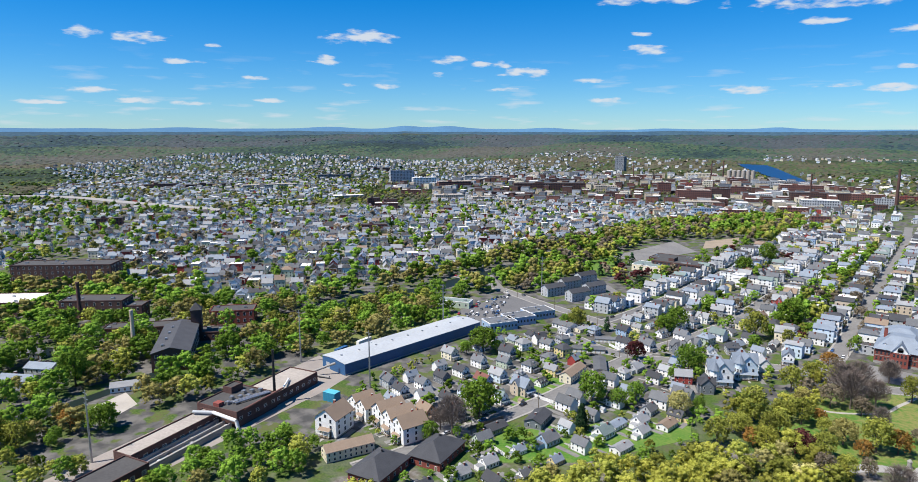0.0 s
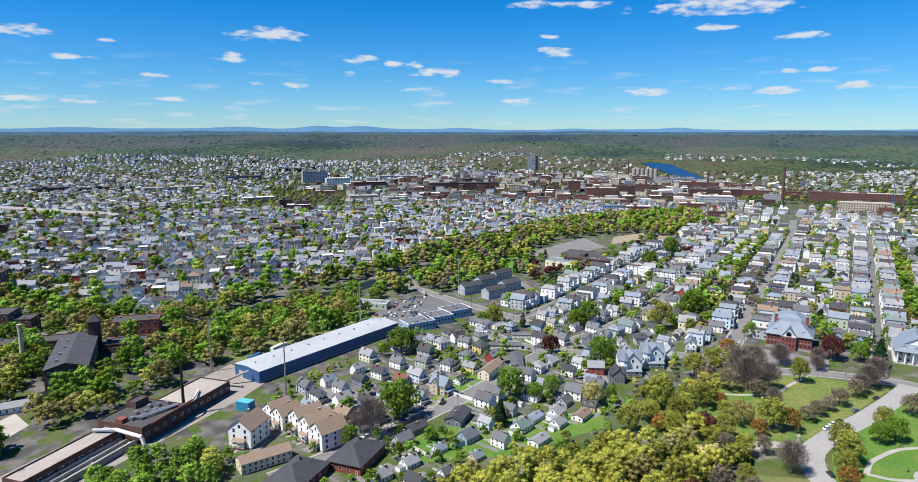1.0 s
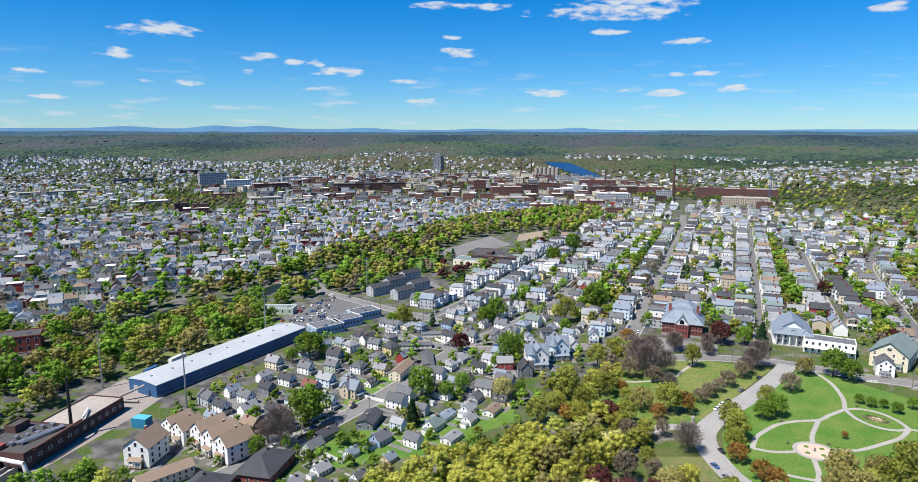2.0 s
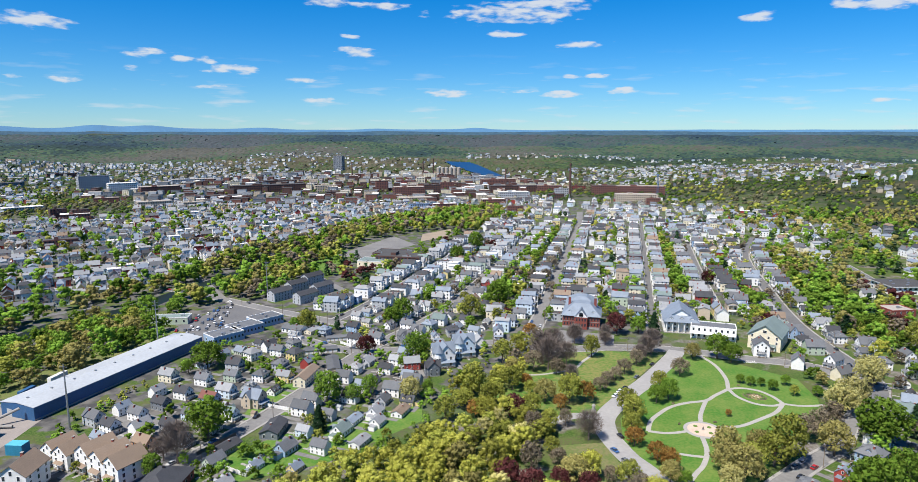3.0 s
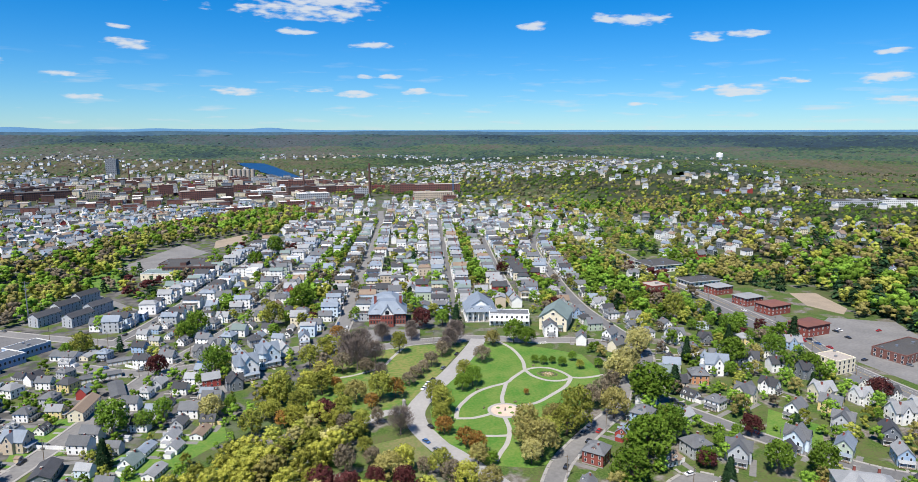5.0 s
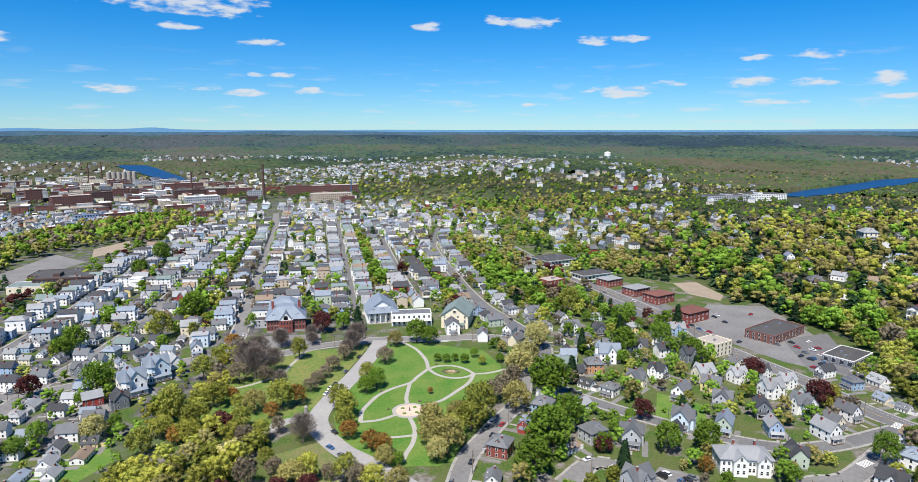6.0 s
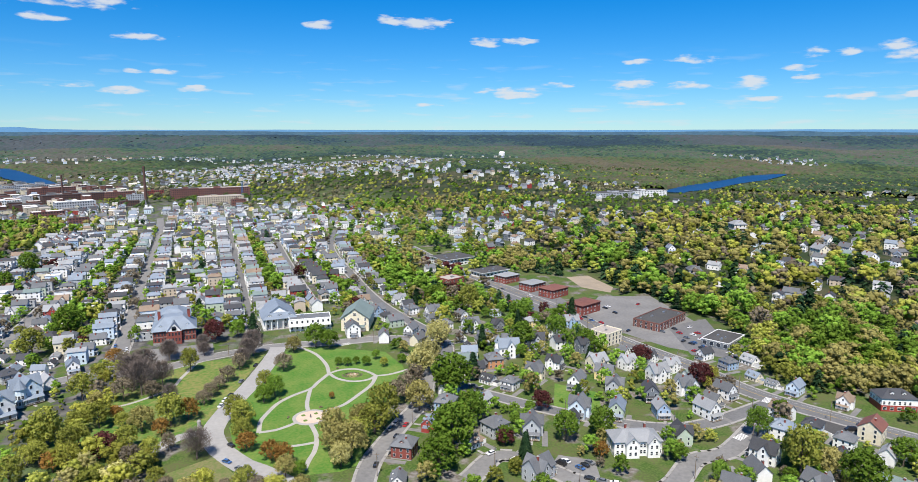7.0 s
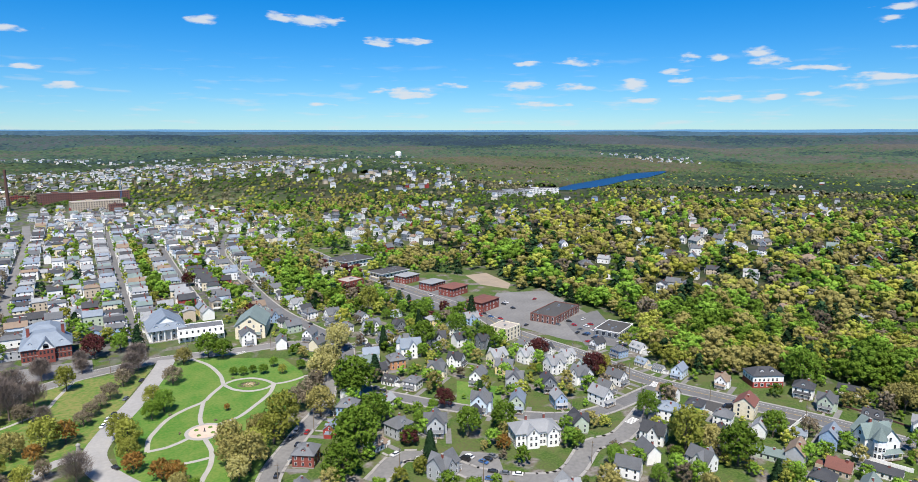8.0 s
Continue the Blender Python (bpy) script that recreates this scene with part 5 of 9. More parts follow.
line_houses(12, ["gable", "hip", "gable", "cape", "cross"], 15, 17.5, (40, 400), 0.86)
infill([(250, 120), (330, 40), (362, 40), (336, 130), (300, 196), (262, 200)], 14, ["gable", "hip", "cape", "gable"], 0.84, 4.6)
infill([(-254, 236), (-212, 236), (-150, 215), (-112, 262), (-100, 320), (-84, 400), (-92, 470), (-222, 435), (-250, 330)], 52, ["gable", "gable", "cape", "hip", "ranch"], 0.74, 4.0)
infill([(96, 250), (150, 215), (240, 160), (300, 140), (280, 230), (262, 330), (262, 420), (140, 500), (120, 440), (150, 400), (140, 330)], 14, ["gable", "cross", "hip", "vict"], 0.82, 6.0)

tagged(solid("pavement_driveways", DRIVES, "asphalt driveways and concrete front walks beside the houses", "driveway"), kind="structure")

# regular rows along the streets; beyond the first houses they stand as one crowd
FAR = Shape()


OPEN = set()


def far_house(x, y, turn, w, d, h, rise, wall, roof, windows=True, z=0.0):
    s = FAR.at(x, y, z, turn)
    for back in (0.0, 0.012):
        OPEN.add((int(x * (1 - back) // 30), int(y * (1 - back) // 30)))
    s.box(-w / 2, w / 2, -d / 2, d / 2, -2, h, wall)
    if rise == 0:
        s.box(-w / 2 - 0.3, w / 2 + 0.3, -d / 2 - 0.3, d / 2 + 0.3, h, h + 0.4, wall if w > 10 else TRIM, (TAR, STONE_ROOF, TAR, ROOFS["grey"], TAR, PALE_ROOF, TAR)[int(abs(x) * 7) % 7] if w > 10 else PALE_ROOF if w > 8.0 else TAR, True)
    elif rise < 0:
        s.hip_roof(-w / 2, w / 2, -d / 2, d / 2, h, -rise, 0.4, roof, 0.4)
    else:
        s.gable_roof(-w / 2, w / 2, -d / 2, d / 2, h, rise, 0.4, roof, 0.2, wall)
    if windows:
        if rise > 0:
            ph = max(3.0, h - 0.6)
            s.box(-w * 0.42, w * 0.42, -d / 2 - 1.9, -d / 2, ph - 0.25, ph, TRIM, roof, True)
            for k in range(1, int(ph / 2.8)):
                s.box(-w * 0.42, w * 0.42, -d / 2 - 1.9, -d / 2, k * 2.9 - 0.15, k * 2.9 + 0.75, TRIM, bottom=True)
            for u in (-w * 0.41, 0, w * 0.39):
                s.box(u, u + 0.2, -d / 2 - 1.85, -d / 2 - 1.65, 0, ph - 0.25, TRIM)
        s.box(0.6, 1.4, d * 0.15, d * 0.15 + 0.8, h, h + abs(rise) + 1.0, WALLS["brick"])
        for k in range(int(h / 2.9)):
            zz = 1.4 + k * 2.9
            for i in range(2):
                u = -w / 4 + w / 2 * i
                s.face([(u - 0.5, -d / 2 - 0.04, zz), (u + 0.5, -d / 2 - 0.04, zz), (u + 0.5, -d / 2 - 0.04, zz + 1.5), (u - 0.5, -d / 2 - 0.04, zz + 1.5)], GLASS)
            for i in range(3):
                u = -d / 3 + d / 3 * i
                for sx in (-1, 1):
                    q = [(sx * (w / 2 + 0.04), u - 0.5, zz), (sx * (w / 2 + 0.04), u + 0.5, zz), (sx * (w / 2 + 0.04), u + 0.5, zz + 1.5), (sx * (w / 2 + 0.04), u - 0.5, zz + 1.5)]
                    s.face(q, GLASS)


def street_rows(line_x, y0, y1, kinds, pitch=9.8, detail_to=590, setback=13.5, sides=(-1, 1), lane=None):
    for side in sides:
        y = y0 + rng.uniform(0, 3)
        while y < y1:
            x = (line_x if lane is None else np.interp(y, lane[1], lane[0])) + side * (setback + rng.uniform(-0.6, 0.6))
            colour, roofing, kind = rng.choice(WALL_POOL), rng.choice(ROOF_POOL), rng.choice(kinds)
            turn = 90 if side > 0 else -90
            turn = -turn
            if is_free(x, y, 4.5):
                if y < detail_to and COUNT[0] < 300:
                    put_house(kind, colour, roofing, x, y, turn, rng.uniform(0.8, 0.9), "houses in street rows")
                else:
                    w, d, h = rng.uniform(7, 8.6), rng.uniform(10.5, 14), rng.choice((5.9, 6.2, 8.4, 8.8))
                    far_house(x, y, turn, w, d, h, rng.choice((0, 1.8, 2.4, 3.2, 3.8, -2.4)), WALLS[colour], ROOFS[roofing])
                    take_rect(x, y, d + 1, w + 1, 0, 4)
            y += pitch + rng.uniform(-0.6, 1.2)


MIXED = ["flat", "decker", "decker", "gable", "gable", "cross", "hip"]
street_rows(-55, 490, 1250, MIXED, setback=13.5)
street_rows(0, 470, 1000, ["decker", "flat", "flat", "gable", "decker"], setback=12.2, lane=((-140, -131, -123, -116), (464, 529, 730, 1008)))
street_rows(33, 510, 1080, MIXED, setback=11.5, lane=((31, 35, 41), (489, 706, 1084)))
street_rows(0, 440, 880, ["decker", "gable", "hip"], setback=15, lane=((-217, -202, -189, -176), (416, 504, 706, 882)))
street_rows(90, 560, 880, MIXED, setback=14)
street_rows(0, 505, 880, ["gable", "hip", "cross"], 12, setback=13, lane=((139, 141, 151, 189), (518, 639, 806, 958)))

FAR_POOL = ["white"] * 3 + ["grey", "grey", "pale_blue", "tan", "cream", "slate", "grey"]

# ---- the crowded town over the river, and houses among the woods ----
def crowd(ring, n, turn, jitter, pitch, detail=True, hs=(5.6, 6.0, 8.0, 8.6), garden=0, walls=None, blocks=False, patchy=False, roofs=None):
    xs, ys = [p[0] for p in ring], [p[1] for p in ring]
    c, s = math.cos(radians(turn)), math.sin(radians(turn))
    cx, cy = sum(xs) / len(xs), sum(ys) / len(ys)
    span = max(max(xs) - min(xs), max(ys) - min(ys))
    u = -span
    while u < span:
        v = -span
        while v < span:
            x = cx + u * c - v * s + rng.uniform(-jitter, jitter)
            y = cy + u * s + v * c + rng.uniform(-jitter, jitter)
            v += pitch[1] * rng.uniform(0.85, 1.25)
            if not inside(x, y, ring) or rng.random() > n or patchy and noise.noise((x / 420, y / 700, 7.7)) < 0.02:
                continue
            if GX < x < GX + GW * CELL and GY < y < GY + GH * CELL and not is_free(x, y, 4):
                continue
            w, d, h = (rng.uniform(11, 22), rng.uniform(13, 30), rng.choice(hs)) if blocks else (rng.uniform(6.4, 9.0), rng.uniform(8.5, 13.5), rng.choice(hs))
            far_house(x, y, turn + rng.choice((0, 90, 180, 270)) + rng.uniform(-4, 4), w, d, h, 0 if blocks else rng.choice((-2.8, 2.5, 3.2, 3.6, 3.9) if garden else (0, -2.5, 1.5, 2.5, 3.6, 3.9)), WALLS[rng.choice(walls or WALL_POOL)], ROOFS[rng.choice(roofs or ROOF_POOL)], detail, rolling(x, y))
            take_rect(x, y, w, d, turn, 4)
            if garden:
                r = math.hypot(x, y)
                take(x * (1 - garden / r), y * (1 - garden / r), 7, 4)
        u += pitch[0]


CITY = [(-454, 315), (-441, 416), (-435, 542), (-422, 706), (-378, 857), (-416, 1008), (-605, 1008), (-781, 958), (-958, 806), (-1109, 630), (-1008, 454), (-806, 315), (-592, 284)]
CITY_WALLS = ["white"] * 9 + ["pale_blue", "pale_blue", "cream", "grey", "yellow", "tan", "green", "red", "orange"]
CITY_ROOFS = ["pale"] * 5 + ["slate"] * 4 + ["grey"] * 4 + ["dark", "dark", "tan"]
crowd(CITY, 0.93, 45, 2.5, (14.2, 11.2), walls=CITY_WALLS, roofs=CITY_ROOFS)
crowd([(-139, 1260), (-76, 1084), (202, 958), (328, 1008), (252, 1260), (25, 1449)], 0.6, 0, 3, (22, 16))
crowd([(164, 706), (252, 806), (290, 958), (202, 1008), (151, 882)], 0.5, 10, 3, (26, 20))
crowd([(-1638, 529), (-1134, 655), (-1033, 882), (-1260, 1260), (-1890, 1260), (-2016, 756)], 0.6, 30, 6, (20, 15), False)
crowd([(-1890, 1260), (-1260, 1260), (-882, 1890), (-1512, 2520), (-2520, 2016)], 0.55, 20, 9, (32, 25), False, walls=FAR_POOL)
crowd([(-126, 1890), (0, 1638), (567, 1701), (819, 2142), (378, 2772), (-189, 2520)], 0.5, 10, 6, (30, 22), False, walls=FAR_POOL)
crowd([(-882, 1890), (-605, 1890), (-605, 2646), (-1260, 2898), (-1512, 2520)], 0.35, 10, 9, (40, 30), False, walls=FAR_POOL)
crowd([(277, 706), (416, 655), (706, 882), (630, 1134), (378, 1134)], 0.45, 15, 6, (32, 26), garden=14)
crowd([(403, 378), (605, 328), (781, 529), (706, 781), (504, 706)], 0.36, 30, 6, (36, 30), garden=15)
crowd([(756, 315), (1134, 315), (1260, 756), (1008, 1008), (706, 806)], 0.3, 25, 8, (38, 30), garden=16)
crowd([(567, 1260), (882, 1323), (1008, 1890), (630, 2142), (441, 1638)], 0.3, 5, 8, (36, 28), False, garden=10, walls=FAR_POOL)
crowd([(1260, 378), (2142, 378), (2142, 1134), (1323, 1008)], 0.1, 25, 8, (46, 36), False, garden=16)
crowd([(-1640, 120), (-760, 140), (-830, 330), (-1010, 460), (-1134, 600), (-1640, 470)], 0.5, 35, 5, (24, 19), garden=8, walls=CITY_WALLS)
crowd([(-2700, 900), (-1890, 740), (-1890, 1260), (-2520, 2016), (-3000, 1500)], 0.5, 30, 9, (30, 24), False, walls=FAR_POOL)
crowd([(-246, 441), (-76, 441), (-76, 1033), (-189, 1033)], 0.6, 0, 2, (12, 11))
crowd([(-44, 504), (151, 529), (189, 1084), (-44, 1084)], 0.6, 0, 2, (12.5, 11))
crowd([(-1260, 1197), (-630, 1134), (-189, 1361), (-151, 1827), (-504, 2205), (-1134, 2016)], 0.6, 20, 7, (33, 27), True, (6, 8, 11, 14), walls=["mill_brick", "mill_brick", "dark_brick", "dark_brick", "tan", "grey", "slate", "cream", "grey"], blocks=True)
crowd([(630, 1134), (1008, 1008), (1400, 1500), (1008, 1890), (630, 1500)], 0.12, 12, 8, (44, 34), False, garden=16)
crowd([(-2520, 1300), (-1700, 2300), (-900, 2900), (300, 2900), (1500, 2300), (2200, 1300), (2500, 2300), (600, 3400), (-1500, 3300)], 0.6, 12, 14, (46, 36), False, patchy=True, walls=FAR_POOL)
crowd([(-662.3, 764.6), (-513.4, 848.3), (-359.0, 1068.9), (-210.5, 1281.1), (-385.2, 1298.9), (-730.2, 1215.3), (-1020.8, 1190.2)], 0.75, 40, 2, (18, 14), walls=CITY_WALLS, roofs=CITY_ROOFS)
crowd([(-356.5, 1619.6), (-115.0, 1607.0), (-160.5, 2241.0), (-441.5, 2423.9)], 0.6, 5, 5, (30, 22), False)
crowd([(-183.4, 1054.1), (-100.2, 1091.2), (-128.9, 1404.3), (-242.0, 1394.5)], 0.7, 5, 2, (15, 12))
crowd([(-50.0, 1095.5), (70.5, 1076.0), (83.5, 1285.5), (-58.3, 1273.3)], 0.7, 5, 2, (15, 12))
solid("far_houses", FAR, "crowd of white, grey and cream wooden houses across the town", "houses", kind="stuff")

# ---- large buildings ----
def block(name, label, category, x, y, turn, w, d, h, wall, roof, rows, cols, side_cols, parapet=0.6, pane=None, win=(1.3, 1.9), group=""):
    """A flat-roofed block with parapet, rows of windows and roof gear. x, y is its middle."""
    w, d, h = w * 1.26, d * 1.26, h * 1.15
    root = thing(name, label, category, pose(x, y, 0, 0, 0, turn), group)
    b = Shape()
    b.box(-w / 2, w / 2, -d / 2, d / 2, 0, h, wall, roof)
    t = 0.35
    for x0, x1, y0, y1 in ((-w / 2 - 0.1, w / 2 + 0.1, -d / 2 - 0.1, -d / 2 + t), (-w / 2 - 0.1, w / 2 + 0.1, d / 2 - t, d / 2 + 0.1), (-w / 2 - 0.1, -w / 2 + t, -d / 2 + t, d / 2 - t), (w / 2 - t, w / 2 + 0.1, -d / 2 + t, d / 2 - t)):
        b.box(x0, x1, y0, y1, h - 0.3, h + parapet, wall if parapet > 0.3 else TRIM, bottom=True)
    part("wall", b, root)
    ww, hh = win
    joined = math.hypot(x, y) > 330
    g2 = Shape()

    def add(m):
        if not joined:
            return part("window", mesh, root, m=m)
        q = g2.at(*m.translation, math.degrees(m.to_euler().z))
        q.box(-ww / 2 - 0.1, ww / 2 + 0.1, -0.06, 0.02, -hh / 2 - 0.1, hh / 2 + 0.1, TRIM)
        q.face([(-ww / 2, -0.07, -hh / 2), (ww / 2, -0.07, -hh / 2), (ww / 2, -0.07, hh / 2), (-ww / 2, -0.07, hh / 2)], GLASS)
        q.at()

    mesh = WINDOWS_BY_SIZE.setdefault(win, window_mesh(ww, hh))
    hi = h / rows
    for k in range(rows):
        z = hi * (k + 0.52)
        for i in range(cols):
            add(pose(-w / 2 + w * (i + 0.5) / cols, -d / 2, z))
        for i in range(side_cols):
            u = -d / 2 + d * (i + 0.5) / side_cols
            add(pose(-w / 2, u, z, 0, 0, -90))
            add(pose(w / 2, u, z, 0, 0, 90))
    if g2.f:
        tagged(part("glazing", g2, root), kind="stuff")
    g = random.Random(int(x * 7 + y))
    for i in range(2 + int(w * d / 400)):
        s = Shape()
        u, v, q = g.uniform(-w / 2 + 2, w / 2 - 2), g.uniform(-d / 2 + 2, d / 2 - 2), g.uniform(0.6, 1.4)
        s.box(u - q, u + q, v - q * 0.7, v + q * 0.7, h, h + g.uniform(0.8, 1.6), STEEL)
        part("roof_unit", s, root)
    take_rect(x, y, w + 2, d + 2, turn, 4)
    return root


WINDOWS_BY_SIZE = {}


def set_blocks(name, label, rows):
    for x, y, turn, w, d, h, wall, roof in rows:
        far_blocks(name, label, [(x, y, turn, w / 1.26, d / 1.26, h / 1.26)], [WALLS[wall]], (roof,))


def far_blocks(name, label, rows, mats, roofs=None):
    """Mill and office blocks far off, each with its rows of windows."""
    for x, y, turn, w, d, h in rows:
        w, d, h = w * 1.26, d * 1.26, h * 1.26
        z = rolling(x, y)
        root = thing(name, label, "building", pose(x, y, z - (1.5 if z else 0), 0, 0, turn), "distant blocks")
        wall, roof = rng.choice(mats), rng.choice(roofs or (TAR, TAR, STONE_ROOF, PALE_ROOF))
        b = Shape()
        b.box(-w / 2, w / 2, -d / 2, d / 2, -1, h, wall, roof)
        b.box(-w / 2 - 0.3, w / 2 + 0.3, -d / 2 - 0.3, -d / 2, h - 0.6, h + 0.7, wall)
        part("wall", b, root)
        s = Shape()
        n = max(1, int(h / 4))
        for k in range(n):
            z = h * (k + 0.3) / n
            for i in range(int(w / 4.2)):
                u = -w / 2 + 4.2 * (i + 0.5)
                s.box(u - 0.9, u + 0.9, -d / 2 - 0.12, -d / 2 - 0.02, z, z + h / n * 0.55, GLASS)
            for i in range(int(d / 4.2)):
                u = -d / 2 + 4.2 * (i + 0.5)
                s.box(-w / 2 - 0.12, -w / 2 - 0.02, u - 0.9, u + 0.9, z, z + h / n * 0.55, GLASS)
                s.box(w / 2 + 0.02, w / 2 + 0.12, u - 0.9, u + 0.9, z, z + h / n * 0.55, GLASS)
        tagged(part("glazing", s, root), kind="stuff")
        g = Shape()
        g.box(-w * 0.2, -w * 0.08, -d * 0.2, d * 0.2, h, h + 3.2, wall, TAR)
        part("roof_house", g, root)
        take_rect(x, y, w, d, turn, 4)


def chimney_stack(x, y, r, h, mat, label, z=0.0):
    s = Shape()
    s.cone(0, 0, r, r * 0.62, 0, h, 16, mat)
    s.cone(0, 0, r * 0.75, r * 0.75, h - r * 1.2, h + 0.3, 16, mat)
    solid("factory_chimney", s, label, "chimney", m=pose(x, y, z))
    take(x, y, r + 2, 4)


def build_school():
    """Brick school: two storeys, hipped slate roof, central gable with an arch."""
    x, y = -21.5, 472.6
    root = thing("school", "red brick school with grey slate roof and white gable", "school", pose(x, y + 12, 0) @ Matrix.Diagonal((1.02, 1.02, 1.0, 1)))
    w, d, h = 27.0, 24.0, 9.5
    b = Shape()
    b.box(-w / 2, w / 2, -d / 2, d / 2, 0, 1.6, CONCRETE)
    b.box(-w / 2, w / 2, -d / 2, d / 2, 1.6, h, WALLS["brick"])
    b.box(-w / 2 - 0.15, w / 2 + 0.15, -d / 2 - 0.15, d / 2 + 0.15, 5.2, 5.5, CONCRETE)
    b.box(-4.5, 4.5, -d / 2 - 2.2, -d / 2, 0, h, WALLS["brick"])
    part("wall", b, root)
    r = Shape()
    r.hip_roof(-w / 2, w / 2, -d / 2, d / 2, h, 8.0, 0.9, ROOFS["slate"], 0.35)
    part("roof", r, root, "pale slate hipped roof")
    g = Shape()
    g.gable_roof(-4.5, 4.5, -d / 2 - 2.2, 2.0, h, 6.0, 0.5, ROOFS["slate"], 0.3, TRIM)
    g.box(-4.9, 4.9, -d / 2 - 2.3, -d / 2 - 2.05, h - 0.2, h + 0.5, TRIM)
    part("gable", g, root, "white framed central gable")
    s = Shape()
    s.cone(0, 0, 1.5, 1.5, -0.12, 0.1, 16, GLASS)
    s.box(-1.5, 1.5, -1.6, 0, -0.12, 0.1, GLASS)
    part("arched_window", s, root, m=pose(0, -d / 2 - 2.3, h + 1.9, 90, 0, 0))
    for k, z in enumerate((3.4, 7.3)):
        for u in (-12, -9.8, -7.6, -5.9, 5.9, 7.6, 9.8, 12):
            add_window(root, pose(u, -d / 2, z), DARK_WINDOW)
        for u in (-3, -1, 1, 3):
            add_window(root, pose(u, -d / 2 - 2.2, z), DARK_WINDOW)
        for i in range(8):
            v = -d / 2 + d * (i + 0.5) / 8
            add_window(root, pose(-w / 2, v, z, 0, 0, -90), DARK_WINDOW)
            add_window(root, pose(w / 2, v, z, 0, 0, 90), DARK_WINDOW)
    for u in (-9.5, 9.5):
        c = Shape()
        c.box(u - 0.9, u + 0.9, 2, 4, h + 2, h + 10.5, WALLS["brick"])
        c.box(u - 1.1, u + 1.1, 1.8, 4.2, h + 10.5, h + 11, CONCRETE)
        part("chimney", c, root, "tall brick chimney")
    for u in (-8.5, 8.5):
        put_dormer(root, u, -d / 2 + 2.2, h + 2.0, TRIM, ROOFS["slate"])
    take_rect(x, y + 12, w + 4, d + 4, 0, 4)
    e = thing("school_annex", "grey slate roofed rear wing of the brick school", "school", pose(x - 2, y + 46, 0) @ Matrix.Diagonal((1.2, 1.2, 1.1, 1)))
    b2, r2 = Shape(), Shape()
    b2.box(-10, 10, -11, 11, 0, 8, WALLS["brick"])
    r2.hip_roof(-10, 10, -11, 11, 8, 5, 0.6, ROOFS["slate"], 0.3)
    part("wall", b2, e)
    part("roof", r2, e)
    put_windows(e, 20, 22, 0.8, 2, 4, 5, 4, 3.6)
    take_rect(x - 2, y + 46, 27, 29, 0, 4)


def build_hall():
    """White hall with columns and its long wing."""
    x, y = 50.5, 477.7
    root = thing("funeral_hall", "white hall with tall columns and grey roof", "hall", pose(x, y + 14, 0) @ Matrix.Diagonal((1.22, 1.22, 1.15, 1)))
    b, r = Shape(), Shape()
    b.box(-10, 10, -9, 16, 0, 7.2, WALLS["white"])
    part("wall", b, root)
    r.gable_roof(-10, 10, -6, 16, 7.2, 7.0, 0.6, ROOFS["slate"], 0.3, WALLS["white"])
    part("roof", r, root)
    g = Shape()
    g.hip_roof(-10, 10, -12, -3, 7.2, 3.0, 0.4, ROOFS["slate"], 0.2)
    part("porch_roof", g, root)
    for i in range(6):
        c = Shape()
        c.cone(-8.5 + 3.4 * i, -11.4, 0.42, 0.36, 0.5, 7.2, 12, TRIM)
        part("column", c, root)
    f = Shape()
    f.box(-10, 10, -12, -9, 0, 0.5, CONCRETE)
    part("steps", f, root)
    for z in (2.2, 5.4):
        for u in (-7, -3.5, 3.5, 7):
            add_window(root, pose(u, -9, z), WINDOW)
        for v in (-6, -2, 2, 6, 10, 14):
            add_window(root, pose(-10, v, z, 0, 0, -90), WINDOW)
            add_window(root, pose(10, v, z, 0, 0, 90), WINDOW)
    for u in (-6, 0, 6):
        put_dormer(root, u, -10.0, 8.4, WALLS["white"], ROOFS["slate"])
    take_rect(x, y + 14, 27, 37, 0, 4)
    x2, y2 = 71.7, 468.9
    wing = block("wing", "long white two-storey wing with balustrade", "hall", x2, y2 + 6, -6, 24, 11, 7.5, WALLS["white"], ROOFS["grey"], 2, 8, 3, 0.5)
    s = Shape()
    s.box(-15, 15, -10, -6.9, 4.0, 4.3, TRIM, bottom=True)
    part("balcony", s, wing)
    for i in range(9):
        p = Shape()
        p.box(-14.9 + 3.7 * i, -14.65 + 3.7 * i, -9.9, -9.65, 0, 4.0, TRIM)
        part("post", p, wing)
    k = thing("gabled_hall", "large cream gabled house with green roof", "house", pose(*(106.5, 466.2), 0, 0, 0, -22) @ Matrix.Diagonal((1.2, 1.2, 1.1, 1)))
    b, r = Shape(), Shape()
    b.box(-8.5, 8.5, -12, 12, 0, 9, WALLS["cream"])
    r.gable_roof(-8.5, 8.5, -12, 12, 9, 6.5, 0.7, ROOFS["green"], 0.3, WALLS["cream"])
    part("wall", b, k)
    part("roof", r, k)
    put_windows(k, 17, 24, 0.8, 3, 4, 6, 4, 2.9)
    add_window(k, pose(0, -12, 11.5), WIDE_WINDOW)
    put_porch(k, 12, -12, 0.6, 2.2, 1, ROOFS["green"])
    take_rect(*(106.5, 466.2), 23, 31, -22, 4)


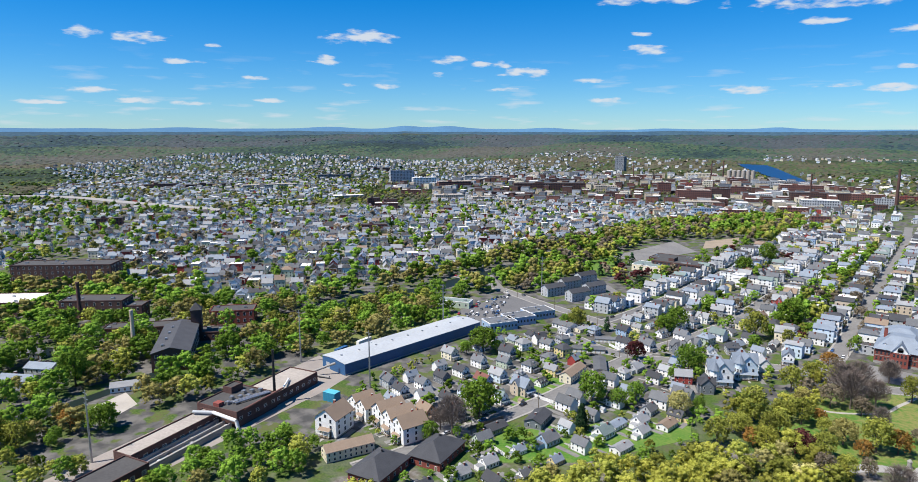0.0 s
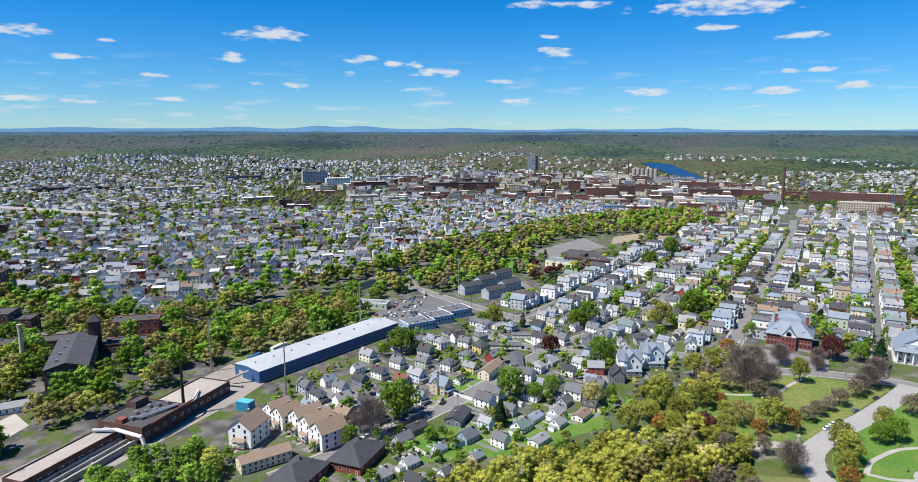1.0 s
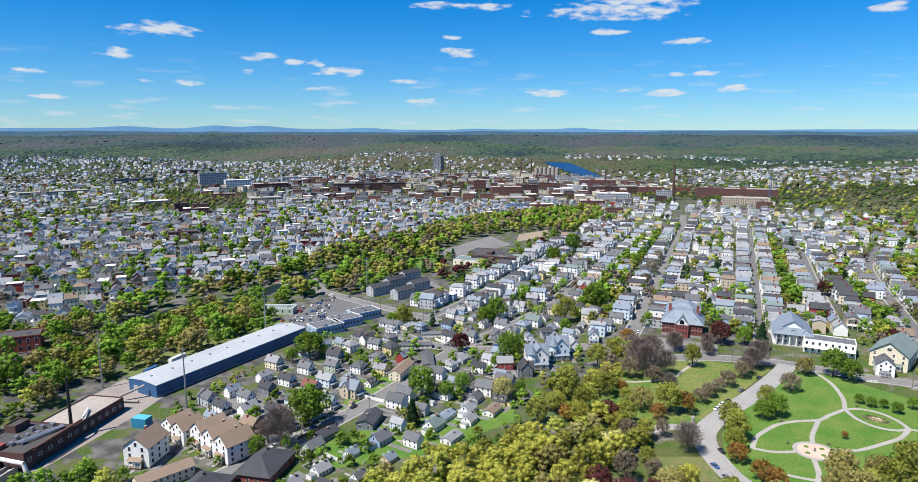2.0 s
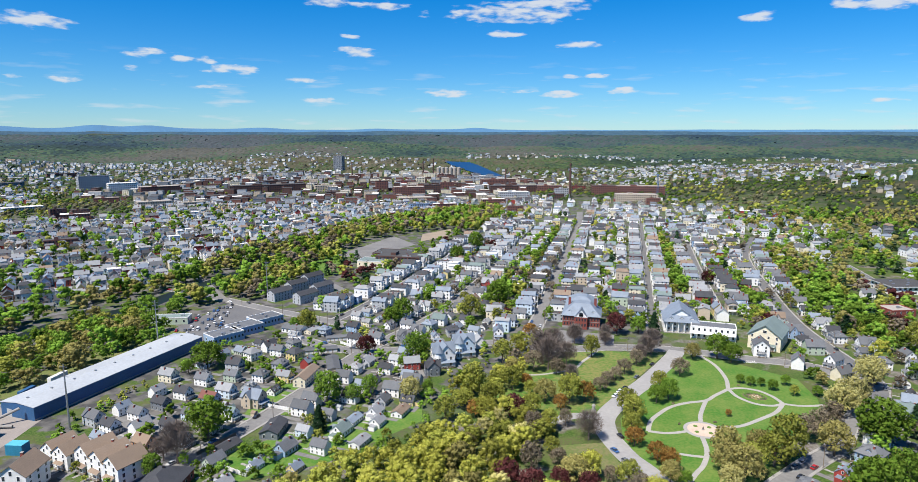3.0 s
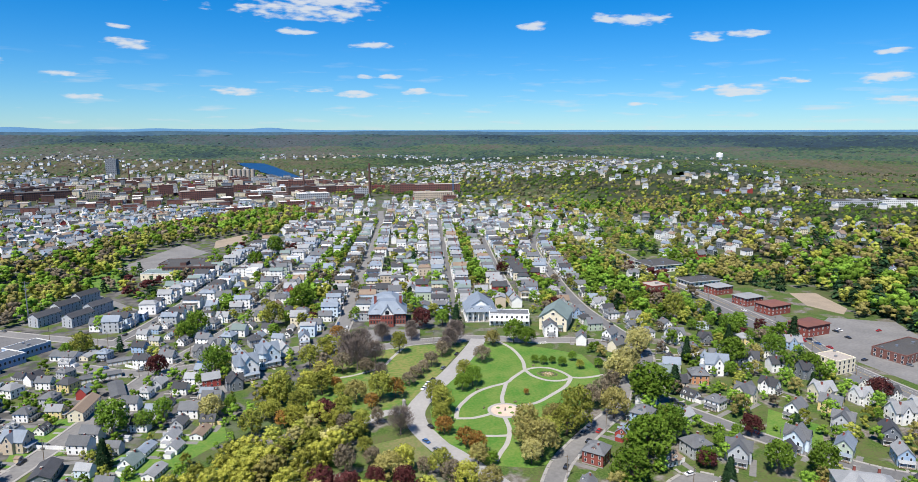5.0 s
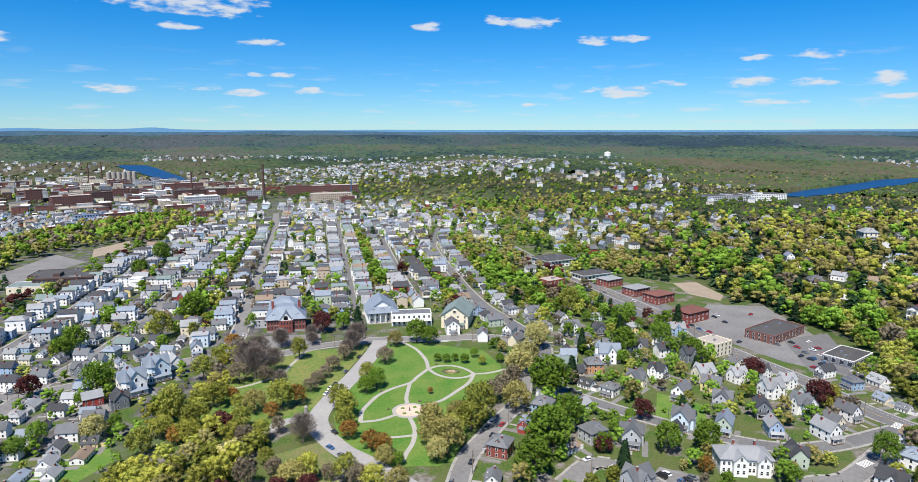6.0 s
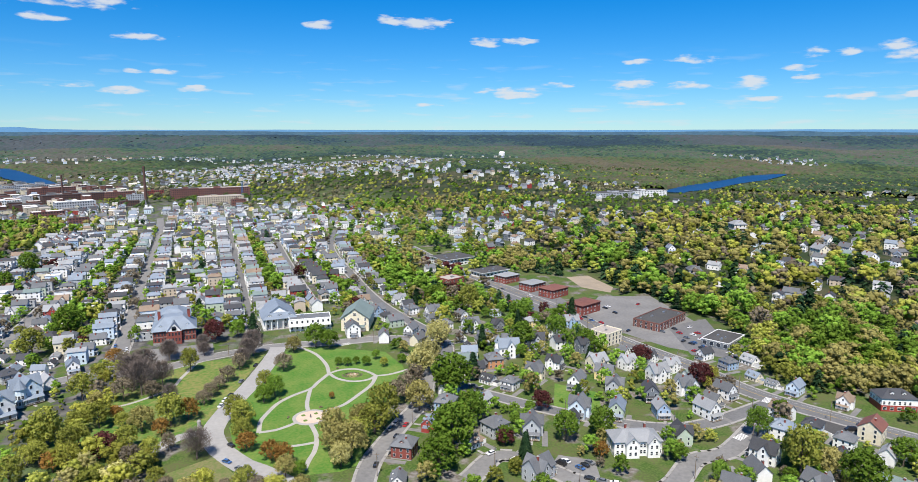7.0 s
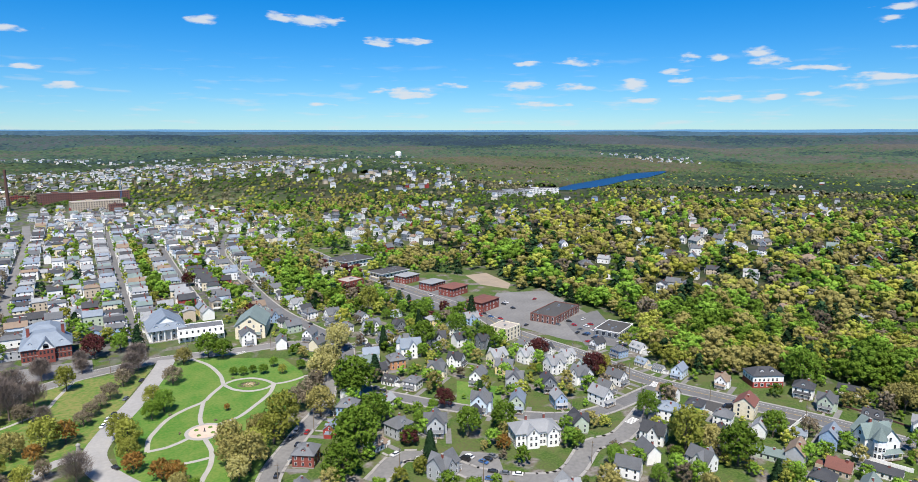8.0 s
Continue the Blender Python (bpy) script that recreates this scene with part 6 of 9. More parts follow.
def build_warehouse():
    """Long blue metal warehouse with a pale low-pitched roof."""
    x0, y0, x1, y1 = -282.4, 246.9, -270.8, 368.0
    length = math.hypot(x1 - x0, y1 - y0)
    turn = math.degrees(math.atan2(y1 - y0, x1 - x0)) - 90
    w, h = 23.5, 7.2
    root = thing("warehouse", "long blue metal warehouse with pale grey roof", "warehouse", pose(x0, y0, 0, 0, 0, turn))
    b, r = Shape(), Shape()
    b.box(-w, 0, 0, length, 0, h, BLUE_METAL)
    b.box(-0.02, 0.06, 0, length, 0, 1.0, CONCRETE)
    part("wall", b, root)
    r.gable_roof(-w, 0, 0, length, h, 1.1, 0.25, PALE_METAL, 0.25, BLUE_METAL)
    part("roof", r, root, "pale standing seam metal roof")
    for i in range(9):
        s = Shape()
        yy = 6 + i * (length - 12) / 8
        s.box(-w / 2 - 0.5, -w / 2 + 0.5, yy - 0.5, yy + 0.5, h + 0.9, h + 1.9, STEEL)
        part("roof_vent", s, root)
    s = Shape()
    s.box(-w + 4, -w + 7.5, -0.06, 0.02, 0, 4.2, PALE_METAL)
    part("loading_door", s, root)
    take_rect((x0 + x1) / 2 - w / 2, (y0 + y1) / 2, w + 4, length + 4, turn, 4)
    pipe = Shape()
    pipe.limb((x0 - 18, y0 - 14, 1.5), (x0 - 7, y0 - 1.5, 7), 0.7, 0.7, 10, CONCRETE)
    pipe.limb((x0 - 18, y0 - 14, 1.5), (x0 - 4, y0 - 9, 1.0), 0.7, 0.7, 10, CONCRETE)
    solid("conveyor_pipe", pipe, "sloping pale pipe beside the warehouse end", "pipe")
    bx, by = -261.5, 218.4
    s = Shape()
    s.box(-4, 4, -2.6, 2.6, 0, 5.0, surface("turquoise_metal", (0.03, 0.22, 0.36), None, 0.5, lines=0.5), surface("turquoise_top", (0.10, 0.42, 0.52), None, 0.5))
    solid("shipping_container", s, "stacked turquoise blue steel containers", "container", m=pose(bx, by, 0, 0, 0, 10))
    for (px, py), mat, n, lab in (((-315.3, 272.7), BLUE_METAL, 10.0, "blue"), ((-316.5, 294.6), TRIM, 13.0, "white")):
        t = thing("trailer", f"{lab} box trailer parked on the yard", "trailer", pose(px, py, 0, 0, 0, 5))
        s = Shape()
        s.box(-1.3, 1.3, -n / 2, n / 2, 1.1, 4.0, mat, bottom=True)
        part("body", s, t)
        for yy in (-n / 2 + 1.2, -n / 2 + 2.4):
            for xx in (-1.1, 1.1):
                c = Shape()
                c.limb((xx - 0.15, yy, 0.5), (xx + 0.15, yy, 0.5), 0.5, 0.5, 12, RUBBER)
                part("wheel", c, t)
        leg = Shape()
        leg.box(-0.9, 0.9, n / 2 - 2.6, n / 2 - 2.4, 0, 1.1, DARK_METAL)
        part("landing_leg", leg, t)


def build_factory():
    """Low brick and tar factory along the railway."""
    ax, ay, bx, by = -259.8, 112.8, -285.4, 229.3
    turn = math.degrees(math.atan2(by - ay, bx - ax)) - 90
    root = thing("factory", "low sooty brick factory with tar and gravel roofs", "factory", pose(ax, ay, 0, 0, 0, turn))
    n = math.hypot(bx - ax, by - ay)
    for i, (y0, y1, x0, x1, h, wall, roof) in enumerate(((-40, n * 0.04, -15, 0, 6, "dark_brick", TAR), (n * 0.04, n * 0.46, -23, -12, 6, "dark_brick", STONE_ROOF), (n * 0.46, n * 0.70, -27, 0, 8, "dark_brick", TAR),
                                             (n * 0.70, n * 1.0, -21, -1, 6.5, "dark_brick", STONE_ROOF), (n * 0.60, n * 0.67, -26, -20, 11, "dark_brick", TAR))):
        b = Shape()
        b.box(x0, x1, y0, y1, 0, h, WALLS[wall], roof)
        for u0, u1, v0, v1 in ((x0, x1, y0, y0 + 0.4), (x0, x1, y1 - 0.4, y1), (x0, x0 + 0.4, y0 + 0.4, y1 - 0.4), (x1 - 0.4, x1, y0 + 0.4, y1 - 0.4)):
            b.box(u0, u1, v0, v1, h, h + 0.6, WALLS[wall])
        part("wall", b, root)
        m = max(2, int((y1 - y0) / 5))
        for k in range(m):
            add_window(root, pose(x1, y0 + (y1 - y0) * (k + 0.5) / m, h * 0.55, 0, 0, 90), WIDE_WINDOW)
    # open settling troughs with whitish crust beside the gravel roof
    t = Shape()
    for x0 in (-11.8, -7.4, -3.0):
        t.box(x0, x0 + 0.7, n * 0.05, n * 0.45, 0, 3.2, CONCRETE)
    t.box(-11.1, -3.0, n * 0.05, n * 0.45, 0, 1.6, GRAVEL)
    part("trough", t, root, "open concrete trough with pale crust")
    g = random.Random(4)
    for k in range(22):
        s = Shape()
        u, v, q = g.uniform(-10.6, -3.6), n * g.uniform(0.06, 0.44), g.uniform(0.3, 1.1)
        s.box(-q, q, -q * 0.6, q * 0.6, 0, g.uniform(0.2, 0.7), g.choice((TRIM, CONCRETE, WOOD)))
        part("debris", s, root, m=pose(u, v, 1.6, 0, 0, g.uniform(0, 180)))
    p = Shape()
    p.limb((-22, n * 0.40, 7.4), (-12, n * 0.43, 7.6), 0.8, 0.8, 12, PALE_METAL)
    p.limb((-12, n * 0.43, 7.6), (2, n * 0.44, 5.5), 0.9, 0.9, 12, TRIM)
    p.limb((2, n * 0.44, 5.5), (3.5, n * 0.44, 0), 0.9, 0.9, 12, TRIM)
    part("pipe", p, root, "thick white lagged pipe")
    p = Shape()
    p.limb((0.8, n * 0.50, 8.6), (0.4, n * 0.74, 8.9), 0.55, 0.55, 10, WALLS["mill_brick"])
    p.limb((0.4, n * 0.74, 8.9), (-8, n * 0.86, 7.6), 0.55, 0.55, 10, TRIM)
    part("pipe", p, root, "rusty pink pipe along the roof edge")
    red = Shape()
    red.box(-17, -13, n * 0.47, n * 0.50, 8.0, 10.0, WALLS["brick"])
    part("plant_room", red, root, "brick plant room")
    for k in range(3):
        s = Shape()
        s.limb((-12 + k * 2, n * 0.52, 8.6 + k * 0.2), (-4 + k, n * 0.68, 9.0), 0.5, 0.5, 10, STEEL)
        part("roof_duct", s, root)
    for k in range(9):
        s = Shape()
        yy = n * (0.48 + 0.024 * k)
        s.box(-16 + (k % 3) * 3, -14 + (k % 3) * 3, yy, yy + 1.8, 8.0, 9.7, STEEL)
        part("roof_unit", s, root)
    for i in range(10):
        v = -30 + i * (n + 20) / 10
        take_rect(ax - v * math.sin(radians(turn)) - 9 * math.cos(radians(turn)), ay + v * math.cos(radians(turn)) - 9 * math.sin(radians(turn)), 24, 16, turn, 4)
    chimney_stack(*(-282.7, 196.7), 0.9, 30, DARK_METAL, "slim dark steel chimney on the factory")


def build_mills():
    block("mill", "long brick mill with rows of tall windows", "mill", *(-681.0, 245.2), 42, 74, 20, 17, WALLS["dark_brick"], TAR, 4, 18, 4, win=(1.6, 2.4))
    block("mill", "brick mill block with flat dark roof", "mill", *(-534.1, 210.8), 42, 38, 16, 13, WALLS["dark_brick"], TAR, 3, 8, 3, win=(1.6, 2.4))
    block("mill", "brick mill end with flat dark roof", "mill", *(-513.1, 227.4), 42, 18, 12, 9, WALLS["dark_brick"], TAR, 2, 4, 2, win=(1.6, 2.4))
    block("mill", "pale roofed factory shed", "mill", *(-606.4, 175.5), 42, 34, 26, 9, WALLS["dark_brick"], PALE_ROOF, 2, 7, 4)
    block("mill", "red brick mill with low dark roof", "mill", *(-437.3, 270.8), 48, 26, 14, 9, WALLS["brick"], TAR, 2, 7, 3, win=(1.6, 2.4))
    block("mill", "low dark roofed workshop", "mill", *(-410.6, 241.8), 48, 26, 12, 5, WALLS["dark_brick"], TAR, 1, 6, 2)
    ring = [(-375.0, 180.1), (-362.7, 189.8), (-423.3, 230.3), (-435.4, 218.9)]
    hx, hy = sum(p[0] for p in ring) / 4, sum(p[1] for p in ring) / 4
    root = thing("mill_hall", "large old mill with a broad dark slate roof", "mill", pose(hx, hy, 0, 0, 0, 55))
    b, r = Shape(), Shape()
    b.box(-11, 11, -33, 30, 0, 12, WALLS["dark_brick"])
    r.gable_roof(-11, 11, -33, 30, 12, 3.2, 0.5, ROOFS["dark"], 0.3, WALLS["dark_brick"])
    part("wall", b, root)
    part("roof", r, root)
    for z in (3, 6.5, 10):
        for k in range(12):
            for sx, turn in ((-11, -90), (11, 90)):
                add_window(root, pose(sx, -31 + k * 5.2, z, 0, 0, turn), WIDE_WINDOW)
        for k in range(4):
            add_window(root, pose(-8 + k * 5.3, -33, z), WIDE_WINDOW)
    for k in range(4):
        s = Shape()
        s.box(-6 + k * 0.4, -4.6 + k * 0.4, -26 + 13 * k, -24.4 + 13 * k, 12.8, 15.4, STEEL)
        part("roof_unit", s, root)
    t = Shape()
    t.box(6, 13, 26, 33, 0, 22, WALLS["dark_brick"])
    t.hip_roof(6, 13, 26, 33, 22, 5, 0.5, ROOFS["dark"])
    part("stair_tower", t, root)
    take_rect(hx, hy, 26, 68, 55, 4)
    block("mill", "long low mill wing with dark roof", "mill", *(-457.0, 213.8), 48, 46, 12, 6, WALLS["dark_brick"], TAR, 1, 10, 2)
    chimney_stack(*(-534.6, 198.0), 1.8, 30, WALLS["dark_brick"], "old round brick chimney")
    chimney_stack(*(-421.0, 186.3), 1.6, 30, WALLS["tan"], "pale tapering brick chimney")
    put_house("ranch", "grey", "grey", -468.9, 144.1, 30, 1.2)
    put_house("ranch", "grey", "slate", -432.7, 136.7, 30, 1.2)
    put_house("ranch", "grey", "slate", -417.6, 119.3, 30, 1.2)
    put_house("ranch", "pale_blue", "pale", -365.3, 155.1, 60)


def build_shops():
    block("office_building", "modern two-storey office with broad dark flat roof", "office", *(260.4, 659.9), 14, 30, 24, 6.2, WALLS["white"], TAR, 2, 8, 6, 0.25, win=(2.4, 1.6))
    block("office_building", "low office wing with dark flat roof", "office", *(273.8, 589.4), 14, 27, 15, 4.2, WALLS["white"], TAR, 1, 7, 4, 0.25, win=(2.4, 2.0))
    for (x, y), w, d, h in (((260.4, 659.9), 30, 24, 6.2), ((273.8, 589.4), 27, 15, 4.2)):
        w, d, h = w * 1.26 / 2 + 1.6, d * 1.26 / 2 + 1.6, h * 1.15 + 0.26
        s = Shape()
        s.box(-w, w, -d, d, h, h + 0.6, TRIM, TAR, True)
        for u, v in ((-0.4, 0.2), (0.1, -0.3), (0.5, 0.4)):
            s.box(u * w - 1.2, u * w + 1.2, v * d - 0.9, v * d + 0.9, h + 0.6, h + 1.8, STEEL)
        solid("roof_slab", s, "broad overhanging black flat roof with white edge", "roof", m=pose(x, y, 0, 0, 0, 14))
    for (x, y), w, d, h, roof, lab in (((276.6, 551.0), 20, 15, 7, "pale", "pale"), ((284.2, 512.8), 20, 15, 7, "pale", "pale"), ((290.9, 485.6), 22, 16, 7.5, "red", "red"), ((287.0, 430.8), 24, 16, 8, "red", "red")):
        w, d, h = w * 1.0, d * 1.0, h
        root = thing("brick_block", f"red brick office block with low {lab} hipped roof", "building", pose(x, y + 4, 0, 0, 0, 20), "brick blocks by the main road")
        b, r = Shape(), Shape()
        b.box(-w / 2, w / 2, -d / 2, d / 2, 0, h, WALLS["brick"])
        r.hip_roof(-w / 2, w / 2, -d / 2, d / 2, h, 1.8, 0.8, ROOFS[roof], 0.4)
        part("wall", b, root)
        part("roof", r, root)
        put_windows(root, w, d, 0.4, 2, 5, 4, 5, 3.3)
        take_rect(x, y + 4, w + 2, d + 2, 20, 4)
    block("brick_block", "flat roofed brick block with parapet", "building", *(219.7, 562.8), 20, 16, 14, 6.5, WALLS["brick"], STONE_ROOF, 2, 4, 3)
    block("store", "flat roofed brown brick store with dark roof", "store", *(323.2, 384.6), 24, 34, 17, 5.0, WALLS["mill_brick"], TAR, 2, 9, 5)
    block("store", "low modern store with black flat roof", "store", *(332.5, 329.1), 24, 22, 15, 4.2, WALLS["slate"], TAR, 1, 6, 4, 0.3, win=(2.6, 2.6))
    block("apartment_block", "pale three-storey flat roofed apartment block", "building", *(258.5, 362.7), 20, 13, 12, 7.6, WALLS["cream"], STONE_ROOF, 3, 4, 4, 0.4)
    # shop with red ground floor
    x, y = 336.9, 212.9
    root = thing("corner_shop", "white upper floor over a red shop front", "shop", pose(x, y, 0, 0, 0, -28))
    b, r = Shape(), Shape()
    b.box(-9, 9, -6, 6, 0, 3.4, WALLS["red"])
    b.box(-9, 9, -6, 6, 3.4, 7, WALLS["white"])
    r.hip_roof(-9, 9, -6, 6, 7, 3.6, 0.5, ROOFS["dark"], 0.1)
    part("wall", b, root)
    part("roof", r, root)
    put_windows(root, 18, 12, 3.2, 1, 7, 4, 7)
    for i in range(5):
        add_window(root, pose(-7.2 + 3.6 * i, -6, 1.7), WIDE_WINDOW)
    put_dormer(root, -3, -3.6, 8.4, WALLS["white"], ROOFS["dark"])
    put_dormer(root, 3, -3.6, 8.4, WALLS["white"], ROOFS["dark"])
    take_rect(x, y, 20, 14, -28, 4)
    # big white house with several gables
    x, y = 179.2, 226.4
    root = thing("manor_house", "big white house with many gables and brick chimneys", "house", pose(x, y, 0, 0, 0, -18))
    b, r = Shape(), Shape()
    b.box(-11, 11, -6, 6, 0, 7, WALLS["white"])
    b.box(-6, 0, -8, -6, 0, 7, WALLS["white"])
    b.box(4, 9.5, -8, -6, 0, 7, WALLS["white"])
    part("wall", b, root)
    r.hip_roof(-11, 11, -6, 6, 7, 3.6, 0.6, ROOFS["pale"], 0.1)
    part("roof", r, root)
    for cx, half in ((-3, 3), (6.75, 2.75)):
        g = Shape()
        g.gable_roof(cx - half, cx + half, -8, 1, 7, 3.0, 0.4, ROOFS["pale"], 0.2, WALLS["white"])
        part("gable", g, root)
        add_window(root, pose(cx, -8, 8.0), WINDOW)
        for z in (2.2, 5.2):
            for dx in (-1.2, 1.2):
                add_window(root, pose(cx + dx, -8, z), WINDOW)
    for z in (2.2, 5.2):
        for u in (-9.5, -7.4, 1.4, 3.0, 10.2):
            add_window(root, pose(u, -6, z), WINDOW)
        for v in (-4, 0, 4):
            add_window(root, pose(-11, v, z, 0, 0, -90), WINDOW)
            add_window(root, pose(11, v, z, 0, 0, 90), WINDOW)
    put_chimney(root, -4, 1, 12.5)
    put_chimney(root, 5, 1, 12.5)
    take_rect(x, y, 24, 18, -18, 4)
    put_house("vict", "white", "green", 306.9, 136.9, -20, 1.15)


def build_downtown():
    BRICKS, PALE = [WALLS["mill_brick"], WALLS["dark_brick"]], [WALLS["grey"], WALLS["tan"], WALLS["cream"], WALLS["white"]]
    set_blocks("mill_block", "old brick mill block with rows of windows", [
        (-1654, 834, 73, 83, 34, 14, "mill_brick", TAR),
        (-1578, 929, 70, 124, 34, 12, "dark_brick", TAR),
        (-1761, 1735, 55, 84, 34, 14, "mill_brick", TAR),
        (-1068, 1331, 49, 87, 34, 19, "mill_brick", STONE_ROOF),
        (-838, 1432, 40, 182, 34, 19, "dark_brick", TAR),
        (-870, 1219, 46, 82, 34, 11, "mill_brick", TAR),
        (-779, 1193, 43, 58, 28, 14, "mill_brick", PALE_ROOF),
        (-896, 868, 56, 24, 16, 22, "dark_brick", TAR),
        (-861, 878, 54, 26, 16, 21, "dark_brick", TAR),
        (-912, 1626, 39, 87, 34, 15, "dark_brick", TAR),
        (-567, 1509, 31, 30, 16, 28, "mill_brick", TAR),
        (-461, 1400, 28, 69, 33, 24, "mill_brick", STONE_ROOF),
        (-415, 1434, 26, 38, 18, 27, "dark_brick", TAR),
        (-421, 1594, 25, 35, 17, 20, "mill_brick", TAR),
    ])
    set_blocks("mill_block", "old brick mill block with rows of windows", [
        (-563, 1678, 29, 45, 22, 16, "brick", TAR),
        (-528, 1962, 25, 42, 20, 17, "mill_brick", PALE_ROOF),
        (-311, 1157, 25, 43, 20, 14, "mill_brick", PALE_ROOF),
        (-314, 1731, 20, 93, 34, 20, "mill_brick", STONE_ROOF),
        (-238, 1562, 19, 130, 34, 17, "dark_brick", TAR),
        (-238, 1262, 21, 47, 22, 15, "mill_brick", PALE_ROOF),
        (-174, 1129, 19, 27, 16, 16, "mill_brick", TAR),
        (-158, 1561, 16, 57, 27, 18, "mill_brick", STONE_ROOF),
        (-91, 1610, 13, 34, 16, 12, "brick", TAR),
        (-15, 1502, 11, 79, 34, 23, "mill_brick", TAR),
        (52, 1494, 8, 103, 34, 22, "mill_brick", STONE_ROOF),
        (73, 1335, 7, 27, 16, 15, "mill_brick", TAR),
    ])
    set_blocks("city_block", "pale office or works block in the town centre", [
        (-1428, 1012, 65, 141, 34, 13, "tan", STONE_ROOF),
        (-1580, 1359, 59, 105, 34, 15, "slate", TAR),
        (-1056, 947, 58, 65, 31, 12, "grey", PALE_ROOF),
        (-1281, 1355, 53, 68, 33, 39, "grey", TAR),
        (-1191, 1350, 51, 64, 31, 23, "white", PALE_ROOF),
        (-1173, 1602, 46, 113, 34, 16, "grey", STONE_ROOF),
        (-872, 1069, 49, 62, 30, 15, "tan", STONE_ROOF),
        (-795, 1083, 46, 43, 21, 14, "tan", STONE_ROOF),
        (-708, 1486, 35, 53, 25, 16, "tan", STONE_ROOF),
        (-529, 1712, 27, 23, 16, 22, "cream", PALE_ROOF),
        (-672, 2109, 28, 92, 34, 16, "cream", STONE_ROOF),
        (-408, 1283, 28, 71, 34, 13, "tan", STONE_ROOF),
        (-358, 1159, 27, 43, 21, 14, "blue", TAR),
        (-351, 1505, 23, 46, 22, 14, "white", PALE_ROOF),
    ])
    set_blocks("city_block", "pale office or works block in the town centre", [
        (-393, 1873, 22, 96, 34, 17, "grey", TAR),
        (-216, 1382, 19, 65, 31, 19, "grey", PALE_ROOF),
        (-116, 1446, 15, 35, 17, 21, "grey", TAR),
        (40, 1362, 8, 83, 34, 20, "tan", STONE_ROOF),
    ])
    far_blocks("city_block", "pale works and civic block", [
        (*(893.0, 1217.3), 0, 120, 40, 10), (*(958.1, 1211.9), 0, 70, 34, 11), (*(-484.8, 1013.5), 20, 50, 28, 7)], PALE)
    far_blocks("city_block", "brick block at the town's edge", [
        (*(-1063.8, 447.8), 60, 34, 16, 9), (*(-230.6, 669.9), 0, 40, 22, 8), (*(-861.1, 867.6), 45, 34, 22, 12), (*(-320.3, 1172.9), 10, 40, 20, 9), (*(-683.0, 662.7), 45, 30, 14, 9)], BRICKS)
    rows = []
    for k in range(170):
        a = rng.uniform(0, 1)
        x, y = -1000 + 860 * a + rng.uniform(-110, 150), 1135 + 380 * a + rng.uniform(-50, 780)
        if is_free(x, y, 8):
            rows.append((x, y, 38 - 30 * a + rng.choice((0, 90)), rng.uniform(14, 42), rng.uniform(12, 24), rng.uniform(5, 11)))
    far_blocks("city_block", "brick and concrete block in the mill district", rows[:85], BRICKS + PALE + BRICKS)
    tx, ty = -1225.8, 2720.7
    block("tower_block", "tall pale concrete apartment tower", "tower", tx * 0.8, ty * 0.8, 0, 27, 18, 52, WALLS["slate"], TAR, 9, 5, 3, win=(3.0, 3.4))
    for i in range(6):
        sx, sy = -635.8, 2282.4
        s = Shape()
        s.cone(0, 0, 6.5, 6.5, 0, 30, 14, STONE_ROOF)
        s.cone(0, 0, 6.7, 2.0, 30, 31.5, 14, CONCRETE)
        solid("silo", s, "grey concrete silo in a tight row", "silo", "silos", m=pose(sx * 0.9 + i * 12.6, sy * 0.9 + i * 4.8, 0))
    chimney_stack(*(-98.5, 1432.6), 3.2, 78, WALLS["dark_brick"], "tall dark red brick mill chimney")
    for px, py, h in ((-941.5, 2201.7, 55), (-722.4, 2374.8, 60), (-689.4, 2400.8, 60), (-332.9, 1970.9, 50)):
        chimney_stack(px * 0.85, py * 0.85, 2.4, h * 1.0, WALLS["dark_brick"], "slim distant factory chimney")
    # church with a steeple
    x, y = -90.3, 1313.2
    root = thing("church", "white church with a tapering steeple", "church", pose(x, y, 0) @ Matrix.Diagonal((0.7, 0.7, 0.7, 1)))
    b = Shape()
    b.box(-7, 7, -10, 14, 0, 11, WALLS["white"])
    part("wall", b, root)
    r = Shape()
    r.gable_roof(-7, 7, -10, 14, 11, 6, 0.5, ROOFS["grey"], 0.3, WALLS["white"])
    part("roof", r, root)
    t = Shape()
    t.box(-3, 3, -15, -9, 0, 20, WALLS["white"])
    t.cone(0, -12, 3.4, 0.0, 20, 34, 8, ROOFS["grey"], False)
    part("steeple", t, root)
    put_windows(root, 14, 24, 1, 2, 2, 5, 2, 4)
    # tower crane, blue
    x, y = 84.2, 1397.8
    root = thing("tower_crane", "slender blue tower crane", "crane", pose(x, y, 0))
    s = Shape()
    for dx in (-1.2, 1.2):
        for dy in (-1.2, 1.2):
            s.box(dx - 0.35, dx + 0.35, dy - 0.35, dy + 0.35, 0, 58, BLUE_METAL)
    for k in range(19):
        s.box(-1.5, 1.5, -1.6, -1.0, k * 3, k * 3 + 0.5, BLUE_METAL)
    part("mast", s, root)
    j = Shape()
    j.box(-1, 1, -8, 20, 57, 59, BLUE_METAL)
    part("jib", j, root)
    # white water tank on the wooded ridge
    az = math.atan2(*(958.7, 1974.3))
